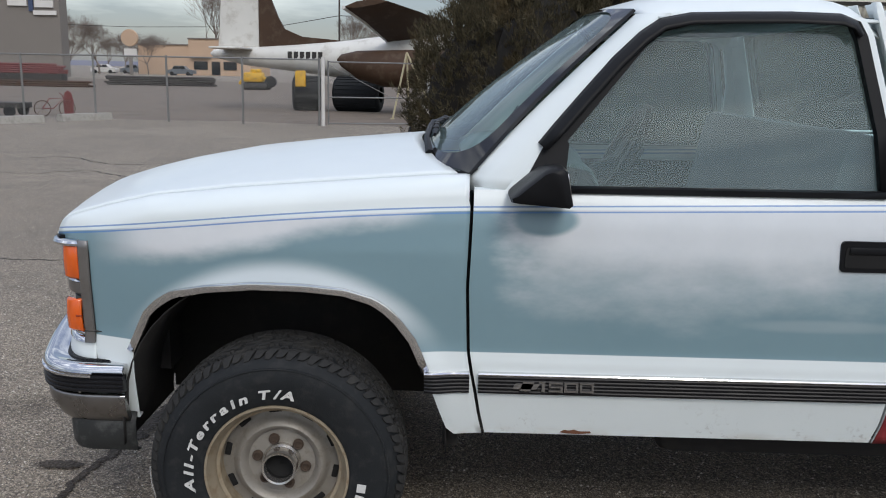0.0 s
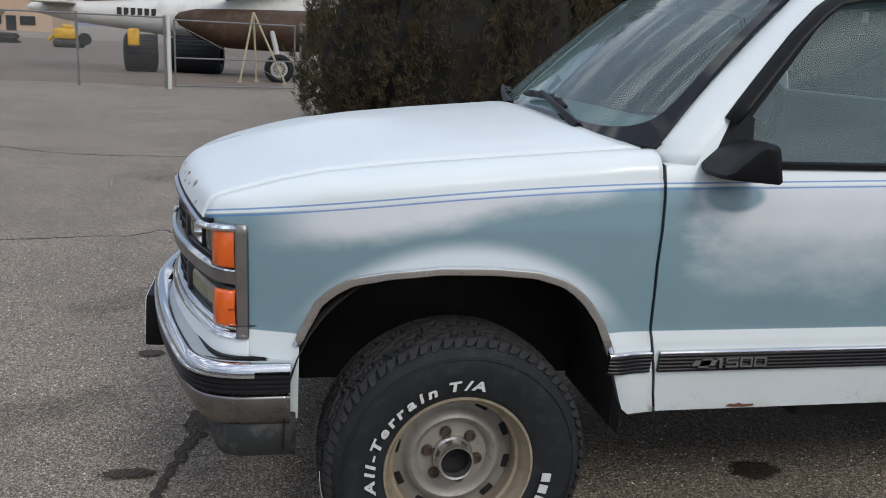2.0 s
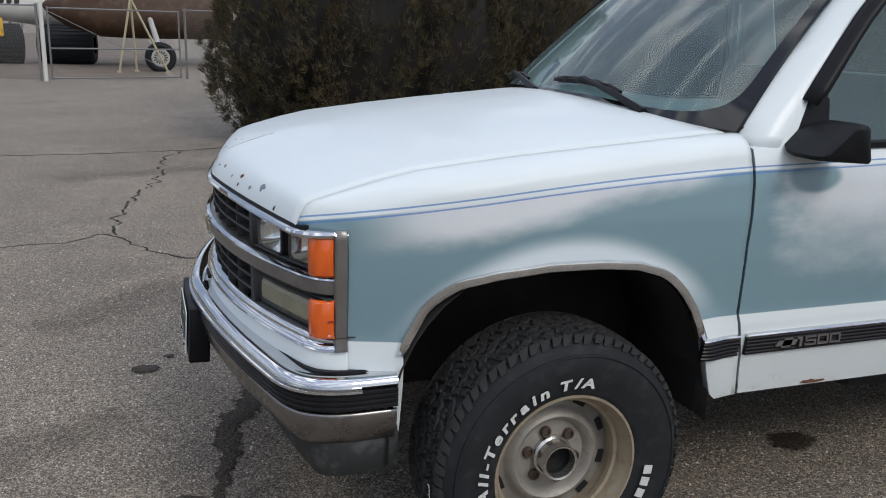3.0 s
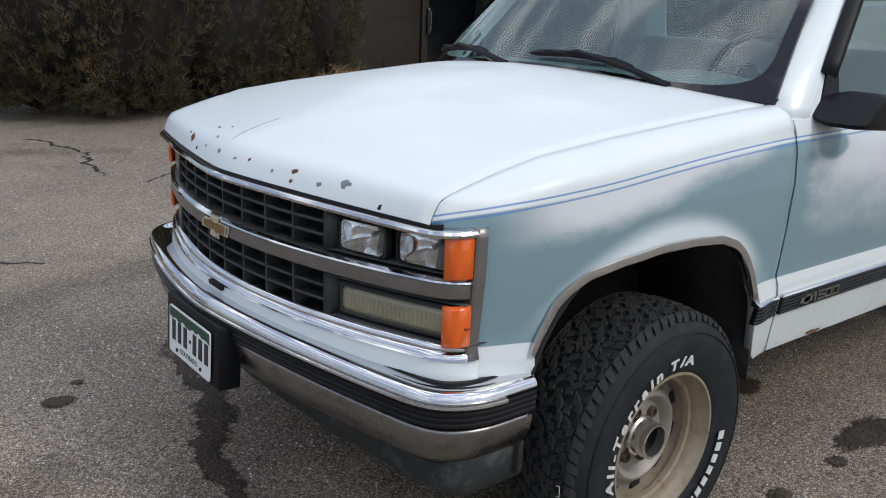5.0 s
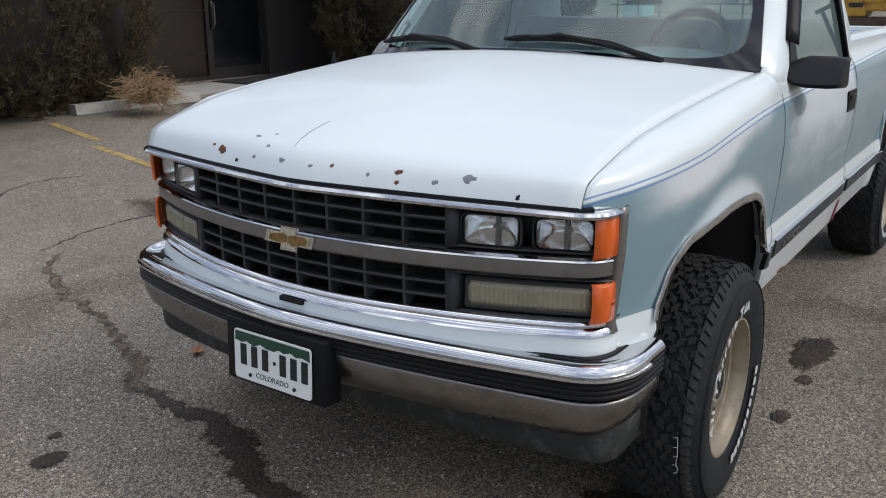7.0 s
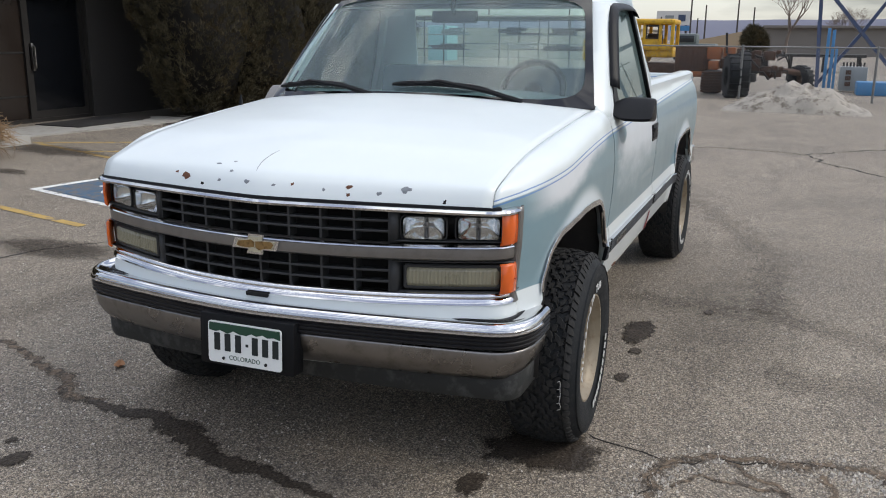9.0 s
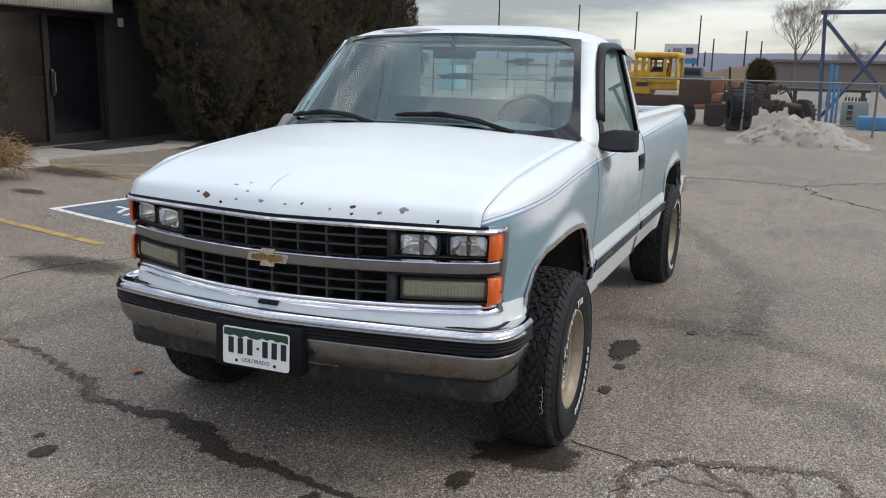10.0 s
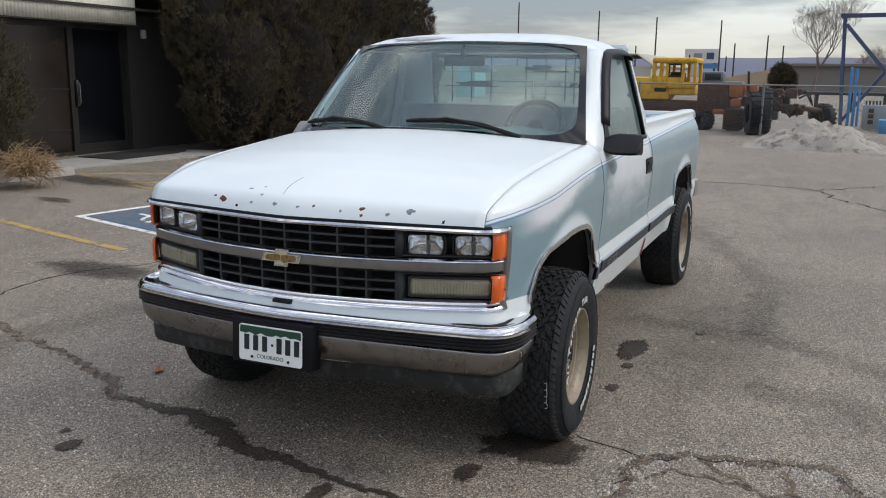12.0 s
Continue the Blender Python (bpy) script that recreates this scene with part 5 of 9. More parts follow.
    emb = part("emblem", bm, M_CHROME, shell, "gold and silver emblem")
    bm = bmesh.new()
    add_prism(bm, [(x * 0.84, z * 0.78) for x, z in out], -0.003, m @ Matrix.Translation((0, -0.0062, 0)))
    part("emblem_fill", bm, surface("worn_cream_enamel", (0.52, 0.47, 0.34), 0.45, scale=60, vary=0.25, dirt=(0.16, 0.12, 0.06), amount=0.5), emb, "worn cream face")
    # what is left of the gold, in two ragged patches
    for sg in (-1, 1):
        bm = bmesh.new()
        rng = random.Random(20 + sg)
        patch = [(0.004, 0.010), (0.030, 0.014), (0.068, 0.013), (0.074, 0.004), (0.066, -0.009), (0.035, -0.014), (0.014, -0.018), (0.000, -0.008)]
        add_prism(bm, [(sg * x + rng.uniform(-0.003, 0.003), z * sg + rng.uniform(-0.002, 0.002)) for x, z in patch], -0.001, m @ Matrix.Translation((0, -0.0094, 0)))
        part("emblem_gold", bm, M_GOLD, emb, "flaking gold patch")
    # white filler between grille and bumper
    bm = bmesh.new()
    path = trimmed(corner_path(-0.875, 0.0, 0.283, 0.866, 0.09, -0.598), -0.594)
    wrap(bm, path, [(-0.04, 0.744), (0.004, 0.744), (0.010, 0.740), (0.016, 0.70), (0.012, 0.66), (0.0, 0.56), (-0.01, 0.50)], False)
    filler = part("bumper_filler", bm, M_WHITE, truck, "white panel above the bumper", thick=-0.003)
    # solid black block, the slot's shade put into its colour
    bm = bmesh.new()
    add_box(bm, (-0.897, -0.045, 0.728), (-0.86, 0.045, 0.7425), None, 0.003)
    part("filler_slot", bm, M_DARK, filler, "black block painted as a shaded slot in the white panel")
    # bumper
    bm = bmesh.new()
    path = corner_path(-0.945, 0.06, 0.17, 0.958, 0.14, -0.478)
    wrap(bm, path, [(-0.106, 0.709), (-0.092, 0.709), (-0.060, 0.712), (-0.034, 0.716), (-0.024, 0.721), (-0.012, 0.722), (0.001, 0.717), (0.008, 0.708), (0.010, 0.700), (0.006, 0.694), (-0.002, 0.690), (-0.02, 0.689)], True, 0.026)
    # black strip stands in for the dark reflection in the chrome top
    strip = bmesh.new()
    wrap(strip, path, [(-0.099, 0.7090), (-0.097, 0.7140), (-0.070, 0.7150), (-0.066, 0.7118)], True, 0.026)
    bump = part("front_bumper", bm, M_CHROME, truck, "chrome front bumper with a black rub strip and dull lower half", thick=-0.002)
    part("dark_reflection_strip", strip, M_BLACK, bump, "black strip painted as the dark reflection behind the bumper's bright top")
    bm = bmesh.new()
    rib = [(-0.02, 0.689)]
    for k in range(4):
        a, b = lerp(0.689, 0.632, k / 4), lerp(0.689, 0.632, (k + 1) / 4)
        rib += [(0.006, a - 0.001), (0.010, a - 0.004), (0.010, b + 0.004), (0.006, b + 0.001)]
    rib += [(-0.02, 0.632)]
    wrap(bm, path, rib, True, 0.026)
    part("rub_strip", bm, M_STRIPBLACK, bump, "black ribbed rubber strip")
    bm = bmesh.new()
    wrap(bm, [p for p in path if p[0] < -0.575], [(0.004, 0.694), (0.0135, 0.690), (0.0145, 0.684), (0.008, 0.681)], True, 0.026)
    part("strip_trim", bm, M_CHROME, bump, "bright line on the rub strip")
    bm = bmesh.new()
    wrap(bm, path, [(-0.005, 0.633), (0.0, 0.622), (-0.006, 0.58), (-0.028, 0.54), (-0.055, 0.512), (-0.07, 0.507)], True, 0.034)
    part("bumper_lower", bm, M_DULL, bump, "dull scuffed lower bumper", thick=-0.002)
    # valance
    bm = bmesh.new()
    path = corner_path(-0.805, 0.0, 0.13, 0.930, 0.09, -0.462)
    wrap(bm, path, [(-0.03, 0.54), (-0.010, 0.51), (-0.010, 0.46), (-0.013, 0.424), (-0.022, 0.408), (-0.045, 0.405)], False, 0.018)
    part("valance", bm, M_VALANCE, bump, "scuffed black plastic air dam", thick=-0.004)
    # number plate on its black bracket; the number is left as bars
    lean = Matrix.Translation((-0.982, -0.002, 0.572)) @ Matrix.Rotation(radians(-90), 4, "Z") @ Matrix.Rotation(radians(-3), 4, "X")
    bm = bmesh.new()
    add_box(bm, (-0.195, 0.006, -0.09), (0.195, 0.075, 0.10), lean, 0.006)
    holder = part("plate_bracket", bm, M_BLACK, bump, "black number plate bracket")
    bm = bmesh.new()
    add_prism(bm, rounded(0.305, 0.152, 0.012), -0.003, lean)
    plate = part("number_plate", bm, M_PLATE, truck, "white and green number plate, its number shown as dark bars")
    bm = bmesh.new()
    ridge = [(-0.148, 0.048), (-0.12, 0.044), (-0.10, 0.05), (-0.07, 0.040), (-0.045, 0.052), (-0.02, 0.044), (0.01, 0.043), (0.03, 0.052), (0.05, 0.046), (0.075, 0.054), (0.095, 0.046), (0.12, 0.05), (0.148, 0.044)]
    add_prism(bm, [(x, z - 0.006) for x, z in ridge] + [(0.146, 0.070), (-0.146, 0.070)], -0.001, lean @ Matrix.Translation((0, -0.0032, 0)))
    part("plate_sky", bm, M_GREEN, plate, "dark green upper band")
    for x0, x1, z0, z1 in [(cx - 0.014, cx + 0.010, -0.030, 0.034) for cx in (-0.112, -0.068, -0.024, 0.046, 0.088, 0.13)] + [(0.006, 0.016, -0.004, 0.006)]:
        bm = bmesh.new()
        add_box(bm, (x0, -0.0048, z0), (x1, -0.003, z1), lean)
        part("plate_bar", bm, M_DARKGREEN, plate, "dark bar in place of a character", flat=True)
    bm = bmesh.new()
    add_mesh(bm, letters("COLORADO", 0.023, 0.0006), lean @ Matrix.Translation((0, -0.0036, -0.053)) @ Matrix.Rotation(radians(90), 4, "X"))
    part("plate_word", bm, M_GREEN, plate, "dark green state name", flat=True)
    for cx, cz in ((-0.088, -0.058), (0.088, -0.058)):
        bm = bmesh.new()
        add_lathe(bm, [(0.006, 0), (0.006, -0.003), (0.003, -0.004)], 10, lean @ Matrix.Translation((cx, -0.003, cz)), True)
        part("plate_bolt", bm, M_WELL, plate)
    # aerial stub on the right fender
    bm = bmesh.new()
    add_tube(bm, [(0.30, 0.87, 1.27), (0.31, 0.87, 1.34)], [0.012, 0.004], 8)
    part("aerial", bm, M_BLACK, truck, "short aerial base")


def wheel_at(cx, s, lead):
    """A wheel; s gives the side it faces. Built round its own centre, outer face towards s."""
    hub = part("wheel", tyre_rim(s), M_RIM, truck, "dull beige steel wheel with slots and a worn all-terrain tyre")
    # the front wheels stand a little proud and are turned slightly to the left
    front = cx < 1
    hub.matrix_basis = Matrix.Translation((cx, s * (1.027 if front else 1.0), AXLE_Z)) @ Matrix.Rotation(radians(1.8 if front else 0), 4, "Z") @ Matrix.Rotation(radians(lead), 4, "Y")
    for name, maker, mt, lb in WHEEL_PARTS:
        key = (name, s)
        if key not in WHEEL_MESH:
            made = maker(s)
            obs = [part(name, bm, mt, hub, lb) for bm in (made if isinstance(made, list) else [made])]
            WHEEL_MESH[key] = [ob.data for ob in obs]
        else:
            for me in WHEEL_MESH[key]:
                ob = new(name, me)
                ob.parent = hub
                ob["label"] = lb
    return hub


WHEEL_MESH = {}


def tyre_rim(s):
    """The rim: y runs out of the wheel by s; the tyre's outer face is at 0."""
    bm = bmesh.new()
    prof = [(0.222, -0.26), (0.222, -0.245), (0.205, -0.235), (0.20, -0.10), (0.205, -0.060), (0.212, -0.045), (0.222, -0.030), (0.228, -0.012), (0.226, -0.006), (0.219, -0.006), (0.214, -0.020), (0.207, -0.034), (0.201, -0.045), (0.199, -0.058), (0.189, -0.062), (0.187, -0.078), (0.196, -0.084), (0.191, -0.105), (0.190, -0.165)]
    add_lathe(bm, [(r, s * y) for r, y in prof], 64)
    return bm


def disc_mesh(s):
    bm = bmesh.new()
    prof = [(0.196, -0.122), (0.190, -0.114), (0.160, -0.109), (0.150, -0.101), (0.142, -0.085), (0.130, -0.079), (0.120, -0.085), (0.113, -0.099), (0.107, -0.107), (0.050, -0.107), (0.048, -0.111)]
    add_lathe(bm, [(r, s * y) for r, y in prof], 64)
    return bm


def slots_mesh(s):
    out = []
    for k in range(10):
        # solid near-black block instead of a shaded opening
        bm = bmesh.new()
        m = Matrix.Rotation(-radians(24 + 36 * k), 4, "Y")
        add_box(bm, (0.166, s * -0.112 - 0.007, -0.021), (0.185, s * -0.112 + 0.007, 0.021), m, 0.003)
        out.append(bm)
    return out


def hub_mesh(s):
    bm = bmesh.new()
    add_lathe(bm, [(0.062, s * -0.109), (0.062, s * -0.092), (0.056, s * -0.086), (0.055, s * -0.044), (0.053, s * -0.040), (0.047, s * -0.042), (0.046, s * -0.090)], 40)
    return bm


def bore_mesh(s):
    # shallow near-black cup, with the bore's shade in its colour
    bm = bmesh.new()
    add_lathe(bm, [(0.0455, s * -0.070), (0.0452, s * -0.085), (0.03, s * -0.090), (0.004, s * -0.091)], 32)
    return bm


def studs_mesh(s):
    out = []
    for k in range(6):
        bm = bmesh.new()
        m = Matrix.Rotation(-radians(47 + 60 * k), 4, "Y") @ Matrix.Translation((0.079, 0, 0))
        add_lathe(bm, [(0.0175, s * -0.109), (0.0175, s * -0.096), (0.0145, s * -0.092), (0.011, s * -0.093), (0.010, s * -0.100)], 12, m, True)
        out.append(bm)
    return out


def tyre_mesh(s):
    bm = bmesh.new()
    R = TYRE_R
    half = [(0.224, -0.012), (0.232, -0.004), (0.245, -0.002), (0.262, 0.003), (0.30, 0.010), (0.330, 0.010), (R - 0.060, 0.005), (R - 0.046, -0.005), (R - 0.036, -0.015), (R - 0.028, -0.027), (R - 0.020, -0.038), (R - 0.016, -0.06), (R - 0.011, -0.10), (R - 0.010, -0.14)]
    other = [(r, -0.28 - y) for r, y in reversed(half[:-1])]
    add_lathe(bm, [(r, s * y) for r, y in half + other], 96)
    # raised bead line and rim guard
    add_lathe(bm, [(R - 0.064, s * 0.003), (R - 0.060, s * 0.0095), (R - 0.056, s * 0.008), (R - 0.055, s * -0.002)], 96)
    return bm


def tread_mesh(s):
    """Interlocking blocks over the crown, lugs over the shoulders."""
    R = TYRE_R
    vs, fs = [], []
    rng = random.Random(31)

    def block(corners, r0, r1):
        """corners: (angle, y) round a block, from r0 up to r1."""
        b = len(vs)
        n = len(corners)
        am, ym = sum(c[0] for c in corners) / n, sum(c[1] for c in corners) / n
        for r, sc in ((r0, 1.0), (r1 - 0.002, 0.97), (r1, 0.88)):
            for a, y in corners:
                a2, y2 = lerp(am, a, sc), lerp(ym, y, sc)
                vs.append((r * math.cos(a2), s * y2, r * math.sin(a2)))
        for q in range(2):
            for k in range(n):
                e = (k + 1) % n
                fs.append((b + q * n + k, b + q * n + e, b + (q + 1) * n + e, b + (q + 1) * n + k))
        fs.append(tuple(b + 2 * n + k for k in range(n)))
    N = 72
    step = 2 * math.pi / N
    for k in range(N):
        for row, (y0, shift, skew) in enumerate(((-0.050, 0.0, 0.45), (-0.080, 0.45, -0.45), (-0.110, 0.1, 0.45), (-0.140, 0.6, -0.45), (-0.170, 0.2, 0.45), (-0.200, 0.7, -0.45), (-0.230, 0.3, 0.45))):
            w = 0.0142
            a = (k + shift + rng.uniform(-0.10, 0.10)) * step
            h = step * 0.43
            y0 = y0 + (0.0075 if k % 2 else -0.0075)
            r1 = R - rng.uniform(0, 0.002) - 0.009 * ((y0 + 0.14) / 0.09) ** 2
            sk = skew * step * rng.choice((1.0, 1.0, -0.7, 0.3))
            block([(a - h - sk, y0 - w), (a - sk * 0.2 - h * 0.2, y0 - w * 0.70), (a + h * 0.25 - sk, y0 - w * 0.45), (a + h - sk * 0.3, y0 - w), (a + h * 0.72, y0), (a + h + sk, y0 + w), (a + sk * 0.3, y0 + w * 0.62), (a - h * 0.3 + sk, y0 + w), (a - h + sk * 0.4, y0 + w * 0.7), (a - h * 1.15, y0)], R - 0.024, r1)
        for side in (0, 1):
            a = (k + 0.25 + 0.5 * side + rng.uniform(-0.06, 0.06)) * step
            long = 0.003 if k % 2 else 0.010
            prof = [(-0.037, R - 0.009), (-0.027, R - 0.014), (-0.019, R - 0.022), (-0.0155 + 0.2 * (long - 0.006), R - 0.026 - 0.7 * long)]
            b = len(vs)
            for q, (y, r) in enumerate(prof):
                yy = y if side == 0 else -0.28 - y
                h = step * (0.42, 0.39, 0.34, 0.24)[q]
                for sg, deep in ((-1, 0), (1, 0), (1, 1), (-1, 1)):
                    rr = r - 0.012 * deep
                    y2 = yy + (-0.010 if side == 0 else 0.010) * deep
                    aa = a + sg * h + 0.16 * step * q
                    vs.append((rr * math.cos(aa), s * y2, rr * math.sin(aa)))
            for q in range(len(prof) - 1):
                for e in range(4):
                    g = (e + 1) % 4
                    fs.append((b + q * 4 + e, b + q * 4 + g, b + (q + 1) * 4 + g, b + (q + 1) * 4 + e))
            fs.append((b, b + 1, b + 2, b + 3))
            e = b + 4 * (len(prof) - 1)
            fs.append((e, e + 3, e + 2, e + 1))
    me = bpy.data.meshes.new("tread")
    me.from_pydata(vs, [], fs)
    bm = bmesh.new()
    bm.from_mesh(me)
    bpy.data.meshes.remove(me)
    return bm


def lettering_mesh(s):
    """Raised words round the upper left of the sidewall; the maker's name is a row of plain bars."""
    out_list = []

    def put(me, deg, r, k=1.0):
        bm = bmesh.new()
        out_list.append(bm)
        a = radians(deg)
        # outward face towards s; the letter's top away from the hub
        x_dir = Vector((math.sin(a), 0, -math.cos(a))) if s < 0 else Vector((-math.sin(a), 0, math.cos(a)))
        up = Vector((math.cos(a), 0, math.sin(a)))
        out = Vector((0, s, 0))
        m = Matrix((x_dir, up, out)).transposed().to_4x4()
        m.translation = Vector((r * math.cos(a), s * 0.0115, r * math.sin(a)))
        add_mesh(bm, me, m)
    word = "All-Terrain"
    widths = [1.35, 0.62, 0.62, 0.75, 1.1, 1.05, 0.85, 0.85, 1.1, 0.62, 1.1]
    pos = 187.0
    seen = 0
    for ch, w in zip(word, widths):
        me = letters(ch, 0.040, 0.0012, bold=0.0013)
        # slant the letter a little
        for v in me.vertices:
            v.co.x = v.co.x * 1.5 + 0.22 * v.co.y
        put(me, pos if s < 0 else 180 - pos, 0.267)
        bpy.data.meshes.remove(me)
        pos -= (w + widths[min(len(widths) - 1, seen + 1)]) / 2 * 8.7
        seen += 1
    pos -= 4.5
    for ch, w in zip("T/A", (1.0, 0.85, 1.0)):
        me = letters(ch, 0.038, 0.0012, bold=0.0013)
        for v in me.vertices:
            v.co.x = v.co.x * 1.5 + 0.22 * v.co.y
        put(me, pos if s < 0 else 180 - pos, 0.268)
        bpy.data.meshes.remove(me)
        pos -= w * 8.6
    for k in range(10):
        deg = -8 - k * 8.2
        b2 = bmesh.new()
        add_box(b2, (-0.014, -0.014, -0.001), (0.013, 0.014, 0.001))
        me = bpy.data.meshes.new("bar")
        b2.to_mesh(me)
        b2.free()
        put(me, deg if s < 0 else 180 - deg, 0.268)
        bpy.data.meshes.remove(me)
    return out_list


WHEEL_PARTS = (
    ("tyre", tyre_mesh, M_TYRE, "worn black all-terrain tyre"),
    ("tread", tread_mesh, M_TREAD, "blocky all-terrain tread"),
    ("letter", lettering_mesh, M_LETTER, "raised white sidewall character"),
    ("wheel_disc", disc_mesh, M_DISC, "grey wheel disc"),
    ("slot", slots_mesh, M_DARK, "black block painted as a shaded slot in the wheel"),
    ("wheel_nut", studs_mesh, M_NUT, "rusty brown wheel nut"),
    ("hub_bore", bore_mesh, M_DARK, "black lining painted as the shade in the hub's open bore"),
    ("hub", hub_mesh, M_HUB, "bare open locking hub"),
)


def bed():
    for s in (-1, 1):
        bm = bmesh.new()
        rows = []
        x0, x1 = 1.968, 4.29

        def low(x):
            if x < BACK_AXLE - 0.435 or x > BACK_AXLE + 0.492:
                return 0.50
            return arch_line(x - BACK_AXLE - 0.02)
        cols = sorted(list(np.linspace(x0, x1, 90)) + [BACK_AXLE - 0.4355, BACK_AXLE - 0.4345, BACK_AXLE + 0.491, BACK_AXLE + 0.493])
        for x in cols:
            dip = -0.05 * smooth01(x, 4.16, 4.30) ** 2
            row = [(x, s * 0.80, 1.372 + dip), (x, s * 0.860, 1.374 + dip), (x, s * 0.884, 1.368 + dip), (x, s * 0.897, 1.356 + dip)]
            for k in range(1, 33):
                z = lerp(1.345 + dip, low(x), k / 32)
                end = 0.05 * smooth01(x, 4.10, 4.30) ** 1.5
                row.append((x, s * (half_width(x, z) - 0.005 - end), z))
            row.append((x, s * (half_width(x, low(x)) - 0.04), low(x) + 0.003))
            rows.append(row)
        end_row = [(x1 + 0.012, s * (abs(p[1]) - 0.03), p[2]) for p in rows[-1]]
        first = [(x0 + 0.001, s * (abs(p[1]) - 0.04), p[2]) for p in rows[0]]
        add_grid(bm, [first] + rows + [end_row])
        side = part("bed_side", bm, M_TWO, truck, "blue-grey and white cargo bed side", thick=-0.004)
        bm = bmesh.new()
        path = [(x, arch_line(x - BACK_AXLE - 0.02)) for x in np.linspace(BACK_AXLE - 0.434, BACK_AXLE + 0.48, 44)]
        ring = []
        for i, (x, z) in enumerate(path):
            a, b = path[max(0, i - 1)], path[min(len(path) - 1, i + 1)]
            d = Vector((b[0] - a[0], b[1] - a[1])).normalized()
            w = half_width(x, z) - 0.005
            ring.append([(x + d.y * o, s * (w + h), z - d.x * o) for o, h in ((-0.014, 0.0005), (-0.013, 0.005), (-0.004, 0.0075), (0.004, 0.005), (0.006, -0.012))])
        add_grid(bm, ring)
        part("arch_trim", bm, M_CHROME, side, "bright metal wheel arch trim", thick=-0.002)
        for nm, fn, mt in (("side_moulding", moulding, M_STRIPBLACK), ("moulding_trim", bright_line, M_CHROME)):
            bm = bmesh.new()
            fn(bm, s, 1.972, 2.88)
            part(nm, bm, mt, side)
        bm = bmesh.new()
        add_grid(bm, [[(x, s * 0.80, 1.368 if x < 3 else 1.33), (x, s * 0.79, 1.32), (x, s * 0.79, 0.80)] for x in (1.97, 4.28)])
        part("bed_inner_wall", bm, M_WHITE, side, thick=0.004)
    bm = bmesh.new()
    add_box(bm, (1.972, -0.80, 0.78), (4.28, 0.80, 0.82))
    part("bed_floor", bm, M_WHITE, truck, "white ribbed bed floor")
    for s in (-1, 1):
        bm = bmesh.new()
        add_box(bm, (BACK_AXLE - 0.54, s * 0.625 - 0.185, 0.80), (BACK_AXLE + 0.58, s * 0.625 + 0.172, 1.02), None, 0.04)
        part("wheel_housing", bm, M_WHITE, truck, "white wheel housing inside the bed")
    bm = bmesh.new()
    add_box(bm, (1.972, -0.80, 0.80), (1.992, 0.80, 1.33), None, 0.006)
    part("bed_front_wall", bm, M_WHITE, truck)
    bm = bmesh.new()
    add_box(bm, (4.262, -0.80, 0.80), (4.31, 0.80, 1.345), None, 0.01)
    part("tailgate", bm, M_TWO, truck, "closed tailgate")
    bm = bmesh.new()
    wrapp = [(4.32, -0.955), (4.40, -0.93), (4.43, -0.8), (4.44, 0), (4.43, 0.8), (4.40, 0.93), (4.32, 0.955)]
    rows = [[(x - o, y * (1 - o * 0.2), z) for o, z in ((0.09, 0.735), (0.01, 0.735), (0, 0.725), (0.005, 0.66), (0.02, 0.60), (0.09, 0.59))] for x, y in wrapp]
    vs = add_grid(bm, rows)
    bm.faces.new(vs[0])
    bm.faces.new(vs[-1])
    part("rear_bumper", bm, M_CHROME, truck, "chrome rear step bumper")


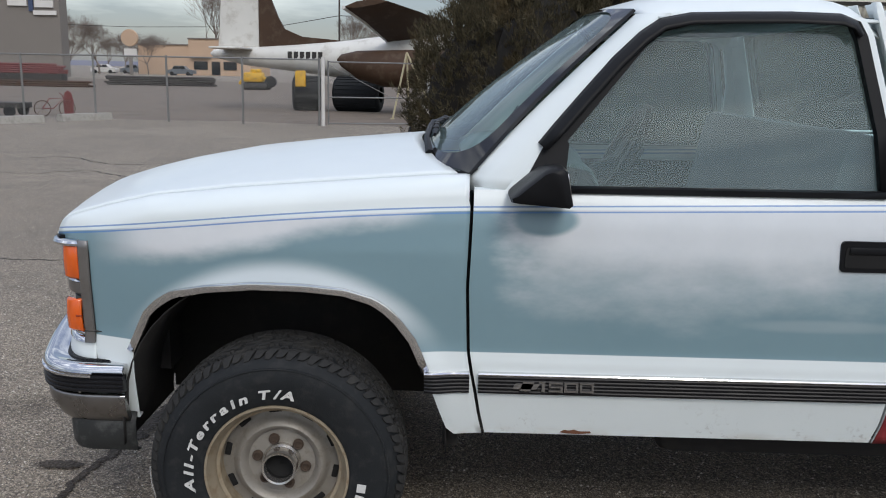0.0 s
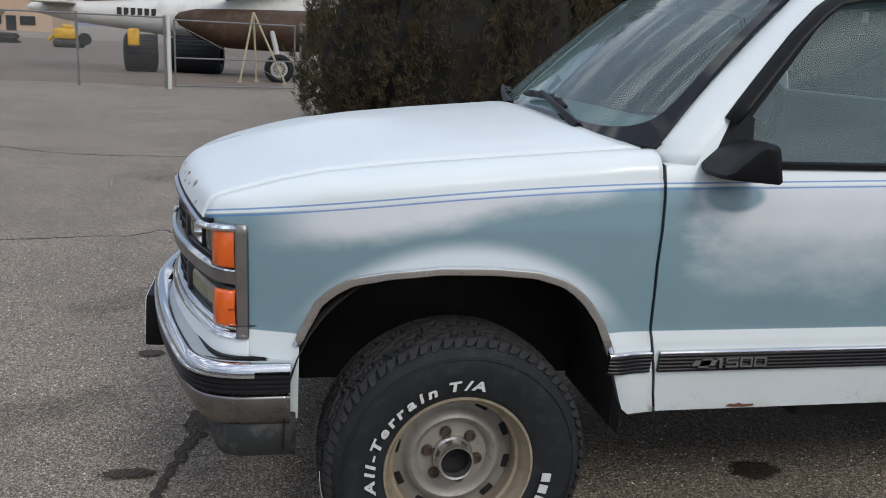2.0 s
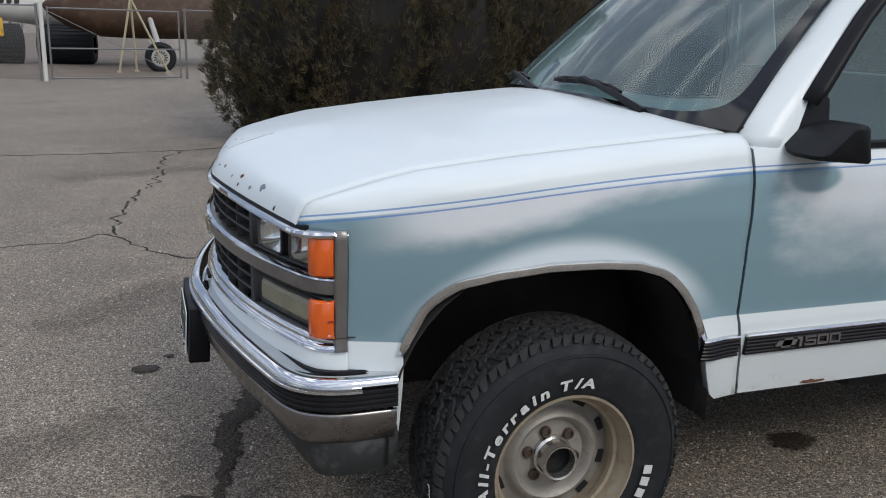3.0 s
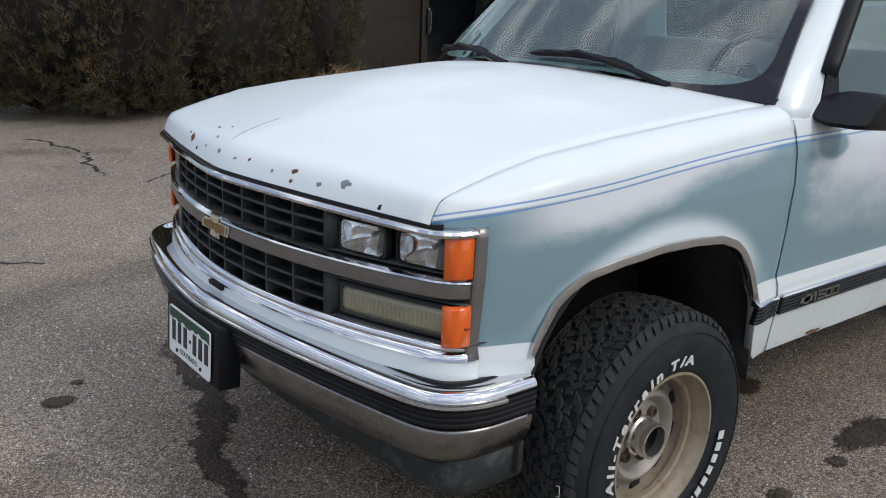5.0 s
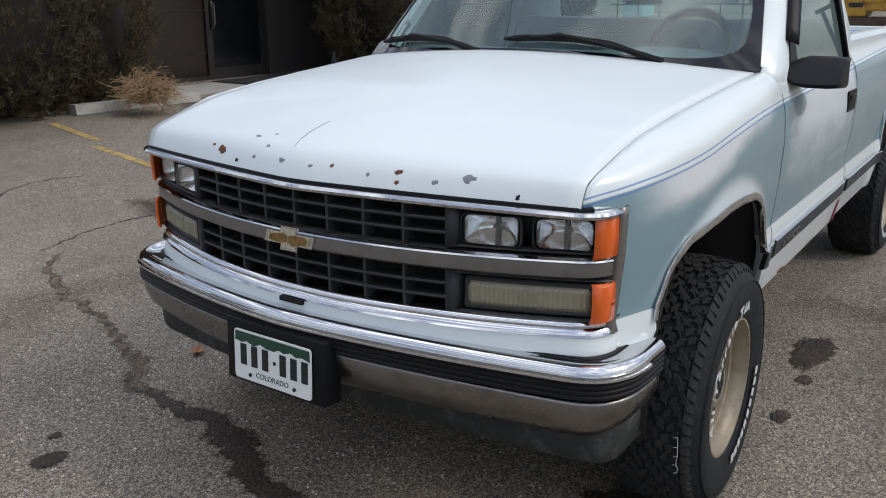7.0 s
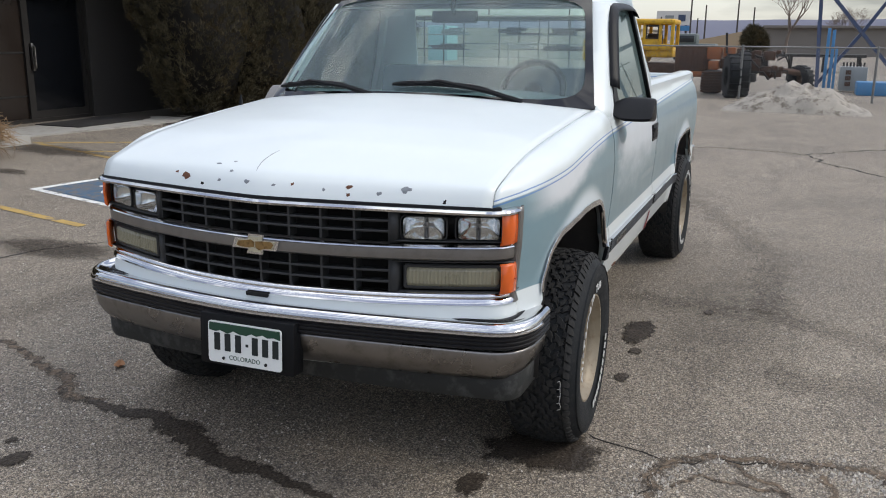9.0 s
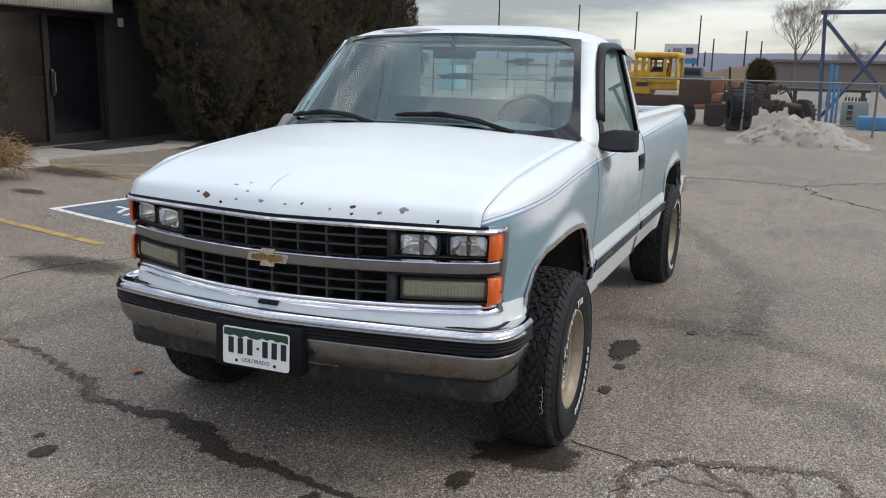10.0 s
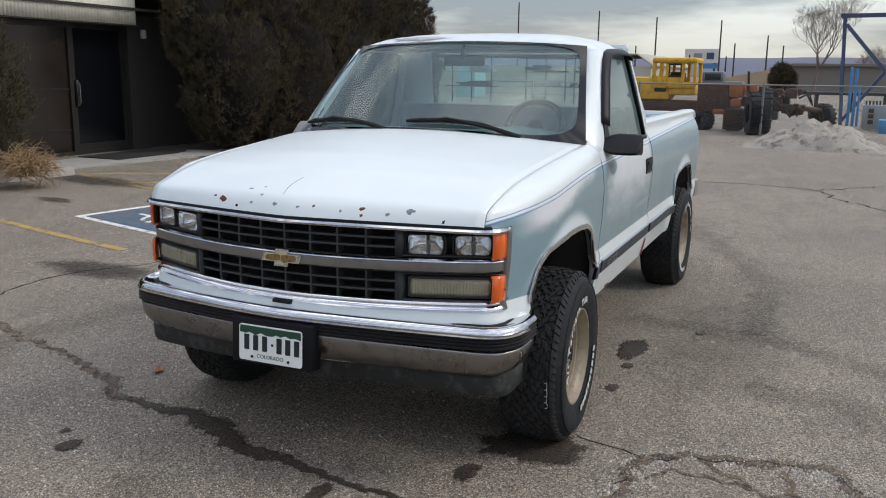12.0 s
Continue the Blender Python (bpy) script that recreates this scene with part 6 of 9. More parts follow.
def underside():
    for s in (-1, 1):
        for cx in (0.02, BACK_AXLE + 0.02):
            bm = bmesh.new()
            rows = []
            for k in range(25):
                a = math.pi * (k / 24) * 1.0
                x, z = cx + 0.515 * math.cos(a), 0.42 + 0.575 * math.sin(a) ** 0.75
                rows.append([(x, s * 0.935, z), (x, s * 0.45, z)])
            add_grid(bm, rows)
            add_grid(bm, [[(cx - 0.5, s * 0.47, z), (cx + 0.5, s * 0.47, z)] for z in (0.45, 0.98)])
            part("wheel_liner", bm, M_WELL, truck, "near-black wheel well", thick=0.004)
    bm = bmesh.new()
    for s in (-1, 1):
        add_box(bm, (-0.75, s * 0.40 - 0.04, 0.48), (4.25, s * 0.40 + 0.04, 0.62), None, 0.01)
    for x in (0.7, 1.6, 2.6, 4.0):
        add_box(bm, (x - 0.05, -0.4, 0.49), (x + 0.05, 0.4, 0.58))
    add_box(bm, (0.55, -0.86, 0.56), (1.93, 0.86, 0.63))
    add_box(bm, (2.0, -0.78, 0.70), (4.2, 0.78, 0.77))
    add_box(bm, (-0.62, -0.60, 0.56), (-0.45, 0.60, 0.95))
    part("chassis", bm, M_WELL, truck, "near-black frame and floor pan", flat=True)
    for x in (0.0, BACK_AXLE):
        bm = bmesh.new()
        add_tube(bm, [(x, -0.9, AXLE_Z), (x, -0.15, AXLE_Z), (x, 0.15, AXLE_Z), (x, 0.9, AXLE_Z)], [0.05, 0.05, 0.05, 0.05], 12)
        add_lathe(bm, [(0.02, -0.15), (0.11, -0.1), (0.14, 0), (0.11, 0.1), (0.02, 0.15)], 16, Matrix.Translation((x, -0.1, AXLE_Z)))
        part("axle", bm, M_WELL, truck, "dark axle and differential")
    bm = bmesh.new()
    add_box(bm, (-0.6, -0.4, 0.62), (0.5, 0.4, 1.1), None, 0.05)
    part("engine", bm, M_WELL, truck, "dark engine block seen through the wheel well")
    # gearbox, tank and exhaust: unseen, added to darken the ground below
    bm = bmesh.new()
    add_box(bm, (0.48, -0.24, 0.40), (1.35, 0.24, 0.66), None, 0.07)
    part("gearbox", bm, M_WELL, truck, "dark gearbox under the cab, added to block light")
    bm = bmesh.new()
    add_box(bm, (1.25, -0.78, 0.36), (2.55, -0.46, 0.66), None, 0.05)
    part("fuel_tank", bm, M_WELL, truck, "dark fuel tank beside the frame, added to block light")
    bm = bmesh.new()
    add_tube(bm, [(0.35, 0.50, 0.46), (1.3, 0.56, 0.42), (1.6, 0.58, 0.42), (2.3, 0.58, 0.42), (2.5, 0.56, 0.44), (2.95, 0.52, 0.62)], [0.03, 0.03, 0.09, 0.09, 0.03, 0.03], 12)
    part("exhaust", bm, M_WELL, truck, "dark exhaust pipe and muffler, added to block light")
    # splash panels, added to close the arches towards nose and cab against light
    for s in (-1, 1):
        bm = bmesh.new()
        add_box(bm, (-0.54, s * 0.68 - 0.16, 0.46), (-0.50, s * 0.68 + 0.16, 0.88), None, 0.008)
        part("splash_panel", bm, M_WELL, truck, "dark panel ahead of the wheel, added to shut out light")
        bm = bmesh.new()
        add_box(bm, (0.525, s * 0.66 - 0.22, 0.42), (0.575, s * 0.66 + 0.22, 0.95), None, 0.01)
        part("splash_panel", bm, M_WELL, truck, "dark panel behind the wheel, added to shut out light")
    # door sills and inner flanks that close the gaps
    for s in (-1, 1):
        bm = bmesh.new()
        add_box(bm, (0.56, s * 0.90 - 0.02, 0.505), (1.93, s * 0.90 + 0.02, 1.20))
        part("inner_sill", bm, M_WELL, truck, flat=True)


hood()
for side in (-1, 1):
    fender(side)
    door(side)
cab()
nose()
bed()
underside()
for wx in (0.012, BACK_AXLE):
    for side in (-1, 1):
        placed = wheel_at(wx, side, 0 if wx < 1 else 75)
        if wx < 1 and side < 0:
            # a white chalk scribble across the tread
            bm = bmesh.new()
            rng = random.Random(3)
            line = [(TYRE_R - 0.002, radians(180 + 2.2 * k), -0.044 + rng.uniform(-0.003, 0.003)) for k in range(9)]
            add_tube(bm, [(r * math.cos(a), -y, r * math.sin(a)) for r, a, y in line], 0.0011, 4)
            for k in (0, 2, 4, 6, 8):
                r, a, y = line[k]
                add_tube(bm, [(r * math.cos(a), -y, r * math.sin(a)), (r * math.cos(a + 0.01), -y + 0.011, r * math.sin(a + 0.01))], 0.0011, 4)
            part("chalk_mark", bm, M_LETTER, placed, "white chalk scribble on the tread")

# ---- the building with its door, planting and parking marks ----
M_WALL = surface("dark_brown_block", (0.031, 0.028, 0.025), 0.85, scale=3, vary=0.25, bump=0.3, fine=60)
M_FASCIA = surface("cream_corrugated_metal", (0.55, 0.53, 0.46), 0.5, scale=3, vary=0.12, dirt=(0.3, 0.27, 0.22))
M_BRONZE = surface("dark_bronze_frame", (0.040, 0.037, 0.035), 0.4, 0.5, scale=6, vary=0.2)
M_DOORGLASS = surface("dark_door_glass", (0.006, 0.007, 0.009), 0.12, scale=4, vary=0.2)
M_PANEL = surface("dark_brown_panel", (0.020, 0.014, 0.011), 0.22, scale=2.5, vary=0.4)
M_DARKIRON_BAR = surface("black_glazing_bar", (0.010, 0.010, 0.010), 0.5, scale=5, vary=0.2)
M_CONCRETE = surface("pale_concrete", (0.36, 0.345, 0.31), 0.85, scale=4, vary=0.18, bump=0.3, fine=90, dirt=(0.16, 0.14, 0.12), amount=0.5)
M_MAT = surface("black_door_mat", (0.02, 0.018, 0.017), 0.95, scale=20, vary=0.4, bump=0.5, fine=200)
M_SOIL = surface("dark_bark_soil", (0.045, 0.035, 0.026), 0.95, scale=12, vary=0.5, bump=0.6, fine=60)
M_TRUNK = surface("juniper_bark", (0.10, 0.075, 0.055), 0.9, scale=14, vary=0.4, bump=0.5, fine=60)
M_BARE = surface("bare_grey_twigs", (0.20, 0.16, 0.135), 0.9, scale=3, vary=0.3)
M_STRAW = surface("dry_straw", (0.33, 0.215, 0.115), 0.85, scale=14, vary=0.3)


def leaf_material(name, dark, light):
    n = Nodes(name)
    geo = n.t.nodes.new("ShaderNodeNewGeometry")
    pick = geo.outputs["Random Per Island"]
    col = n.mix(pick, dark, light)
    col = n.mix(n.math("MULTIPLY", n.step(n.noise(1.6, 3), 0.5, 0.72), 0.7), col, (light[0] * 1.2, light[1] * 1.02, light[2] * 0.85))
    return n.finish(col, 0.75, 0, 0, 0.25)


M_JUNIPER = leaf_material("juniper_needles", (0.029, 0.026, 0.015), (0.096, 0.080, 0.045))
# near-black colour that stands in for shade deep in a crown
M_CORE = surface("crown_core_shade", (0.012, 0.010, 0.008), 0.95, scale=5, vary=0.4)


def paint_strip(name, corners, material, label, lift=0.0045):
    """A painted quad that follows the ground."""
    bm = bmesh.new()
    a, b, c, d = (Vector((x, y, 0)) for x, y in corners)
    rows = []
    for i in range(13):
        p, q = a.lerp(d, i / 12), b.lerp(c, i / 12)
        rows.append([(v.x, v.y, rise(v.x, v.y) + lift) for v in (p.lerp(q, k / 4) for k in range(5))])
    add_grid(bm, rows)
    return solo(name, bm, material, label, "road marking", "parking marks", kind="structure", fix=False)


def worn_paint(name, color, worn=0.0):
    n = Nodes(name)
    wear = n.step(n.noise(9, 6, 0.75), 0.53 - worn, 0.66 - worn)
    base = n.mix(n.noise(3, 3), shade(color, 0.8), shade(color, 1.15))
    col = n.mix(n.math("MULTIPLY", wear, 0.85), base, (0.13, 0.12, 0.11))
    n.bump(n.noise(150, 3), 0.5, 0.006)
    return n.finish(col, 0.8)


M_YELLOW = worn_paint("worn_yellow_paint", (0.44, 0.29, 0.085), 0.04)
M_BLUE = worn_paint("worn_blue_paint", (0.050, 0.105, 0.17), 0.09)
M_ROADWHITE = worn_paint("worn_white_paint", (0.72, 0.72, 0.68))


def stripe(x0, y0, x1, y1, w=0.09):
    d = Vector((x1 - x0, y1 - y0)).normalized()
    s = Vector((-d.y, d.x)) * w / 2
    paint_strip("yellow_line", ((x0 + s.x, y0 + s.y), (x0 - s.x, y0 - s.y), (x1 - s.x, y1 - s.y), (x1 + s.x, y1 + s.y)), M_YELLOW, "worn yellow parking line on the asphalt")


def parking():
    stripe(2.19, 3.88, 2.60, 6.2)
    stripe(2.80, 6.45, 3.05, 7.7)
    stripe(5.37, 7.95, 6.4, 6.8)
    stripe(5.42, 7.75, 5.05, 6.1)
    stripe(5.2, 6.89, 5.9, 6.1)
    # blue bay marking with a white edge and a plain white figure
    q = ((3.13, 5.50), (2.86, 4.02), (3.98, 3.85), (4.25, 5.30))
    paint_strip("bay_marking", q, M_ROADWHITE, "worn white border of a parking bay mark", 0.0042)
    c = Vector((sum(p[0] for p in q) / 4, sum(p[1] for p in q) / 4))
    inner = [tuple(c + (Vector(p) - c) * 0.87) for p in q]
    paint_strip("bay_marking_field", inner, M_BLUE, "worn blue field of a parking bay mark", 0.0075)
    bm = bmesh.new()
    u, v = (Vector(q[3]) - Vector(q[0])).normalized(), (Vector(q[1]) - Vector(q[0])).normalized()
    def at(a, b):
        p = c + u * a + v * b
        return (p.x, p.y, rise(p.x, p.y) + 0.012)
    ring = [at(0.28 * math.cos(radians(t)) + 0.03, 0.28 * math.sin(radians(t)) + 0.12) for t in range(-150, 100, 12)]
    for i in range(len(ring) - 1):
        p, r = Vector(ring[i]), Vector(ring[i + 1])
        add_tube(bm, [p, r], 0.03, 4)
    add_tube(bm, [at(0.0, -0.35), at(0.0, 0.05), at(-0.25, 0.1)], 0.035, 4)
    for vtx in bm.verts:
        vtx.co.z = min(vtx.co.z, rise(vtx.co.x, vtx.co.y) + 0.0115)
    solo("bay_symbol", bm, M_ROADWHITE, "worn white wheelchair symbol on blue paint", "road marking", kind="structure")
    # wheel stop
    bm = bmesh.new()
    prof = [(-0.09, 0), (-0.065, 0.12), (0.065, 0.12), (0.09, 0)]
    rows = [[(x, p + 0.0, z) for p, z in prof] for x in np.linspace(-0.9, 0.9, 5)]
    vs = add_grid(bm, rows)
    bm.faces.new(vs[0])
    bm.faces.new(vs[-1])
    solo("wheel_stop", bm, M_CONCRETE, "pale concrete wheel stop on the asphalt", "wheel stop", m=Matrix.Translation((4.42, 7.93, 0.165)) @ Matrix.Rotation(radians(-4), 4, "Z"))


def building():
    x0, x1, y0, y1, top = 4.3, 16.5, 9.7, 17.0, 2.95
    fl = 0.19
    house = thing("building", "low dark building with a glazed entrance and cream fascia", "building")
    # front wall with an opening for the glazed entrance, then side and back walls
    for lo, hi in (((x0, y0, -0.1), (5.55, y0 + 0.25, 2.40)), ((8.50, y0, -0.1), (x1, y0 + 0.25, 2.60)), ((5.55, y0, 2.40), (8.50, y0 + 0.25, 2.60)),
                   ((x0, y0 + 0.25, -0.1), (x0 + 0.25, y1, 2.60)), ((x1 - 0.25, y0 + 0.25, -0.1), (x1, y1, 2.60)), ((x0 + 0.25, y1 - 0.25, -0.1), (x1 - 0.25, y1, 2.60))):
        bm = bmesh.new()
        add_box(bm, lo, hi)
        part("wall", bm, M_WALL, house, "dark rough wall", flat=True)
    bm = bmesh.new()
    add_box(bm, (x0 - 0.3, y0 - 0.35, 2.90), (x1 + 0.2, y1 + 0.2, 3.05))
    part("roof", bm, M_WALL, house, "flat roof slab")
    bm = bmesh.new()
    rows = []
    for k in range(260):
        x = lerp(4.0, 8.42, k / 259)
        o = 0.012 * (1 if k % 4 < 2 else 0)
        rows.append([(x, y0 - 0.30 - o, 2.42), (x, y0 - 0.30 - o, 2.90)])
    add_grid(bm, rows)
    part("fascia", bm, M_FASCIA, house, "cream ribbed metal fascia", thick=0.02)
    bm = bmesh.new()
    add_box(bm, (4.0, y0 - 0.34, 2.66), (9.0, y0 - 0.31, 2.71))
    part("fascia_trim", bm, M_WALL, house)
    bm = bmesh.new()
    add_box(bm, (4.0, y0 - 0.30, 2.40), (8.5, y0, 2.42))
    part("soffit", bm, M_WALL, house)
    # entrance: fixed brown panels beside a dark glass door in a bronze frame
    bm = bmesh.new()
    for xa, xb in ((5.55, 5.61), (7.16, 7.24), (8.43, 8.50)):
        add_box(bm, (xa, y0 + 0.03, fl), (xb, y0 + 0.15, 2.40))
    for za, zb in ((2.32, 2.40), (fl, fl + 0.07)):
        for xa, xb in ((5.61, 7.16), (7.24, 8.43)):
            add_box(bm, (xa, y0 + 0.035, za), (xb, y0 + 0.145, zb))
    part("entrance_frame", bm, M_BRONZE, house, "dark bronze entrance frame", flat=True)
    for z0, z1 in ((fl + 0.07, 0.62), (0.635, 1.30), (1.325, 2.32)):
        bm = bmesh.new()
        add_box(bm, (5.61, y0 + 0.07, z0), (7.16, y0 + 0.09, z1))
        part("window_panel", bm, M_PANEL, house, "dark brown reflective window panel", flat=True)
    for z in (0.6275, 1.3125):
        bm = bmesh.new()
        add_box(bm, (5.61, y0 + 0.062, z - 0.012), (7.16, y0 + 0.095, z + 0.012))
        part("glazing_bar", bm, M_DARKIRON_BAR, house, flat=True)
    bm = bmesh.new()
    add_box(bm, (7.24, y0 + 0.07, fl + 0.07), (8.43, y0 + 0.09, 2.32))
    dr = part("door", bm, M_DOORGLASS, house, "dark glass entrance door", flat=True)
    bm = bmesh.new()
    add_box(bm, (7.24, y0 + 0.05, fl + 0.07), (7.30, y0 + 0.07, 2.32))
    add_box(bm, (8.36, y0 + 0.05, fl + 0.07), (8.43, y0 + 0.07, 2.32))
    add_box(bm, (7.30, y0 + 0.05, fl + 0.07), (8.36, y0 + 0.07, fl + 0.19))
    part("door_stile", bm, M_BRONZE, dr, flat=True)
    bm = bmesh.new()
    add_tube(bm, [(7.28, y0 - 0.02, 1.42), (7.28, y0 - 0.05, 1.40), (7.28, y0 - 0.05, 1.08), (7.28, y0 - 0.02, 1.06)], 0.015, 8)
    add_box(bm, (7.255, y0 - 0.02, 1.02), (7.305, y0 + 0.05, 1.46), None, 0.008)
    part("door_handle", bm, M_DULL, dr, "metal pull handle")
    bm = bmesh.new()
    add_box(bm, (8.82, y0 - 0.09, 2.20), (8.90, y0, 2.36), None, 0.02)
    lamp = tagged(part("wall_lamp", bm, M_FASCIA, None), "small pale wall lamp beside the entrance", "wall lamp")
    # concrete apron and mat
    bm = bmesh.new()
    rows = [(4.9, 8.45), (8.5, 7.95), (9.4, 8.3), (9.4, y0), (4.9, y0)]
    vs = [bm.verts.new((x, y, fl + 0.006)) for x, y in rows]
    lo = [bm.verts.new((x, y, 0.0)) for x, y in rows]
    bm.faces.new(vs)
    for k in range(5):
        bm.faces.new((vs[k], lo[k], lo[(k + 1) % 5], vs[(k + 1) % 5]))
    solo("apron", bm, M_CONCRETE, "concrete apron at the entrance", "pavement", kind="structure", flat=True)
    bm = bmesh.new()
    add_box(bm, (6.95, 8.55, fl + 0.007), (8.4, 9.45, fl + 0.022), None, 0.005)
    solo("door_mat", bm, M_MAT, "black door mat on the concrete apron", "mat")


def sample_lobes(lobes, count, rng, squash=1.0):
    """Points and outward ways over a union of lobes: (centre, radii) each."""
    pts, ways = [], []
    area = np.array([r[0] * r[1] + r[0] * r[2] + r[1] * r[2] for _, r in lobes])
    for (c, r), a in zip(lobes, area / area.sum()):
        n = int(count * a)
        d = rng.normal(size=(n, 3))
        d /= np.linalg.norm(d, axis=1)[:, None]
        depth = 1 - 0.22 * rng.rand(n) ** 1.5
        p = np.array(c) + d * np.array(r) * depth[:, None]
        w = d / np.array(r)
        w /= np.linalg.norm(w, axis=1)[:, None]
        keep = np.ones(n, bool)
        for c2, r2 in lobes:
            if c2 is c:
                continue
            q = (p - np.array(c2)) / np.array(r2)
            keep &= (q ** 2).sum(1) > 0.72
        pts.append(p[keep])
        ways.append(w[keep])
    return np.concatenate(pts), np.concatenate(ways)


def tufts(pts, ways, rng, blades=7, length=0.2, width=0.03, up=0.7):
    """Small sprays of narrow blades, as vertices and faces."""
    n = len(pts)
    vs = np.empty((n * blades, 3, 3))
    P = np.repeat(pts, blades, 0)
    W = np.repeat(ways, blades, 0)
    d = W * 0.7 + np.array((0, 0, up)) + rng.normal(size=W.shape) * 0.55
    d /= np.linalg.norm(d, axis=1)[:, None]
    s = np.cross(d, rng.normal(size=W.shape))
    s /= np.linalg.norm(s, axis=1)[:, None] + 1e-9
    L = length * (0.5 + rng.rand(len(P)))[:, None]
    H = width * (0.6 + 0.8 * rng.rand(len(P)))[:, None]
    root = P + rng.normal(size=P.shape) * 0.02
    vs[:, 0] = root - s * H * 0.5
    vs[:, 1] = root + s * H * 0.5
    vs[:, 2] = root + d * L
    fs = np.arange(n * blades * 3).reshape(-1, 3)
    return vs.reshape(-1, 3), fs


def raw_mesh(name, vs, fs, material):
    me = bpy.data.meshes.new(name)
    me.vertices.add(len(vs))
    me.vertices.foreach_set("co", np.asarray(vs, float).ravel())
    k = fs.shape[1]
    me.loops.add(fs.size)
    me.loops.foreach_set("vertex_index", fs.ravel().astype(int))
    me.polygons.add(len(fs))
    me.polygons.foreach_set("loop_start", np.arange(0, fs.size, k))
    me.update(calc_edges=True)
    me.materials.append(material)
    return me


def juniper(label, base, lobes, count, seed, length=0.085):
    """A juniper: short trunk with limbs, a dark core painted as inner shade and a ragged crown of sprays. Lobes are
    given round the base.
    """
    rng = np.random.RandomState(seed)
    tree = thing("juniper", label, "tree", "junipers", Matrix.Translation(base))
    bm = bmesh.new()
    for c, r in lobes:
        add_tube(bm, [(0.15 * c[0], 0.15 * c[1], -0.15), (0.5 * c[0], 0.5 * c[1], 0.45 * c[2]), (c[0], c[1], c[2] + 0.6 * r[2])], [0.11, 0.07, 0.02], 7)
    part("trunk", bm, M_TRUNK, tree)
    # solid dark lobes stop light passing and paint in the inner shade
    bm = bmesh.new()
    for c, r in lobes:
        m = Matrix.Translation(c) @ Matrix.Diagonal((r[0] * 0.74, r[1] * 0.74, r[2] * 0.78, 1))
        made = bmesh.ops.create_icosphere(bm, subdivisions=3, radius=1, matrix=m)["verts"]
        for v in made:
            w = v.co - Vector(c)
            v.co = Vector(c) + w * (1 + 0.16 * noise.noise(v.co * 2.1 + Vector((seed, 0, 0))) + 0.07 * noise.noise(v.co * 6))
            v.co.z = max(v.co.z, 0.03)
    part("shade_core", bm, M_CORE, tree, "dark core painted as the crown's inner shade")
    p, w = sample_lobes(lobes, count, rng)
    ok = p[:, 2] > 0.06
    p, w = p[ok], w[ok]
    lump = np.array([0.16 * noise.noise(Vector(q) * 2.1 + Vector((seed, 0, 0))) + 0.10 * noise.noise(Vector(q) * 5) for q in p])
    p = p + w * lump[:, None] * 1.2
    # upright plumes with dark gaps between them
    plume = np.array([noise.noise(Vector((q[0] * 2.9 + seed, q[1] * 2.9, q[2] * 1.25))) + 0.5 * noise.noise(Vector((q[0] * 6.5, q[1] * 6.5 + seed, q[2] * 2.6))) for q in p])
    p = p + w * np.clip(plume, -0.5, 0.6)[:, None] * 0.30 + np.array((0, 0, 1)) * np.clip(plume, 0, 0.6)[:, None] * 0.18
    keep = (plume > -0.16) | (rng.rand(len(p)) < 0.22)
    p, w = p[keep], w[keep]
    ok = p[:, 2] > 0.06
    p, w = p[ok], w[ok]
    vs, fs = tufts(p, w, rng, 14, length, 0.011, 0.95)
    ob = new("crown", raw_mesh("crown", vs, fs, M_JUNIPER))
    ob.parent = tree
    tagged(ob, "dark olive-brown needle sprays", kind="stuff")
    return tree


def tumbleweed():
    """A tangled ball of dry, curling stems."""
    rng = random.Random(12)
    bm = bmesh.new()
    for k in range(520):
        p = Vector((rng.gauss(0, 0.10), rng.gauss(0, 0.10), rng.uniform(0.02, 0.22)))
        a, e = rng.uniform(0, 6.28), rng.uniform(-0.1, 1.1)
        d = Vector((math.cos(a) * math.cos(e), math.sin(a) * math.cos(e), math.sin(e)))
        curl = Vector((rng.uniform(-1, 1), rng.uniform(-1, 1), rng.uniform(-0.9, 0.3))) * 0.55
        path = [p.copy()]
        for q in range(5):
            p = p + d * rng.uniform(0.06, 0.11)
            p.z = max(p.z, -0.20)
            path.append(p.copy())
            d = (d + curl - 0.9 * p * (1 if p.length > 0.36 else 0.2)).normalized()
        add_tube(bm, path, [0.005, 0.0045, 0.004, 0.003, 0.0025, 0.0015], 3, False)
    solo("tumbleweed", bm, M_STRAW, "dry straw-coloured tumbleweed caught against the juniper", "tumbleweed", m=Matrix.Translation((4.14, 7.35, 0.26)))


parking()
building()
juniper("broad dark juniper beside the lot", (2.05, 8.9, 0.06), [((-1.15, 0.3, 1.15), (1.1, 1.2, 1.4)), ((-0.3, -0.5, 1.3), (1.15, 1.0, 1.5)), ((0.8, -0.3, 1.25), (1.1, 1.1, 1.5)), ((1.4, 0.1, 1.1), (0.85, 1.1, 1.35)), ((-0.3, 0.6, 2.6), (1.1, 1.1, 1.7)), ((0.8, 0.5, 2.6), (1.1, 1.1, 1.7)), ((0.4, 0.2, 3.7), (0.9, 0.9, 1.5)), ((1.6, 0.6, 2.3), (0.6, 0.8, 1.3)), ((-1.0, 1.3, 1.7), (0.7, 0.8, 1.3)), ((2.2, 0.0, 1.15), (0.85, 1.0, 1.4)), ((2.0, 0.3, 2.5), (0.85, 0.9, 1.5))], 46000, 3)
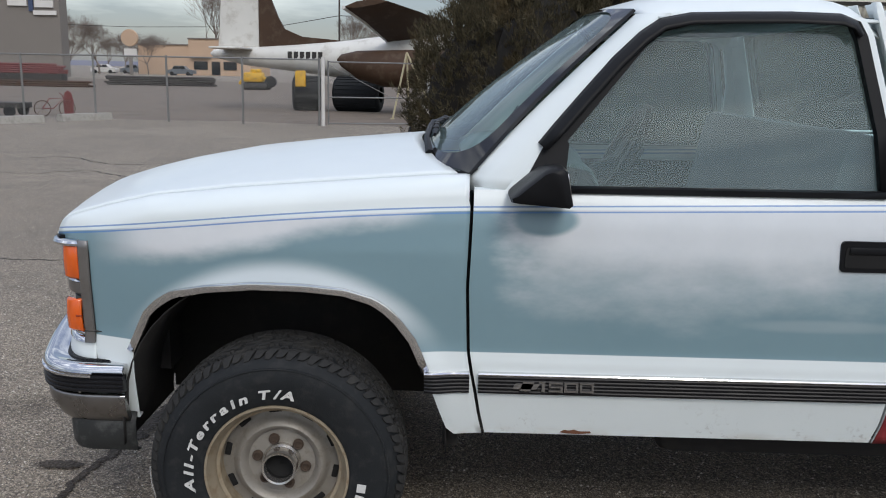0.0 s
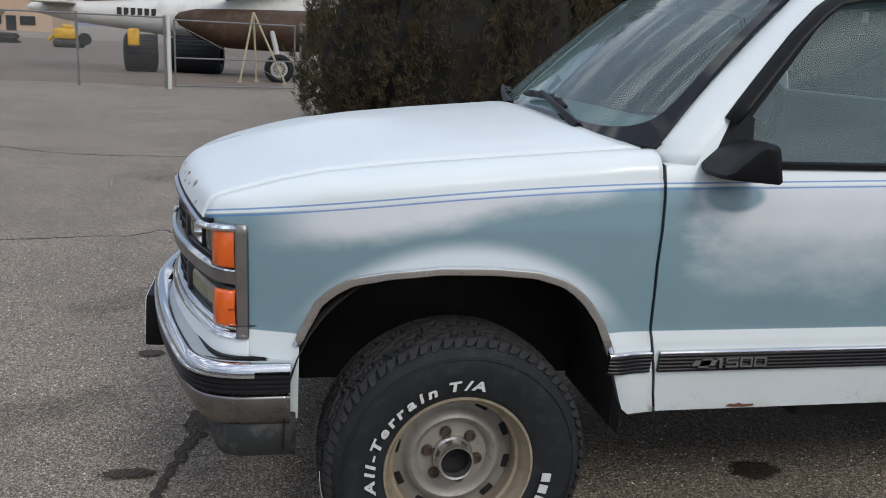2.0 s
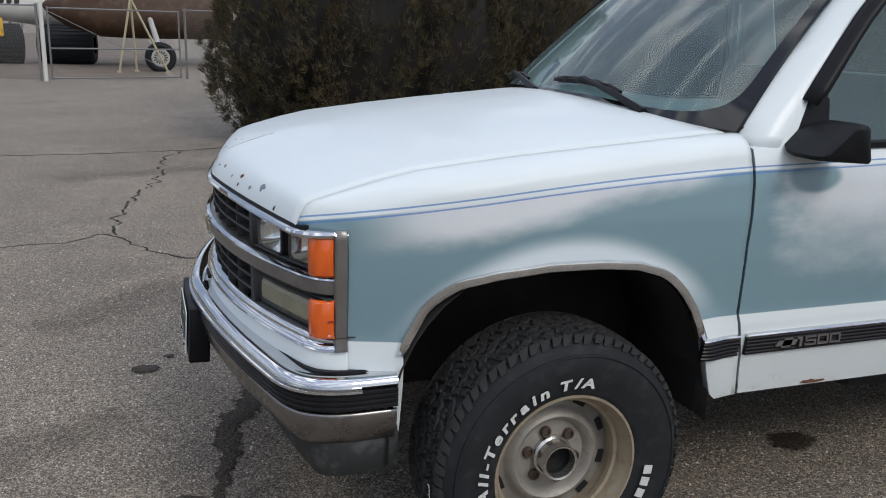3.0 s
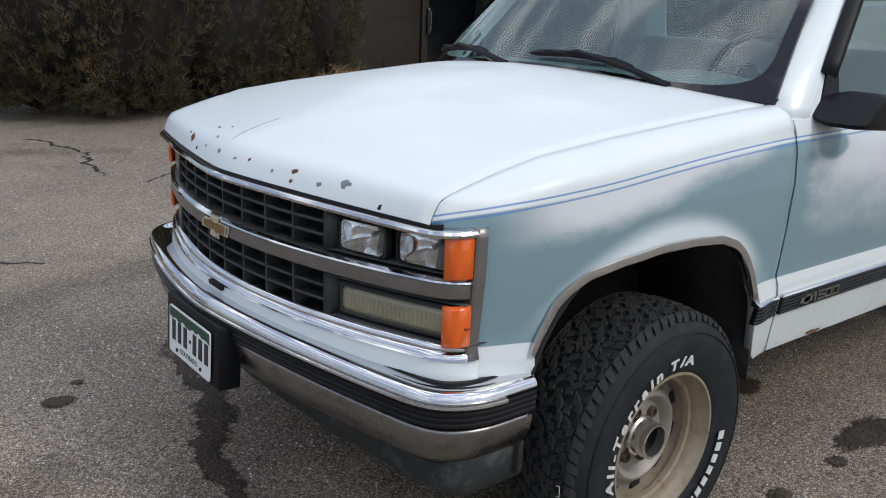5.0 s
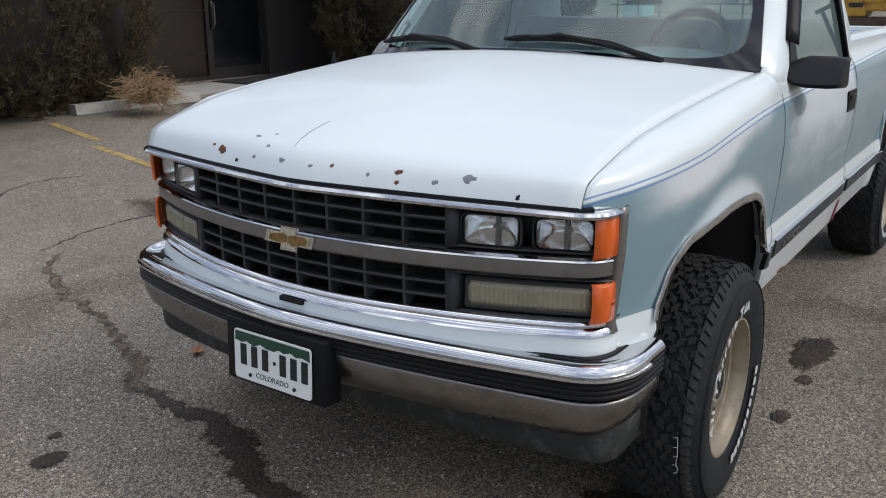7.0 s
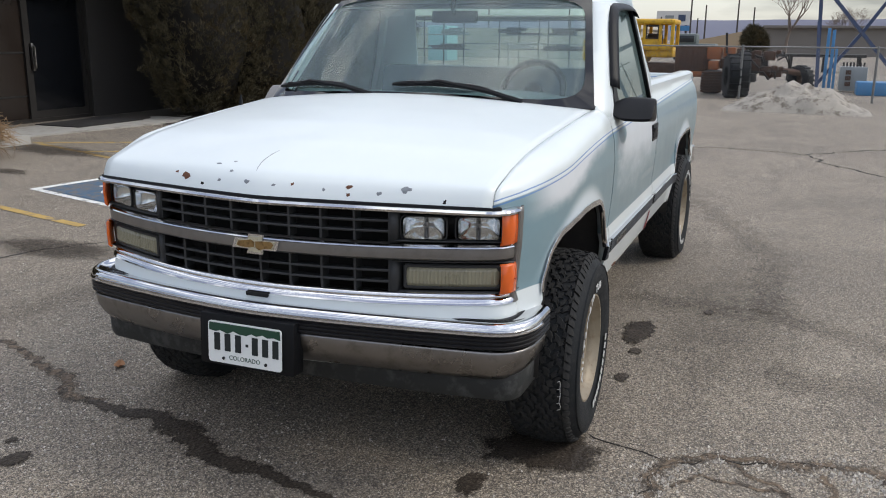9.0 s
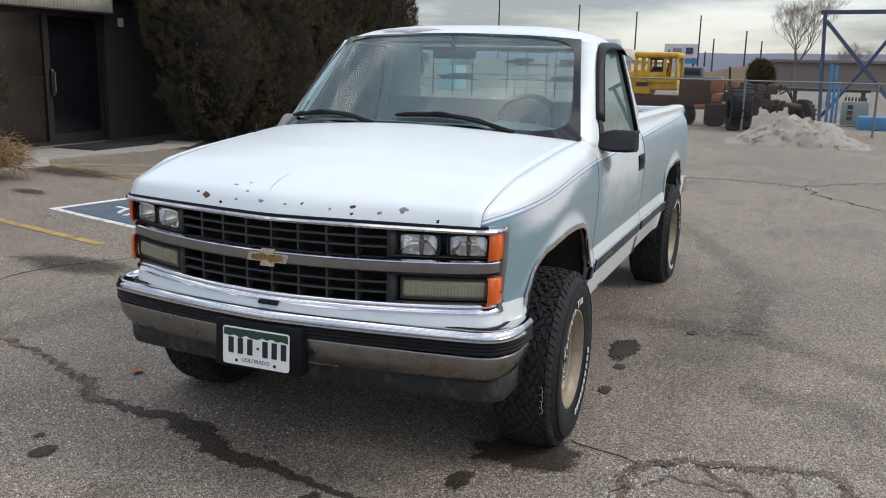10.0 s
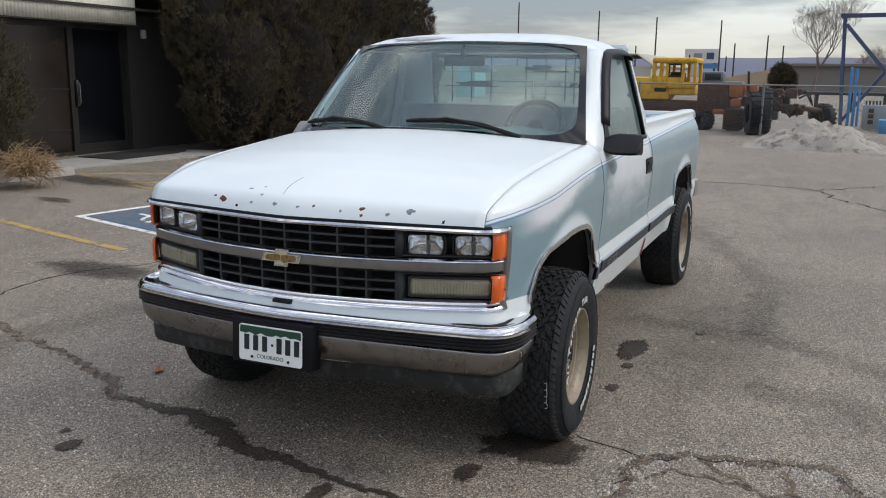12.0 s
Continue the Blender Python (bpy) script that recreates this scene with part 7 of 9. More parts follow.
juniper("tall dark juniper in front of the building", (10.1, 8.1, 0.19), [((-0.5, 0.0, 1.5), (1.05, 1.0, 1.7)), ((0.8, -0.3, 1.5), (1.2, 1.1, 1.8)), ((0.0, 0.0, 3.2), (1.2, 1.1, 1.9)), ((1.1, -0.2, 3.0), (1.0, 1.0, 1.8)), ((-0.8, 0.3, 2.6), (0.8, 0.8, 1.6))], 26000, 9)
juniper("tall dark juniper in front of the building", (13.6, 7.6, 0.19), [((-1.1, 0.0, 1.5), (1.2, 1.1, 1.8)), ((0.4, -0.3, 1.6), (1.3, 1.1, 1.8)), ((-0.9, 0.0, 3.1), (1.1, 1.0, 1.7)), ((0.5, -0.1, 2.7), (1.0, 1.0, 1.4)), ((1.1, -0.2, 1.9), (0.8, 0.8, 1.5))], 26000, 14)
tumbleweed()
bm = bmesh.new()
add_grid(bm, [[(x, y, rise(x, y) + 0.012 + 0.02 * noise.noise((x * 2, y * 2, 0))) for y in np.linspace(6.75 + 0.15 * math.sin(x * 2), 9.6, 12)] for x in np.linspace(8.2, 15.5, 30)])
solo("planting_bed", bm, M_SOIL, "dark soil bed below the junipers", "soil", kind="structure")

# ---- fence, aircraft and yard beyond it ----
M_GALV = surface("galvanised_steel", (0.24, 0.24, 0.235), 0.45, 0.6, scale=4, vary=0.15)
M_AIRWHITE = surface("weathered_white_aircraft", (0.62, 0.61, 0.57), 0.5, scale=1.2, vary=0.12, dirt=(0.35, 0.32, 0.27), amount=0.5)
M_AIRBROWN = surface("weathered_brown_aircraft", (0.060, 0.034, 0.020), 0.6, scale=1.5, vary=0.3, dirt=(0.13, 0.10, 0.075), amount=0.35, specular=0.25)
M_AIRGREY = surface("bare_grey_underside", (0.40, 0.39, 0.36), 0.5, scale=1.5, vary=0.15)
M_YELLOWMETAL = surface("weathered_yellow_paint", (0.66, 0.38, 0.025), 0.5, scale=3, vary=0.15, dirt=(0.12, 0.07, 0.03), amount=0.5)
M_ORANGEMETAL = surface("faded_orange_paint", (0.30, 0.095, 0.03), 0.6, scale=3, vary=0.3, dirt=(0.1, 0.05, 0.03), amount=0.6)
M_RUSTMETAL = surface("rusty_machine", (0.075, 0.035, 0.019), 0.8, scale=4, vary=0.45, bump=0.3, dirt=(0.03, 0.02, 0.017), amount=0.7)
M_DARKIRON = surface("dark_iron", (0.03, 0.027, 0.025), 0.7, scale=4, vary=0.4)
M_CRANEBLUE = surface("faded_blue_steel", (0.045, 0.070, 0.14), 0.5, scale=3, vary=0.2, dirt=(0.07, 0.06, 0.07), amount=0.5)
M_BRIGHTBLUE = surface("bright_blue_paint", (0.055, 0.21, 0.42), 0.5, scale=4, vary=0.15)
M_GREYBOX = surface("grey_enamel", (0.24, 0.26, 0.26), 0.5, scale=4, vary=0.15)
M_SNOW = surface("dirty_snow", (0.32, 0.29, 0.245), 0.8, scale=2.6, vary=0.35, bump=1.0, fine=16, dirt=(0.10, 0.08, 0.06), amount=0.9)
M_TAN = surface("tan_wall", (0.42, 0.32, 0.21), 0.85, scale=0.6, vary=0.12)
M_BEIGE = surface("beige_metal_wall", (0.50, 0.46, 0.38), 0.7, scale=0.4, vary=0.08)
M_GREYWALL = surface("taupe_concrete_wall", (0.20, 0.18, 0.16), 0.8, scale=0.3, vary=0.1)
M_PEACH = surface("peach_stucco", (0.52, 0.37, 0.26), 0.85, scale=0.3, vary=0.1)
M_POLE = surface("weathered_pole", (0.06, 0.05, 0.045), 0.9, scale=2, vary=0.3)
# distance haze is put into this blue-grey base colour
M_HILL = surface("haze_tinted_hill", (0.19, 0.195, 0.24), 1.0, scale=0.006, vary=0.2, specular=0.0)
M_REDMETAL = surface("red_paint", (0.17, 0.030, 0.030), 0.6, scale=3, vary=0.25)
M_CARGREY = surface("grey_car_paint", (0.12, 0.14, 0.16), 0.3, scale=2, vary=0.1, coat=0.5)
M_WINDOW = surface("dark_window", (0.02, 0.024, 0.028), 0.15, scale=2, vary=0.2)
M_SIGNWHITE = surface("white_sign", (0.65, 0.63, 0.60), 0.5, scale=1, vary=0.1)


def chain_link(name, path, height, posts, label, gate=(), top=None):
    """Posts, top rail and a woven wire sheet along a straight run."""
    a, b = Vector((*path[0], 0)), Vector((*path[1], 0))
    run = (b - a).length
    d = (b - a) / run
    f = thing(name, label, "fence")
    for t in posts:
        bm = bmesh.new()
        p = a + d * t
        add_tube(bm, [p + Vector((0, 0, -0.1)), p + Vector((0, 0, height + 0.05))], 0.032, 8)
        part("post", bm, M_GALV, f)
    bm = bmesh.new()
    add_tube(bm, [a + Vector((0, 0, height)), b + Vector((0, 0, height))], 0.022, 6)
    part("top_rail", bm, M_GALV, f)
    vs, fs = [], []
    step, r = 0.075, 0.0013
    nrm = Vector((-d.y, d.x, 0))
    k = -height
    while k < run:
        for sg in (1, -1):
            s0, z0 = (k, 0.03) if sg > 0 else (k, height)
            s1, z1 = (k + height, height) if sg > 0 else (k + height, 0.03)
            if s0 < 0:
                z0 = z0 + (z1 - z0) * (-s0 / (s1 - s0))
                s0 = 0.0
            if s1 > run:
                z1 = z0 + (z1 - z0) * ((run - s0) / (s1 - s0))
                s1 = run
            if s1 - s0 < 0.02:
                continue
            p, q = a + d * s0 + Vector((0, 0, z0)), a + d * s1 + Vector((0, 0, z1))
            w = (q - p).normalized()
            u = w.cross(nrm)
            i = len(vs)
            for e in (p, q):
                for an in (0, 120, 240):
                    vs.append(e + (u * math.cos(radians(an)) + nrm * math.sin(radians(an))) * r)
            fs += [(i, i + 1, i + 4, i + 3), (i + 1, i + 2, i + 5, i + 4), (i + 2, i, i + 3, i + 5)]
        k += step
    me = bpy.data.meshes.new("wire_mesh")
    me.from_pydata(vs, [], fs)
    me.materials.append(M_GALV)
    ob = new("wire_mesh", me)
    ob.parent = f
    tagged(ob, "woven chain-link wire", kind="stuff")
    return f


def gate(p, q, height):
    f = thing("gate", "closed chain-link gate leaf of grey pipe", "gate")
    a, b = Vector((*p, 0)), Vector((*q, 0))
    for s in (a, b):
        bm = bmesh.new()
        add_tube(bm, [s + Vector((0, 0, 0.04)), s + Vector((0, 0, height))], 0.024, 8)
        part("upright", bm, M_GALV, f)
    for z in (height - 0.03, 0.82, 0.08):
        bm = bmesh.new()
        add_tube(bm, [a + Vector((0, 0, z)), b + Vector((0, 0, z))], 0.02, 6)
        part("rail", bm, M_GALV, f)
    bm = bmesh.new()
    add_tube(bm, [a + Vector((0, 0, height - 0.1)), b + Vector((0, 0, 0.1))], 0.008, 5)
    part("brace_wire", bm, M_GALV, f)
    return f


def airplane():
    ap = thing("airplane", "old white and brown propeller airplane parked behind the fence", "airplane", m=Matrix.Translation((0, 31.6, 0)))
    # tail cone, turned round x
    turn = Matrix.Rotation(radians(-90), 4, "Z")
    spine = [(-9.45, 2.12, 0.02), (-9.3, 2.12, 0.16), (-8.1, 2.04, 0.34), (-6.1, 2.0, 0.52), (-3.9, 1.98, 0.75), (-2.0, 2.05, 0.95), (0.5, 2.1, 1.05), (5.0, 2.15, 1.1)]
    bm = bmesh.new()
    add_grid(bm, [[(x, r * math.cos(a), z + r * math.sin(a)) for a in (2 * math.pi * k / 32 for k in range(32))] for x, z, r in spine], True)
    part("fuselage", bm, M_AIRWHITE, ap, "weathered white fuselage")
    bm = bmesh.new()
    add_prism(bm, [(-9.10, 2.38), (-9.02, 3.2), (-8.86, 5.6), (-7.9, 5.75), (-7.46, 5.6), (-7.48, 2.42)], 0.14, Matrix.Translation((0, -0.07, 0)))
    part("rudder", bm, M_AIRWHITE, ap, "white rudder")
    bm = bmesh.new()
    add_prism(bm, [(-7.45, 2.40), (-7.43, 5.6), (-7.2, 5.4), (-6.98, 4.3), (-6.70, 3.58), (-6.45, 3.13), (-5.75, 2.84), (-4.2, 2.72), (-3.6, 2.66), (-5.0, 2.45)], 0.20, Matrix.Translation((0, -0.10, 0)))
    part("fin", bm, M_AIRBROWN, ap, "brown tail fin")
    bm = bmesh.new()
    add_box(bm, (-8.9, -2.2, 2.28), (-7.7, 2.2, 2.36), None, 0.03)
    part("tailplane", bm, M_AIRWHITE, ap)
    # near wing, rising towards the camera, and engine nacelle below it
    bm = bmesh.new()
    tip = [(-3.66, -3.6, 3.76), (-2.05, -3.6, 4.00)]
    mid = [(-3.05, -2.2, 3.35), (-1.0, -2.2, 3.75)]
    root = [(-2.25, -0.5, 2.62), (0.6, -0.5, 3.25)]
    rows = []
    for (a, b) in (tip, mid, root):
        A, B = Vector(a), Vector(b)
        rows.append([A, A.lerp(B, 0.3) + Vector((0, 0, 0.14)), A.lerp(B, 0.7) + Vector((0, 0, 0.16)), B, A.lerp(B, 0.7) - Vector((0, 0, 0.06)), A.lerp(B, 0.3) - Vector((0, 0, 0.08))])
    vs = add_grid(bm, rows, True)
    bm.faces.new(vs[0])
    part("wing", bm, M_AIRBROWN, ap, "brown wing panel")
    bm = bmesh.new()
    add_tube(bm, [Vector(tip[0]) + Vector((0.02, -0.01, 0)), Vector(mid[0]) + Vector((0, 0, -0.01)), Vector(root[0])], [0.07, 0.06, 0.03], 6)
    part("wing_edge", bm, M_AIRWHITE, ap, "white trailing edge")
    bm = bmesh.new()
    spine = [(-3.95, 1.95, 0.03), (-3.8, 1.92, 0.22), (-3.2, 1.78, 0.50), (-2.2, 1.66, 0.66), (-1.0, 1.66, 0.70), (1.5, 1.7, 0.72), (1.7, 1.7, 0.6)]
    add_grid(bm, [[(x, -3.0 + r * math.cos(a), z + r * math.sin(a)) for a in (2 * math.pi * k / 28 for k in range(28))] for x, z, r in spine], True)
    part("nacelle", bm, M_AIRBROWN, ap, "brown engine nacelle")
    # registration as plain bars
    for k in range(6):
        bm = bmesh.new()
        x = -6.25 + 0.245 * k
        r = float(np.interp(x, [-6.1, -3.9], [0.52, 0.75]))
        add_box(bm, (x, -r - 0.012, 1.99), (x + 0.165, -r + 0.05, 2.25))
        part("marking_bar", bm, M_DARKIRON, ap, "dark bar in place of the registration", flat=True)
    # main wheel on its leg
    wheel = Matrix.Translation((-0.42, -5.4, 0.44))
    bm = bmesh.new()
    add_lathe(bm, [(0.27, -0.10), (0.36, -0.15), (0.45, -0.12), (0.48, -0.04), (0.48, 0.04), (0.45, 0.12), (0.36, 0.15), (0.27, 0.10)], 40, wheel)
    w = part("main_wheel", bm, M_TYRE, ap, "black main wheel tyre")
    bm = bmesh.new()
    add_lathe(bm, [(0.28, -0.11), (0.24, -0.12), (0.10, -0.08), (0.08, -0.13), (0.01, -0.13)], 32, wheel)
    part("wheel_hub", bm, M_AIRGREY, w, "grey spoked hub")
    # solid black bars stand in for the shaded slots
    bm = bmesh.new()
    for k in range(14):
        add_box(bm, (0.13, -0.112, -0.016), (0.22, -0.10, 0.016), wheel @ Matrix.Rotation(2 * math.pi * k / 14, 4, "Y"))
    part("hub_slots", bm, M_DARK, w, flat=True)
    bm = bmesh.new()
    add_tube(bm, [(-0.42, -5.2, 0.45), (-0.5, -4.4, 1.0), (-0.7, -3.4, 1.8)], 0.09, 8)
    part("gear_leg", bm, M_AIRGREY, ap)
    return ap


def axle_stand():
    bm = bmesh.new()
    apex = Vector((-1.22, 25.6, 2.2))
    for foot in ((-1.66, 25.4, 0), (-1.15, 26.0, 0), (-0.22, 25.5, 0)):
        add_tube(bm, [apex, foot], 0.035, 6)
        add_box(bm, (foot[0] - 0.07, foot[1] - 0.07, 0), (foot[0] + 0.07, foot[1] + 0.07, 0.05))
    add_tube(bm, [(-1.5, 25.5, 0.7), (-1.2, 25.8, 0.7)], 0.02, 5)
    solo("jack_stand", bm, surface("pale_yellow_stand", (0.42, 0.37, 0.24), 0.6, scale=4, vary=0.2), "pale three-legged aircraft jack stand on asphalt", "jack stand")


def big_tyres():
    """Black rubber pieces stored below the tail."""
    for x, y, r, w, turn in ((-5.35, 30.3, 0.66, 0.55, 12), (-3.4, 30.6, 0.66, 0.9, -8)):
        bm = bmesh.new()
        add_lathe(bm, [(0.30, -w), (0.42, -w - 0.03), (r - 0.08, -w), (r, -w + 0.08), (r, w - 0.08), (r - 0.08, w), (0.42, w + 0.03), (0.30, w)], 40, Matrix.Translation((0, 0, r)) @ Matrix.Rotation(radians(90), 4, "Z"))
        tyre = solo("large_tyre", bm, M_TYRE, "large black tractor tyre standing on asphalt", "tyre", "large tyres", m=Matrix.Translation((x, y, 0)) @ Matrix.Rotation(radians(turn), 4, "Z"))
        for k in range(26):
            bm = bmesh.new()
            add_box(bm, (-w * 0.9, -0.05, r - 0.02), (w * 0.9, 0.05, r + 0.02), Matrix.Translation((0, 0, r)) @ Matrix.Rotation(2 * math.pi * k / 26, 4, "X"))
            part("lug", bm, M_TYRE, tyre, flat=True)
    bm = bmesh.new()
    add_box(bm, (-5.62, 29.2, 0.93), (-5.22, 29.28, 1.53), None, 0.05)
    add_box(bm, (-5.56, 29.17, 0.98), (-5.28, 29.2, 1.05))
    add_tube(bm, [(-5.42, 29.3, 1.5), (-5.42, 30.0, 1.52)], 0.02, 6)
    solo("yellow_cover", bm, M_YELLOWMETAL, "yellow plastic cover hung below the fuselage", "cover")


def bare_tree(name, label, base, height, spread, seed, depth=5, twig=0.012, lean=0.0):
    rng = random.Random(seed)
    vs, fs = [], []

    def seg(p, q, r0, r1, sides):
        d = (q - p).normalized()
        s = d.orthogonal().normalized()
        u = d.cross(s)
        i = len(vs)
        for e, r in ((p, r0), (q, r1)):
            for k in range(sides):
                a = 2 * math.pi * k / sides
                vs.append(e + (s * math.cos(a) + u * math.sin(a)) * r)
        for k in range(sides):
            n = (k + 1) % sides
            fs.append((i + k, i + n, i + sides + n, i + sides + k))

    def grow(p, d, length, r, level):
        n = 3 if level < 3 else 2
        for q in range(n):
            e = p + d * length / n
            seg(p, e, r * (1 - 0.25 * q / n), r * (1 - 0.25 * (q + 1) / n), 6 if level < 2 else 3)
            p = e
            d = (d + Vector((rng.gauss(0, 0.10), rng.gauss(0, 0.10), rng.gauss(0.04, 0.06)))).normalized()
        if level >= depth:
            return
        for k in range(rng.choice((3, 4)) if level else 5):
            side = Vector((rng.gauss(0, 1), rng.gauss(0, 1), rng.gauss(0, 0.4))).normalized()
            nd = (d * rng.uniform(0.6, 1.1) + side * spread * rng.uniform(0.5, 1.1) + Vector((0, 0, 0.22))).normalized()
            grow(p, nd, length * rng.uniform(0.62, 0.9), max(twig, r * rng.uniform(0.42, 0.58)), level + 1)
    grow(Vector((0, 0, -0.1)), Vector((lean, 0, 1)).normalized(), height * 0.28, height * 0.02, 0)
    me = bpy.data.meshes.new("trunk")
    me.from_pydata(vs, [], fs)
    me.materials.append(M_BARE)
    t = thing(name, label, "tree", "bare trees", Matrix.Translation(base))
    ob = new("crown", me)
    ob.parent = t
    ob["label"] = "bare grey-brown trunk, limbs and twigs"
    return t


def pole(x, y, h, arms=0, base=0.0):
    bm = bmesh.new()
    add_tube(bm, [(0, 0, base), (0, 0, h)], [0.13, 0.09], 7)
    for k in range(arms):
        add_box(bm, (-0.06, -1.1, h - 0.5 - 0.6 * k), (0.06, 1.1, h - 0.36 - 0.6 * k))
    solo("utility_pole", bm, M_POLE, "dark wooden utility pole", "utility pole", "utility poles", m=Matrix.Translation((x, y, 0)))


def bicycle():
    b = thing("bicycle", "rusty red bicycle leaning by the fence", "bicycle", m=Matrix.Translation((-11.95, 23.2, 0)) @ Matrix.Rotation(radians(38), 4, "Z") @ Matrix.Diagonal((0.72, 0.72, 0.72, 1)))
    for x in (-0.5, 0.5):
        bm = bmesh.new()
        add_tube(bm, [(x + 0.33 * math.cos(a), 0, 0.34 + 0.33 * math.sin(a)) for a in (2 * math.pi * k / 24 for k in range(25))], 0.02, 5, False)
        for k in range(8):
            a = 2 * math.pi * k / 8
            add_tube(bm, [(x, 0, 0.34), (x + 0.32 * math.cos(a), 0, 0.34 + 0.32 * math.sin(a))], 0.004, 3)
        part("wheel", bm, M_RUSTMETAL, b)
    bm = bmesh.new()
    add_tube(bm, [(-0.5, 0, 0.34), (-0.2, 0, 0.75), (0.35, 0, 0.75), (-0.05, 0, 0.34), (-0.5, 0, 0.34)], 0.02, 5)
    add_tube(bm, [(0.5, 0, 0.34), (0.33, 0, 0.9), (0.2, 0, 1.0)], 0.02, 5)
    part("frame", bm, M_REDMETAL, b)
    c = thing("red_chair", "old red metal chair standing by the fence", "chair", m=Matrix.Translation((-11.66, 23.5, 0)) @ Matrix.Diagonal((0.8, 0.8, 0.72, 1)))
    bm = bmesh.new()
    add_prism(bm, [(-0.16, 0.0), (0.16, 0.0), (0.20, 0.6), (0.12, 1.0), (0, 1.1), (-0.12, 1.0), (-0.20, 0.6)], 0.06)
    part("seat_shell", bm, M_REDMETAL, c)
    d = thing("flat_cart", "low dark wooden cart by the fence", "cart", m=Matrix.Translation((-13.6, 22.9, 0)))
    bm = bmesh.new()
    add_box(bm, (-0.9, -0.4, 0.25), (0.9, 0.4, 0.42), None, 0.02)
    part("deck", bm, M_DARKIRON, d)
    for x in (-0.6, 0.6):
        for y in (-0.42, 0.42):
            bm = bmesh.new()
            add_lathe(bm, [(0.01, -0.04), (0.17, -0.04), (0.17, 0.04), (0.01, 0.04)], 16, Matrix.Translation((x, y, 0.17)))
            part("wheel", bm, M_TYRE, d)


def kerb_stones():
    for k, (x0, y0, x1, y1) in enumerate(((-12.3, 18.6, -11.0, 20.35), (-10.75, 20.9, -9.9, 22.3))):
        L = math.hypot(x1 - x0, y1 - y0)
        bm = bmesh.new()
        prof = [(-0.16, 0), (-0.12, 0.20), (0.12, 0.20), (0.16, 0)]
        vs = add_grid(bm, [[(s, p, z) for p, z in prof] for s in np.linspace(-L / 2, L / 2, 5)])
        bm.faces.new(vs[0])
        bm.faces.new(vs[-1])
        solo("parking_block", bm, M_CONCRETE, "pale concrete parking block on the asphalt", "parking block", "parking blocks", m=Matrix.Translation(((x0 + x1) / 2, (y0 + y1) / 2, 0)) @ Matrix.Rotation(math.atan2(y1 - y0, x1 - x0), 4, "Z"))


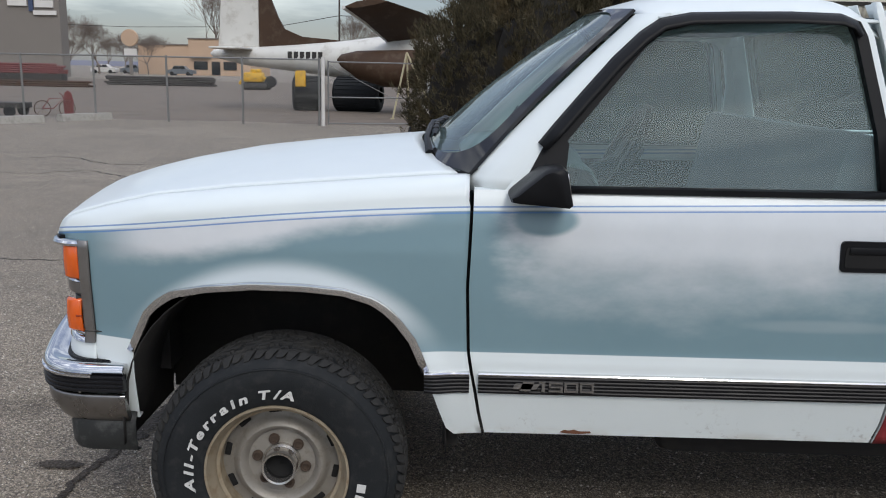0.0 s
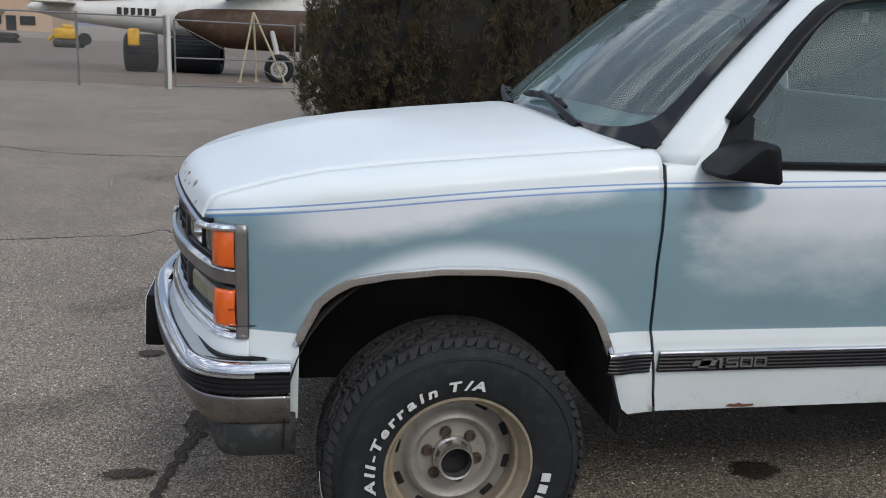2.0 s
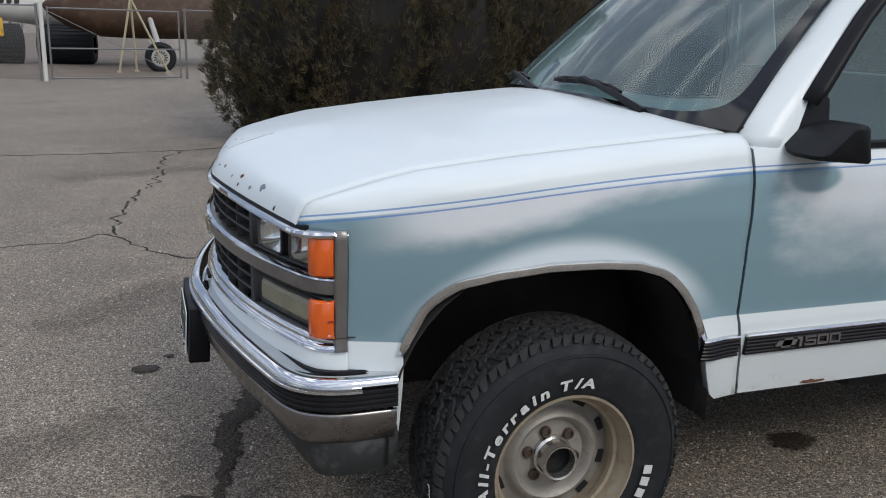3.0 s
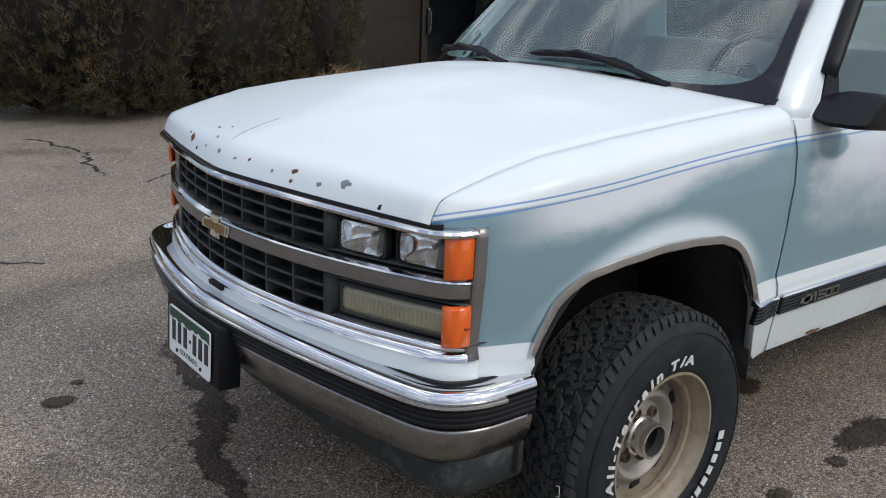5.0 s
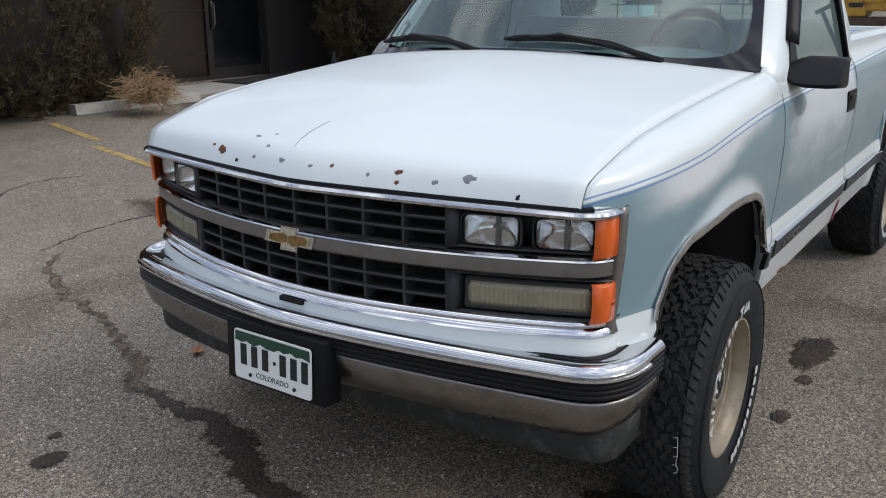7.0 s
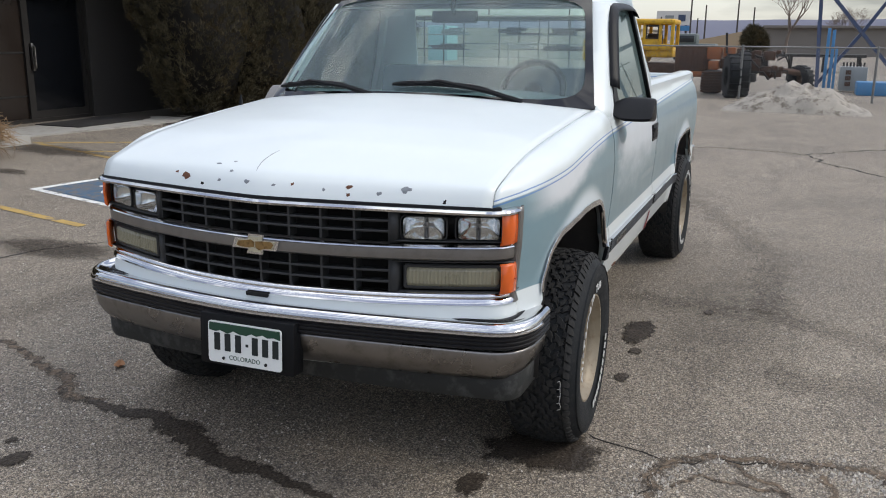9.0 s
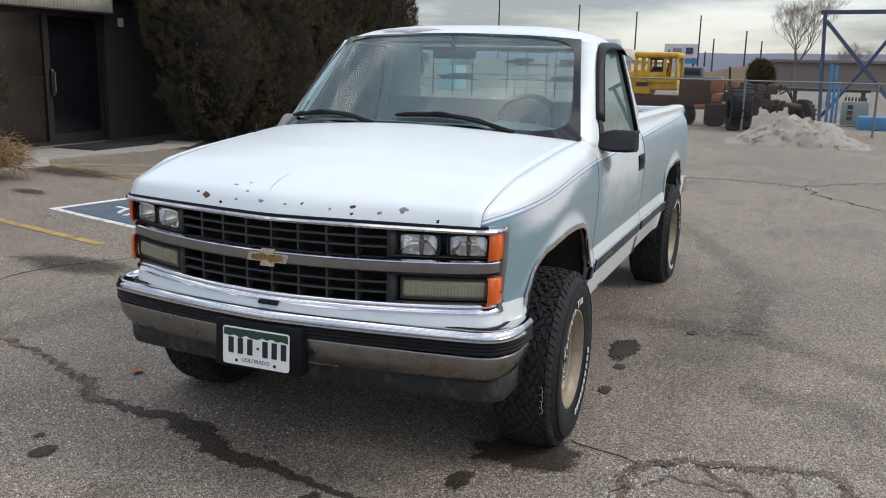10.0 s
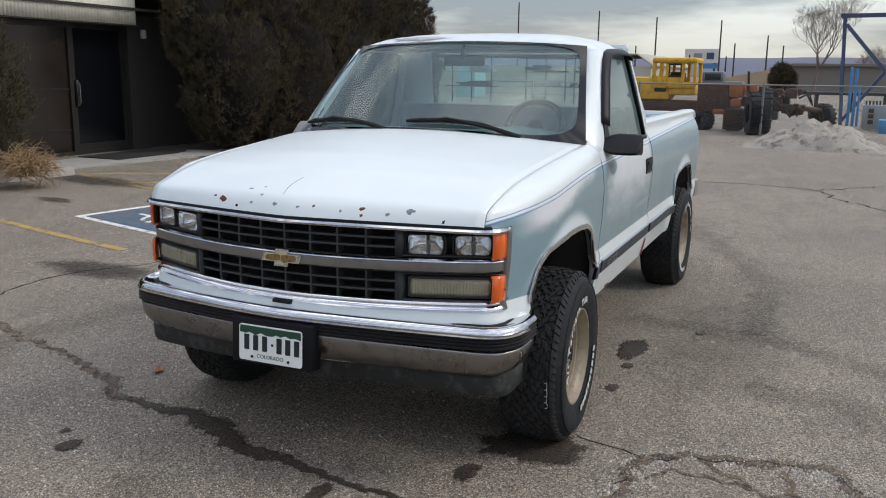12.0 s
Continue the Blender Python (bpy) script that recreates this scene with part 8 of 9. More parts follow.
def far_north():
    # tall plain building with a sign left as bars
    h = thing("tall_building", "tall taupe windowless building with a roof-edge sign", "building")
    bm = bmesh.new()
    add_box(bm, (-75, 100, -0.1), (-46.6, 102, 14))
    part("wall", bm, M_GREYWALL, h, flat=True)
    bm = bmesh.new()
    add_box(bm, (-75.3, 99.7, 14), (-46.3, 102.3, 14.4))
    part("roof", bm, M_GREYWALL, h, flat=True)
    for x0, x1, z0, z1, mt in ((-52.6, -50.3, 8.1, 8.9, M_SIGNWHITE), (-49.4, -47.2, 7.95, 8.75, M_SIGNWHITE), (-50.1, -49.6, 7.5, 9.2, M_CRANEBLUE), (-49.6, -46.9, 7.1, 7.6, M_SIGNWHITE)):
        bm = bmesh.new()
        add_box(bm, (x0, 99.75, z0), (x1, 99.99, z1))
        part("sign_bar", bm, mt, h, "plain sign bar", flat=True)
    # peach store
    h = thing("store_building", "low peach stucco store with a stepped parapet", "building")
    bm = bmesh.new()
    add_box(bm, (-56, 150, -0.1), (-46.9, 165, 5.1))
    add_box(bm, (-46.9, 149.5, -0.1), (-36, 165, 6.2))
    part("wall", bm, M_PEACH, h, flat=True)
    bm = bmesh.new()
    add_box(bm, (-56.2, 149.8, 5.1), (-46.9, 165, 5.3))
    add_box(bm, (-47.0, 149.3, 6.2), (-35.8, 165, 6.4))
    part("roof", bm, M_GREYWALL, h, flat=True)
    for x0, x1, z0, z1 in ((-46.0, -43.6, 1.0, 2.4), (-42.9, -41.4, 0.1, 2.4), (-40.8, -38.5, 1.0, 2.4)):
        bm = bmesh.new()
        add_box(bm, (x0, 149.38, z0), (x1, 149.6, z1))
        part("window", bm, M_WINDOW, h, flat=True)
    bm = bmesh.new()
    add_box(bm, (-46.5, 148.9, 2.9), (-43.0, 149.5, 3.2))
    part("awning", bm, M_GREYWALL, h, flat=True)
    # round sign on a post
    s = thing("round_sign", "round tan shop sign on a tall post", "sign", m=Matrix.Translation((-49.75, 130, 0)))
    bm = bmesh.new()
    add_lathe(bm, [(0.01, -0.3), (1.25, -0.3), (1.3, 0), (1.25, 0.3), (0.01, 0.3)], 24, Matrix.Translation((0, 0, 5.6)))
    part("sign_face", bm, M_PEACH, s)
    bm = bmesh.new()
    add_box(bm, (-0.2, -0.2, 0), (0.2, 0.2, 4.3))
    part("post", bm, M_GREYWALL, s, flat=True)
    bm = bmesh.new()
    add_box(bm, (-0.9, -0.25, 2.9), (0.9, 0.25, 4.0))
    part("message_board", bm, M_SIGNWHITE, s, flat=True)
    # stacked rods and pipes
    for nm, x0, x1, y, n, rows, mt, lb in (("rod_stack", -27.5, -19.4, 66, 10, 5, M_DARKIRON, "stack of dark steel rods on the ground"), ("pipe_stack", -36, -25.0, 56, 6, 3, M_RUSTMETAL, "stack of rusty pipes on the ground"), ("red_pile", -36, -27.6, 58, 5, 5, M_REDMETAL, "pile of red painted steel bars")):
        st = thing(nm, lb, "steel stack")
        rng = random.Random(len(nm))
        z = 0.1 if nm != "red_pile" else 0.95
        for r in range(rows):
            for k in range(n - r):
                bm = bmesh.new()
                o = rng.uniform(-0.4, 0.4)
                add_tube(bm, [(x0 + o, y + 0.16 * k, z), (x1 + o, y + 0.16 * k, z)], 0.075, 5)
                part("bar", bm, mt, st)
            z += 0.14
        if nm == "red_pile":
            bm = bmesh.new()
            add_box(bm, (x0, y - 0.1, 0), (x1, y + 0.9, 0.88))
            part("rack", bm, M_DARKIRON, st, flat=True)
    # small yellow machine
    dz = thing("yellow_tractor", "small yellow crawler tractor behind the aircraft", "tractor", m=Matrix.Translation((-14.2, 60, 0)))
    bm = bmesh.new()
    add_box(bm, (-0.9, -0.5, 0.55), (0.5, 0.5, 1.25), None, 0.15)
    add_box(bm, (-0.4, -0.4, 1.2), (0.3, 0.4, 1.5), None, 0.08)
    part("body", bm, M_YELLOWMETAL, dz)
    bm = bmesh.new()
    add_tube(bm, [(-1.3, 0, 0.4), (-0.8, 0, 1.0), (0.2, 0, 1.1), (1.0, 0, 0.45)], 0.12, 6)
    part("arm", bm, M_YELLOWMETAL, dz)
    for y in (-0.6, 0.6):
        bm = bmesh.new()
        add_box(bm, (-0.9, y - 0.15, 0.0), (0.9, y + 0.15, 0.55), None, 0.18)
        part("track", bm, M_DARKIRON, dz)
    bm = bmesh.new()
    add_lathe(bm, [(0.01, -0.2), (0.4, -0.2), (0.4, 0.2), (0.01, 0.2)], 18, Matrix.Translation((1.0, 0, 0.6)))
    part("wheel", bm, M_TYRE, dz)
    # cars on the far street
    for k, (x, y, mt) in enumerate(((-45.2, 140, M_CARGREY), (-62, 150, M_SIGNWHITE), (-57.5, 152, M_CARGREY), (-71, 150, M_CARGREY))):
        c = thing("parked_car", "distant parked car on the street", "car", "distant cars", Matrix.Translation((x, y, 0)))
        bm = bmesh.new()
        add_prism(bm, [(-2.15, 0.30), (2.15, 0.30), (2.2, 0.75), (2.05, 0.95), (1.25, 1.02), (-1.2, 1.02), (-2.05, 0.92), (-2.2, 0.7)], 1.8, Matrix.Translation((0, -0.9, 0)))
        add_prism(bm, [(-1.45, 1.0), (1.15, 1.0), (0.55, 1.58), (-1.0, 1.60)], 1.5, Matrix.Translation((0, -0.75, 0)))
        part("body", bm, mt, c)
        for xa, xb in ((-1.2, -0.35), (-0.25, 0.65)):
            bm = bmesh.new()
            add_prism(bm, [(xa, 1.06), (xb + 0.15, 1.06), (xb - 0.05, 1.50), (xa + 0.12, 1.50)], 1.54, Matrix.Translation((0, -0.77, 0)))
            part("window", bm, M_WINDOW, c)
        for x2 in (-1.35, 1.3):
            for s in (-0.85, 0.85):
                bm = bmesh.new()
                add_lathe(bm, [(0.01, -0.1), (0.33, -0.1), (0.33, 0.1), (0.01, 0.1)], 14, Matrix.Translation((x2, s, 0.33)))
                part("wheel", bm, M_TYRE, c)
    for x, y, h, sp, sd in ((-64, 140, 9.5, 0.9, 2), (-58, 138, 8.5, 0.9, 5), (-70, 135, 8, 0.9, 8), (-52.5, 145, 6.5, 0.9, 11), (-49.5, 175, 15.5, 0.55, 21), (-18, 150, 10, 0.5, 25), (-12, 150, 8.5, 0.6, 27), (-8, 152, 8, 0.6, 29), (-78, 172, 7.5, 0.9, 41), (-72, 176, 7, 0.9, 43), (-66, 170, 7.5, 0.9, 45), (-61, 174, 7, 0.9, 47)):
        bare_tree("bare_tree", "leafless grey-brown tree by the street", (x, y, 0), h, sp, sd, 6, 0.008)
    pole(-13.0, 95, 9.2)
    bm = bmesh.new()
    add_tube(bm, [(-75, 118, 7.2), (-45, 118, 6.7), (-25, 118, 7.1), (-13, 95, 7.4), (10, 100, 7.2)], 0.05, 4)
    solo("power_line", bm, M_POLE, "thin dark overhead power line", "cable")


def yard_east():
    # yellow machine with a glazed cab
    m = thing("yellow_loader", "old yellow wheel loader with an open cab behind the fence", "loader", m=Matrix.Translation((26.0, 0, 0)))
    bm = bmesh.new()
    add_box(bm, (-0.55, 2.85, 0.84), (0.55, 5.0, 1.60), None, 0.14)
    part("hood", bm, M_YELLOWMETAL, m, "rounded yellow hood")
    # dark box set proud of the hood in place of a shaded opening
    bm = bmesh.new()
    add_box(bm, (-0.585, 2.98, 1.12), (-0.50, 3.36, 1.42), None, 0.02)
    part("hood_shade_box", bm, M_DARKIRON, m, "dark box painted as the shaded opening in the hood")
    bm = bmesh.new()
    add_box(bm, (-0.60, 2.03, 1.02), (0.45, 2.90, 1.34), None, 0.07)
    part("fender", bm, M_YELLOWMETAL, m)
    bm = bmesh.new()
    add_box(bm, (-0.76, 2.0, 2.04), (0.76, 3.46, 2.22), None, 0.085)
    part("cab_roof", bm, M_YELLOWMETAL, m)
    for x in (-0.64, 0.64):
        for y, w in ((2.08, 0.055), (2.46, 0.05), (2.96, 0.05), (3.12, 0.035), (3.38, 0.06)):
            bm = bmesh.new()
            add_box(bm, (x - 0.05, y - w, 1.30), (x + 0.05, y + w, 2.08), None, 0.025)
            part("cab_post", bm, M_YELLOWMETAL, m)
        for y0, y1, z1 in ((2.10, 2.44, 1.44), (2.48, 2.94, 1.60), (2.98, 3.36, 1.64)):
            bm = bmesh.new()
            add_box(bm, (x - 0.035, y0, 1.25), (x + 0.035, y1, z1), None, 0.02)
            part("cab_panel", bm, M_YELLOWMETAL, m)
    bm = bmesh.new()
    for y0, y1, z0, z1 in ((2.51, 2.91, 1.60, 1.64), (2.51, 2.91, 1.97, 2.03), (2.51, 2.545, 1.64, 1.97), (2.875, 2.91, 1.64, 1.97), (2.545, 2.875, 1.74, 1.765)):
        add_box(bm, (-0.69, y0, z0), (-0.66, y1, z1))
    part("window_frame", bm, M_DARKIRON, m, "dark window frame", flat=True)
    bm = bmesh.new()
    add_box(bm, (0.1, 2.5, 1.30), (0.35, 3.0, 1.75), None, 0.06)
    part("seat", bm, M_DARKIRON, m)
    bm = bmesh.new()
    add_box(bm, (-0.5, 1.6, 0.5), (0.7, 4.7, 0.84), None, 0.05)
    part("chassis", bm, M_RUSTMETAL, m)
    for y in (1.9, 4.3):
        bm = bmesh.new()
        add_lathe(bm, [(0.01, -0.2), (0.36, -0.2), (0.42, -0.1), (0.42, 0.1), (0.36, 0.2), (0.01, 0.2)], 24, Matrix.Translation((0, y, 0.42)) @ Matrix.Rotation(radians(90), 4, "Z"))
        part("wheel", bm, M_TYRE, m)
    # rusty tractor: a boxy engine cover on tracks, orange panels, and a stripped front axle
    r = thing("rusty_tractor", "rusty dismantled tractor with large black tyres", "tractor", m=Matrix.Translation((24.6, 0, 0)))
    bm = bmesh.new()
    add_box(bm, (-0.5, 0.80, 0.55), (0.5, 1.80, 1.42), None, 0.06)
    part("hood", bm, M_RUSTMETAL, r, "rusty engine cover")
    for k in range(5):
        bm = bmesh.new()
        add_box(bm, (-0.52, 0.90 + 0.18 * k, 0.70), (-0.49, 0.97 + 0.18 * k, 1.30), None, 0.008)
        part("louvre", bm, M_RUSTMETAL, r)
    for x0, y0, y1, z0, z1, mt in ((-0.58, 0.44, 0.86, 1.02, 1.40, M_ORANGEMETAL), (-0.62, 0.50, 0.80, 0.72, 0.98, M_ORANGEMETAL), (-0.50, 0.06, 0.40, 1.08, 1.38, M_ORANGEMETAL), (-0.45, 0.10, 0.48, 0.75, 1.05, M_RUSTMETAL), (-0.55, 0.86, 1.3, 0.50, 0.66, M_ORANGEMETAL)):
        bm = bmesh.new()
        add_box(bm, (x0, y0, z0), (-0.05, y1, z1), None, 0.04)
        part("panel", bm, mt, r, "faded orange panel" if mt is M_ORANGEMETAL else "")
    bm = bmesh.new()
    add_box(bm, (-0.75, 0.34, 0.02), (-0.30, 0.98, 0.72), None, 0.16)
    track = part("track", bm, M_DARKIRON, r, "dark lugged crawler track")
    for k in range(8):
        bm = bmesh.new()
        add_box(bm, (-0.79, 0.36, 0.08 + 0.078 * k), (-0.74, 0.96, 0.12 + 0.078 * k))
        part("track_shoe", bm, M_RUSTMETAL, track, flat=True)
    rng = random.Random(6)
    for k in range(26):
        y, z = rng.uniform(-1.2, -0.1), rng.uniform(0.48, 1.32)
        s = rng.uniform(0.06, 0.17)
        bm = bmesh.new()
        add_box(bm, (-0.35 + rng.uniform(-0.2, 0.1), y - s, z - s * 0.9), (0.3, y + s, z + s * 0.9), Matrix.Rotation(rng.uniform(-0.12, 0.12), 4, "X"), 0.02)
        part("engine_part", bm, M_RUSTMETAL if k % 3 else M_DARKIRON, r, "dark rusty engine part")
    for k in range(7):
        y, z = rng.uniform(-1.2, -0.3), rng.uniform(0.6, 1.3)
        bm = bmesh.new()
        add_tube(bm, [(-0.5, y, z), (-0.52, y - rng.uniform(0.1, 0.3), z + rng.uniform(-0.3, 0.2)), (-0.4, y - rng.uniform(0.2, 0.4), z - 0.2)], 0.03, 6)
        part("engine_hose", bm, M_DARKIRON, r)
    bm = bmesh.new()
    add_tube(bm, [(0.2, -0.9, 0.66), (0.6, -1.3, 0.70), (1.0, -1.75, 0.62)], [0.2, 0.08, 0.1], 8)
    part("axle", bm, M_RUSTMETAL, r)
    for x, y, rad, w, turn in ((-1.9, 0.02, 0.60, 0.17, 16), (-1.2, -0.24, 0.64, 0.17, 10), (1.1, -1.80, 0.42, 0.15, 50), (-0.3, 1.6, 0.30, 0.2, 62)):
        bm = bmesh.new()
        mm = Matrix.Translation((x, y, rad)) @ Matrix.Rotation(radians(turn), 4, "Z")
        add_lathe(bm, [(0.45 * rad, -w * 0.9), (0.6 * rad, -w), (0.92 * rad, -w * 0.9), (rad, -w * 0.6), (rad, w * 0.6), (0.92 * rad, w * 0.9), (0.6 * rad, w), (0.45 * rad, w * 0.9)], 28, mm)
        wh = part("wheel", bm, M_TYRE, r, "large black lugged tyre")
        for k in range(18):
            bm = bmesh.new()
            add_box(bm, (rad - 0.02, -w * 0.9, -0.03), (rad + 0.02, w * 0.9, 0.03), mm @ Matrix.Rotation(2 * math.pi * k / 18, 4, "Y"))
            part("lug", bm, M_TYRE, wh, flat=True)
        bm = bmesh.new()
        add_lathe(bm, [(0.46 * rad, -0.06), (0.3 * rad, -0.03), (0.05, -0.05), (0.01, -0.05)], 20, mm)
        part("hub", bm, M_RUSTMETAL, wh)
    bm = bmesh.new()
    add_tube(bm, [(-0.5, 0.30, 1.2), (-0.55, 0.34, 1.80)], 0.035, 6)
    part("exhaust", bm, M_DARKIRON, r)
    # heap of dirty snow
    bm = bmesh.new()
    rows = []
    for i in range(41):
        u = i / 40
        y = lerp(-0.05, -3.4, u)
        row = []
        for j in range(25):
            v = -1 + 2 * j / 24
            h = 0.60 * max(0.0, math.sin(math.pi * u ** 1.05)) ** 1.1 * max(0.0, 1 - v * v) ** 0.8
            n = 0.20 * noise.noise((y * 2.2, v * 3, 3)) + 0.09 * noise.noise((y * 6, v * 7, 8)) + 0.06 * noise.noise((y * 15, v * 16, 8))
            row.append((18.9 + v * 1.3 + 0.25 * noise.noise((y, 0, 1)), y, max(0.0, h * (1 + n * 1.6) + n * 0.25 * min(1, h * 5)) - 0.02))
        rows.append(row)
    add_grid(bm, rows)
    solo("snow_mound", bm, M_SNOW, "melting mound of dirty grey snow on asphalt", "snow mound", angle=60)
    # blue gantry
    g = thing("blue_gantry", "faded blue steel gantry frame behind the fence", "gantry", m=Matrix.Translation((30.0, 0, 0)))
    for nm, pts, rr in (("post", [(0, -2.36, 0), (0, -2.18, 3.72)], 0.085), ("top_beam", [(0, -2.05, 3.74), (0, -6.5, 3.78)], 0.10), ("brace", [(0, -2.25, 3.45), (0, -3.62, 1.85), (0, -4.6, 0.7)], 0.08), ("brace", [(0, -2.36, 0.12), (0, -3.6, 1.85), (0, -4.6, 3.4)], 0.075), ("leg", [(-0.7, -2.36, 0), (-0.2, -2.22, 2.2)], 0.07), ("post", [(0, -6.3, 0), (0, -6.3, 3.75)], 0.085)):
        bm = bmesh.new()
        add_tube(bm, pts, rr, 4)
        part(nm, bm, M_CRANEBLUE, g)
    for k, (y0, y1, z1) in enumerate(((-2.52, -2.62, 2.0), (-2.68, -2.78, 1.95), (-2.82, -2.9, 1.4))):
        bm = bmesh.new()
        add_box(bm, (29.3, y1, 0), (29.4, y0, z1), None, 0.01)
        solo("blue_board", bm, M_BRIGHTBLUE, "upright bright blue steel board in the yard", "board", "blue boards")
    bm = bmesh.new()
    add_box(bm, (27.2, -3.75, 0.05), (27.8, -2.95, 0.80), None, 0.03)
    box = tagged(part("switch_box", bm, M_GREYBOX, None), "grey electrical switch box on a pallet", "switch box")
    for k in range(3):
        bm = bmesh.new()
        add_box(bm, (27.17, -3.28, 0.2 + 0.18 * k), (27.2, -3.12, 0.33 + 0.18 * k))
        part("dial", bm, M_RUSTMETAL, box, flat=True)
    bm = bmesh.new()
    for k in range(7):
        add_tube(bm, [(27.5, -3.05 - 0.1 * k, 0.8), (27.5, -3.05 - 0.1 * k, 0.93)], 0.03, 6)
    part("insulators", bm, M_DARKIRON, box)
    bm = bmesh.new()
    add_box(bm, (25.6, -6.5, 0.0), (26.6, -3.4, 0.40), None, 0.03)
    solo("blue_bin", bm, M_BRIGHTBLUE, "low blue steel bin in the yard", "bin")
    for y0, x, z in ((2.2, 45, 0.75), (-6, 47, 1.0)):
        bm = bmesh.new()
        add_box(bm, (x, y0 - 7, z), (x + 1.5, y0, z + 0.14))
        for k in range(5):
            add_box(bm, (x + 0.2, y0 - 6.8 + 1.6 * k, 0), (x + 0.4, y0 - 6.6 + 1.6 * k, z))
        solo("storage_rack", bm, M_DARKIRON, "long low steel storage rack in the yard", "rack", "storage racks", flat=True)
    # racks and tanks behind the cab
    for k, (x, y) in enumerate(((44, 10), (46, 13.5), (43, 17))):
        f = thing("pipe_rack", "tall steel pipe rack in the yard", "rack", "pipe racks", Matrix.Translation((x, y, 0)))
        for dy in (-1.2, 0, 1.2):
            bm = bmesh.new()
            add_tube(bm, [(0, dy, 0), (0, dy, 2.6)], 0.035, 6)
            part("upright", bm, M_DARKIRON, f)
        for z in (0.9, 1.7, 2.5):
            bm = bmesh.new()
            add_tube(bm, [(0, -1.6, z), (0, 1.6, z)], 0.03, 6)
            part("rail", bm, M_DARKIRON if z != 1.7 else M_GREYBOX, f)
    bm = bmesh.new()
    add_box(bm, (52, 20.4, 0), (54, 21.8, 2.3), None, 0.05)
    solo("blue_container", bm, surface("pale_turquoise_paint", (0.30, 0.50, 0.52), 0.6, scale=2, vary=0.15), "pale turquoise steel container in the yard", "container")
    rng = random.Random(83)
    for x, y in ((44, 10), (46, 13.5), (43, 17)):
        for z in (0.93, 1.73):
            bm = bmesh.new()
            for k in range(rng.randint(4, 7)):
                y0 = y + rng.uniform(-1.5, 0.4)
                h0 = rng.choice((0.0, 0.0, 0.10, 0.2))
                add_box(bm, (x - 0.3 - 0.01 * k, y0, z + h0), (x + 0.3, y0 + rng.uniform(0.5, 1.3), z + h0 + rng.uniform(0.08, 0.22)))
            solo("stacked_stock", bm, rng.choice((M_GREYBOX, M_DARKIRON, M_BEIGE)), "bundles of steel stock stacked on a pipe rack", "stacked stock", "stock on the racks", kind="stuff", flat=True)
    h = thing("beige_warehouse", "long beige metal warehouse beyond the yard", "building")
    bm = bmesh.new()
    add_box(bm, (62, 10.4, -0.1), (80, 60, 2.25))
    part("wall", bm, M_BEIGE, h, flat=True)
    bm = bmesh.new()
    add_grid(bm, [[(61.6, 10.2, 2.25), (61.6, 11.4, 3.1), (61.6, 60.3, 3.1)], [(80.4, 10.2, 2.25), (80.4, 11.4, 3.1), (80.4, 60.3, 3.1)]])
    part("roof", bm, M_BEIGE, h, thick=0.1)
    h = thing("tan_shed", "long low tan shed with a sloping roof", "building")
    bm = bmesh.new()
    add_box(bm, (92, -40, -0.1), (100, 1.9, 2.7))
    part("wall", bm, M_GREYWALL, h, flat=True)
    bm = bmesh.new()
    vs = [bm.verts.new(p) for p in ((92, 1.9, -0.1), (92, 9.0, -0.1), (92, 9.0, 1.3), (92, 1.9, 2.75), (100, 1.9, -0.1), (100, 9.0, -0.1), (100, 9.0, 1.3), (100, 1.9, 2.75))]
    for q in ((0, 1, 2, 3), (7, 6, 5, 4), (3, 2, 6, 7), (1, 5, 6, 2), (0, 3, 7, 4)):
        bm.faces.new([vs[k] for k in q])
    part("earth_bank", bm, M_TAN, h, "tan sloping end", flat=True)
    bm = bmesh.new()
    add_box(bm, (91.6, -40.2, 2.7), (100.4, 2.0, 2.95))
    part("roof", bm, M_GREYWALL, h, flat=True)
    bare_tree("bare_tree", "leafless spreading tree beyond the yard", (86, -0.4, 0), 8.6, 0.75, 33, 6, 0.006)
    bare_tree("bare_tree", "leafless spreading tree beyond the yard", (96, -5.5, 0), 5.2, 0.8, 35, 5, 0.009)
    rng = np.random.RandomState(2)
    b = thing("round_shrub", "round dark shrub by the tan shed", "shrub", m=Matrix.Translation((82, 2.2, 0)) @ Matrix.Diagonal((0.88, 0.88, 0.92, 1)))
    p, w = sample_lobes([((0, 0, 1.3), (1.25, 1.2, 1.35)), ((0.2, 0.2, 1.8), (0.9, 0.9, 1.1))], 1400, rng)
    vs2, fs2 = tufts(p, w, rng, 6, 0.45, 0.12, 0.4)
    ob = new("crown", raw_mesh("crown", vs2, fs2, M_JUNIPER))
    ob.parent = b
    ob["kind"] = "stuff"
    # solid dark ball in place of the shade inside the shrub
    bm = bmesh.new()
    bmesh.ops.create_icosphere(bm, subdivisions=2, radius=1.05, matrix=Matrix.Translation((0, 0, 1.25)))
    part("shade_core", bm, M_CORE, b)
    for y, h2, arms in ((41.0, 11.8, 0), (29.0, 10.4, 0), (20.9, 9.4, 0), (12.3, 8.9, 0), (10.4, 5.9, 0), (6.3, 6.9, 0), (4.3, 5.6, 0), (23.6, 5.6, 0), (16.2, 4.4, 0), (11.4, 4.2, 0), (-22, 9, 1)):
        pole(120, y, h2, arms)
    s = thing("billboard", "pale billboard on posts beyond the yard", "billboard", m=Matrix.Translation((125, 0, 0)))
    bm = bmesh.new()
    add_box(bm, (0, 12.8, 3.4), (0.3, 17.6, 5.3))
    part("panel", bm, M_SIGNWHITE, s, flat=True)
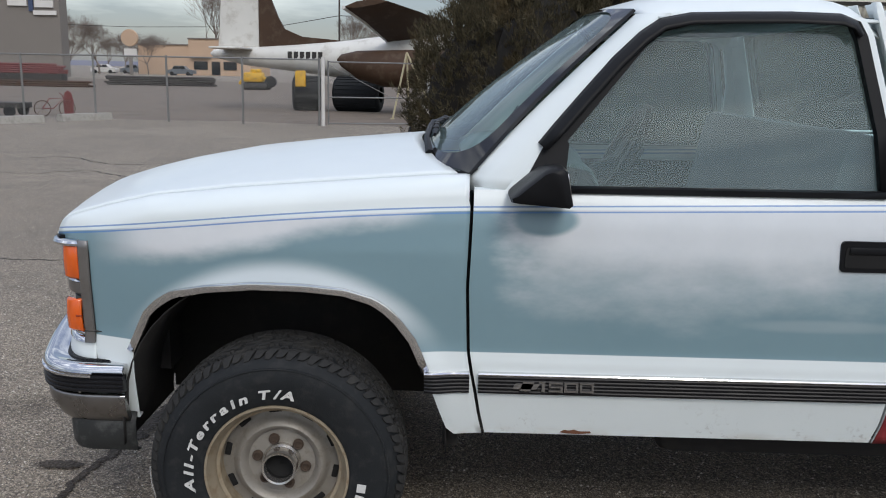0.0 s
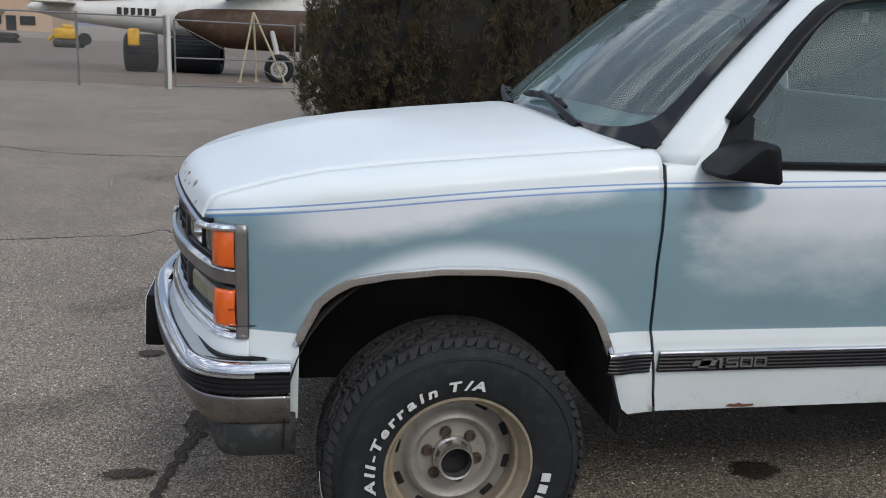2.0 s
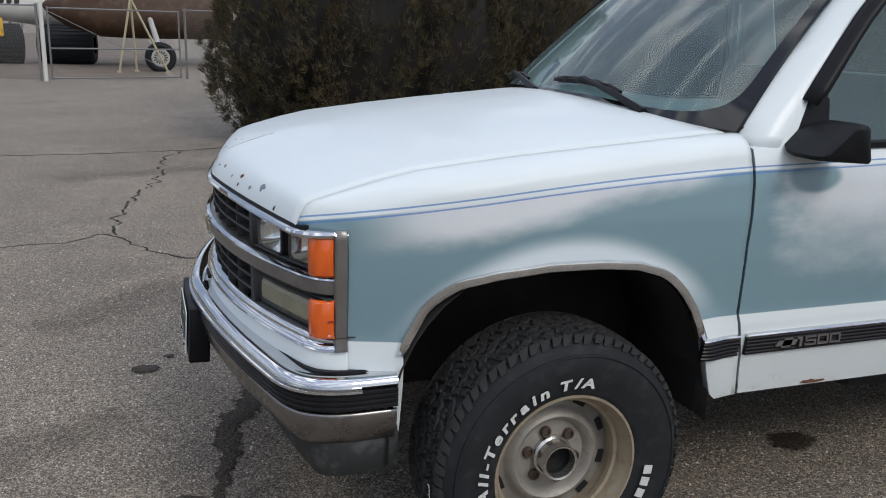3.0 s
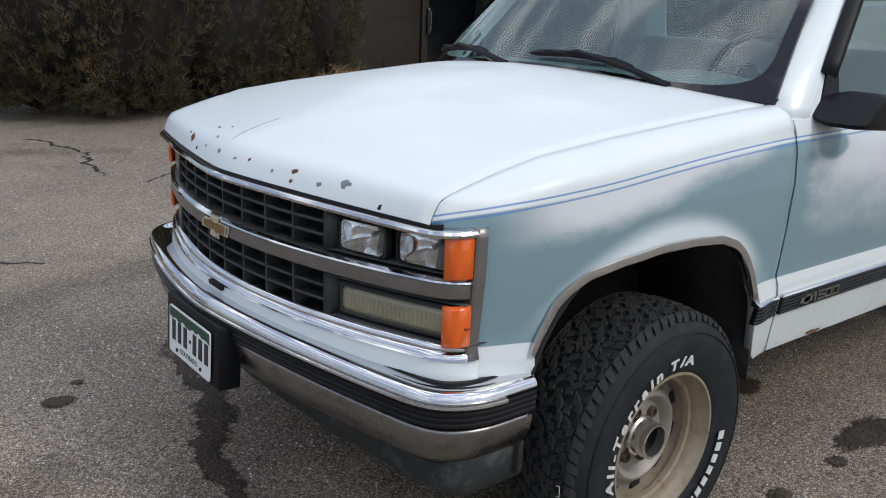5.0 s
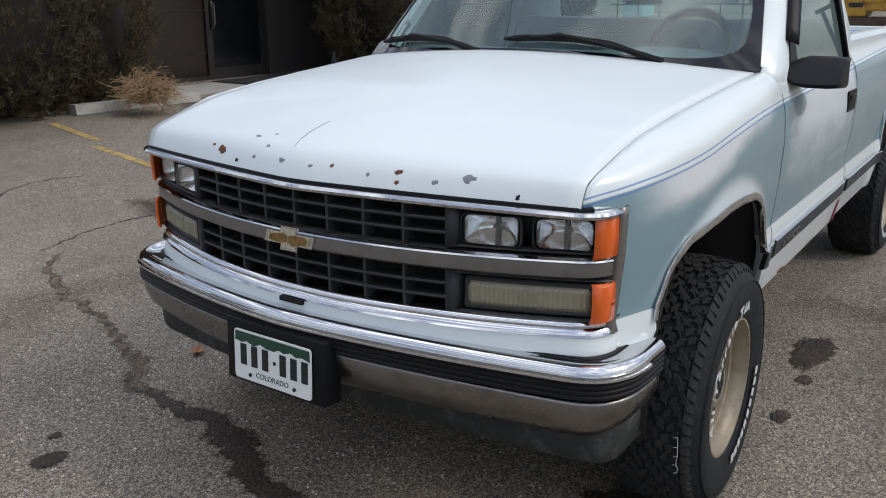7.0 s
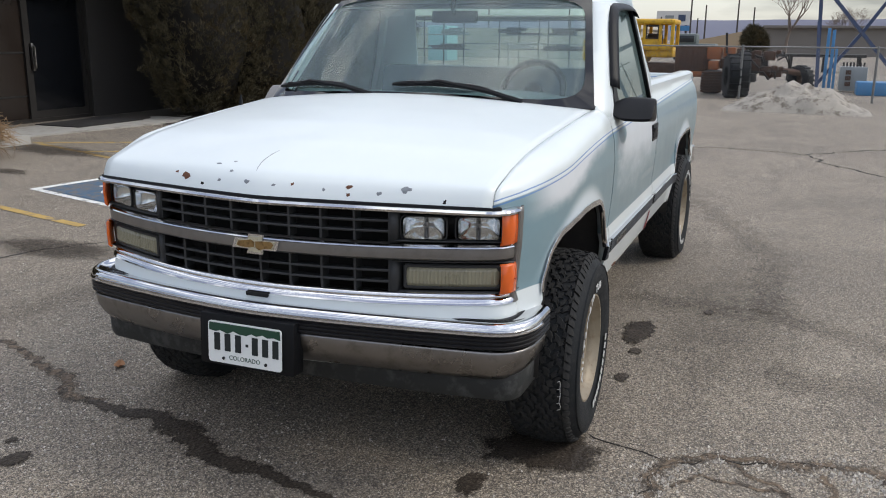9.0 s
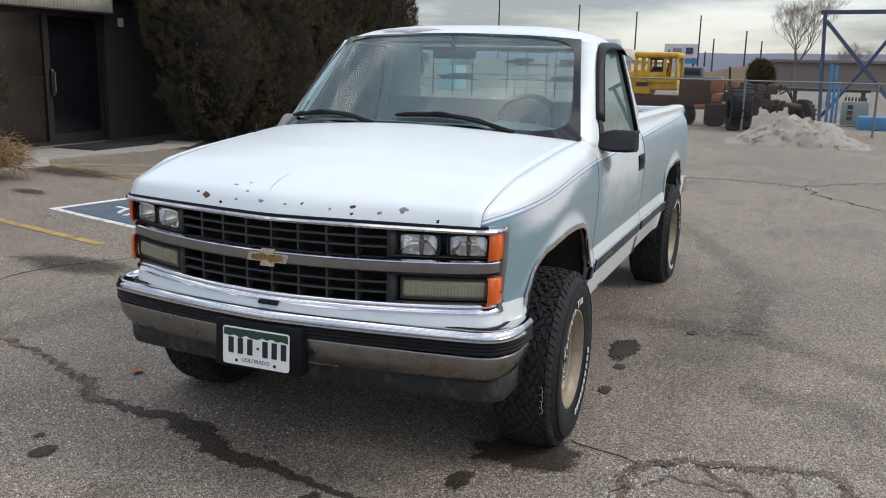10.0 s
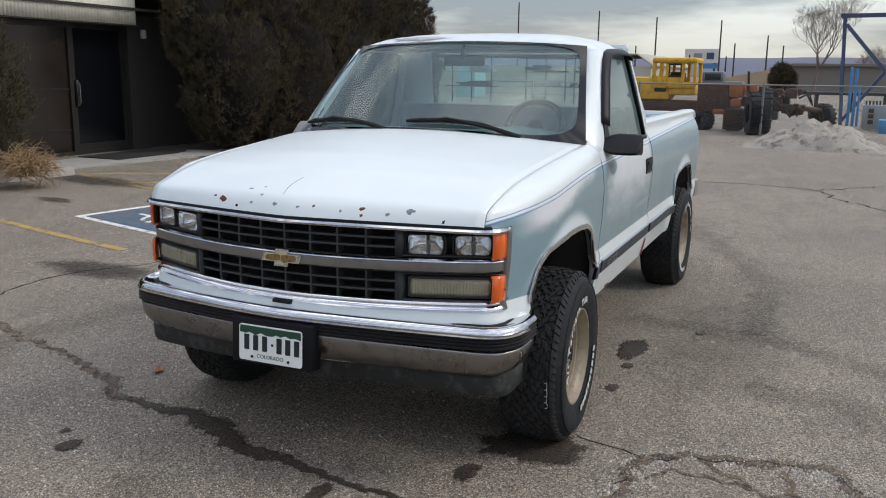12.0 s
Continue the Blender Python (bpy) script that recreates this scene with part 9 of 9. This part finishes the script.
    for y0, y1, z0, z1, mt in ((15.2, 16.4, 3.9, 4.7, M_GREYBOX), (13.6, 14.6, 3.9, 4.8, M_CRANEBLUE)):
        bm = bmesh.new()
        add_box(bm, (-0.05, y0, z0), (0, y1, z1))
        part("picture_bar", bm, mt, s, flat=True)
    bm = bmesh.new()
    add_box(bm, (0, 13.0, 2.6), (0.3, 15.6, 3.3))
    part("lower_panel", bm, M_BRIGHTBLUE, s, flat=True)
    for y in (13.5, 16.8):
        bm = bmesh.new()
        add_tube(bm, [(0.4, y, 0), (0.4, y, 5)], 0.15, 6)
        part("post", bm, M_POLE, s)
    for k, (x, y, mt) in enumerate(((62, 5.4, surface("dull_green_grey_paint", (0.13, 0.155, 0.15), 0.5, scale=3, vary=0.25)),)):
        c = thing("parked_truck", "pale work truck parked in the yard", "truck", "yard trucks", Matrix.Translation((x, y, 0)))
        bm = bmesh.new()
        add_box(bm, (-0.9, -1.6, 0.5), (0.9, 1.4, 1.25), None, 0.1)
        add_box(bm, (-0.85, -0.3, 1.2), (0.85, 1.2, 1.95), None, 0.15)
        part("body", bm, mt, c)
        bm = bmesh.new()
        add_box(bm, (-0.9, -0.1, 1.35), (-0.83, 1.0, 1.8), None, 0.03)
        part("window", bm, M_WINDOW, c)
        for y2 in (-1.1, 0.9):
            bm = bmesh.new()
            add_lathe(bm, [(0.01, -0.12), (0.4, -0.12), (0.4, 0.12), (0.01, 0.12)], 16, Matrix.Translation((-0.8, y2, 0.4)) @ Matrix.Rotation(radians(90), 4, "Z"))
            part("wheel", bm, M_TYRE, c)


def hills():
    """A ridge right round the horizon, with distance haze painted into its colour."""
    bm = bmesh.new()
    rows = []
    n = 240
    for k in range(n + 1):
        a = 2 * math.pi * k / n
        h = 19 + 5 * noise.noise((3 * math.cos(a), 3 * math.sin(a), 0.3)) + 3 * noise.noise((11 * math.cos(a), 11 * math.sin(a), 2)) + 1.2 * noise.noise((40 * math.cos(a), 40 * math.sin(a), 2))
        north = smooth01(math.sin(a), 0.2, 0.7)
        h = lerp(h, 4.5, north)
        rows.append([(820 * math.cos(a), 820 * math.sin(a), -1), (840 * math.cos(a), 840 * math.sin(a), h * 0.6), (880 * math.cos(a), 880 * math.sin(a), h)])
    add_grid(bm, rows)
    solo("hills_backdrop", bm, M_HILL, "ridge along the horizon, its haze painted in as blue-grey", "hills", kind="structure")


chain_link("chain_link_fence", ((-26.0, 23.3), (-3.4, 21.3)), 1.86, (6.0, 9.2, 11.4, 13.7, 15.93, 18.15, 20.4, 22.65), "grey chain-link fence along the asphalt lot")
bm = bmesh.new()
add_tube(bm, [(-3.33, 21.3, 0), (-3.33, 21.3, 1.93)], 0.055, 10)
solo("gate_post", bm, M_SIGNWHITE, "thick white steel gate post", "post")
gate((-3.18, 21.3), (0.0, 22.2), 1.84)
chain_link("chain_link_fence", ((0.12, 22.3), (4.0, 23.0)), 1.86, (0.05, 2.0, 3.9), "grey chain-link fence along the asphalt lot")
chain_link("chain_link_fence", ((22.2, 8.0), (22.2, -16.0)), 1.42, (1.5, 4.8, 8.25, 11.6, 14.5, 18.0, 21.0, 23.9), "grey chain-link fence in front of the machine yard")
airplane()
axle_stand()
big_tyres()
bicycle()
kerb_stones()
far_north()
yard_east()
hills()
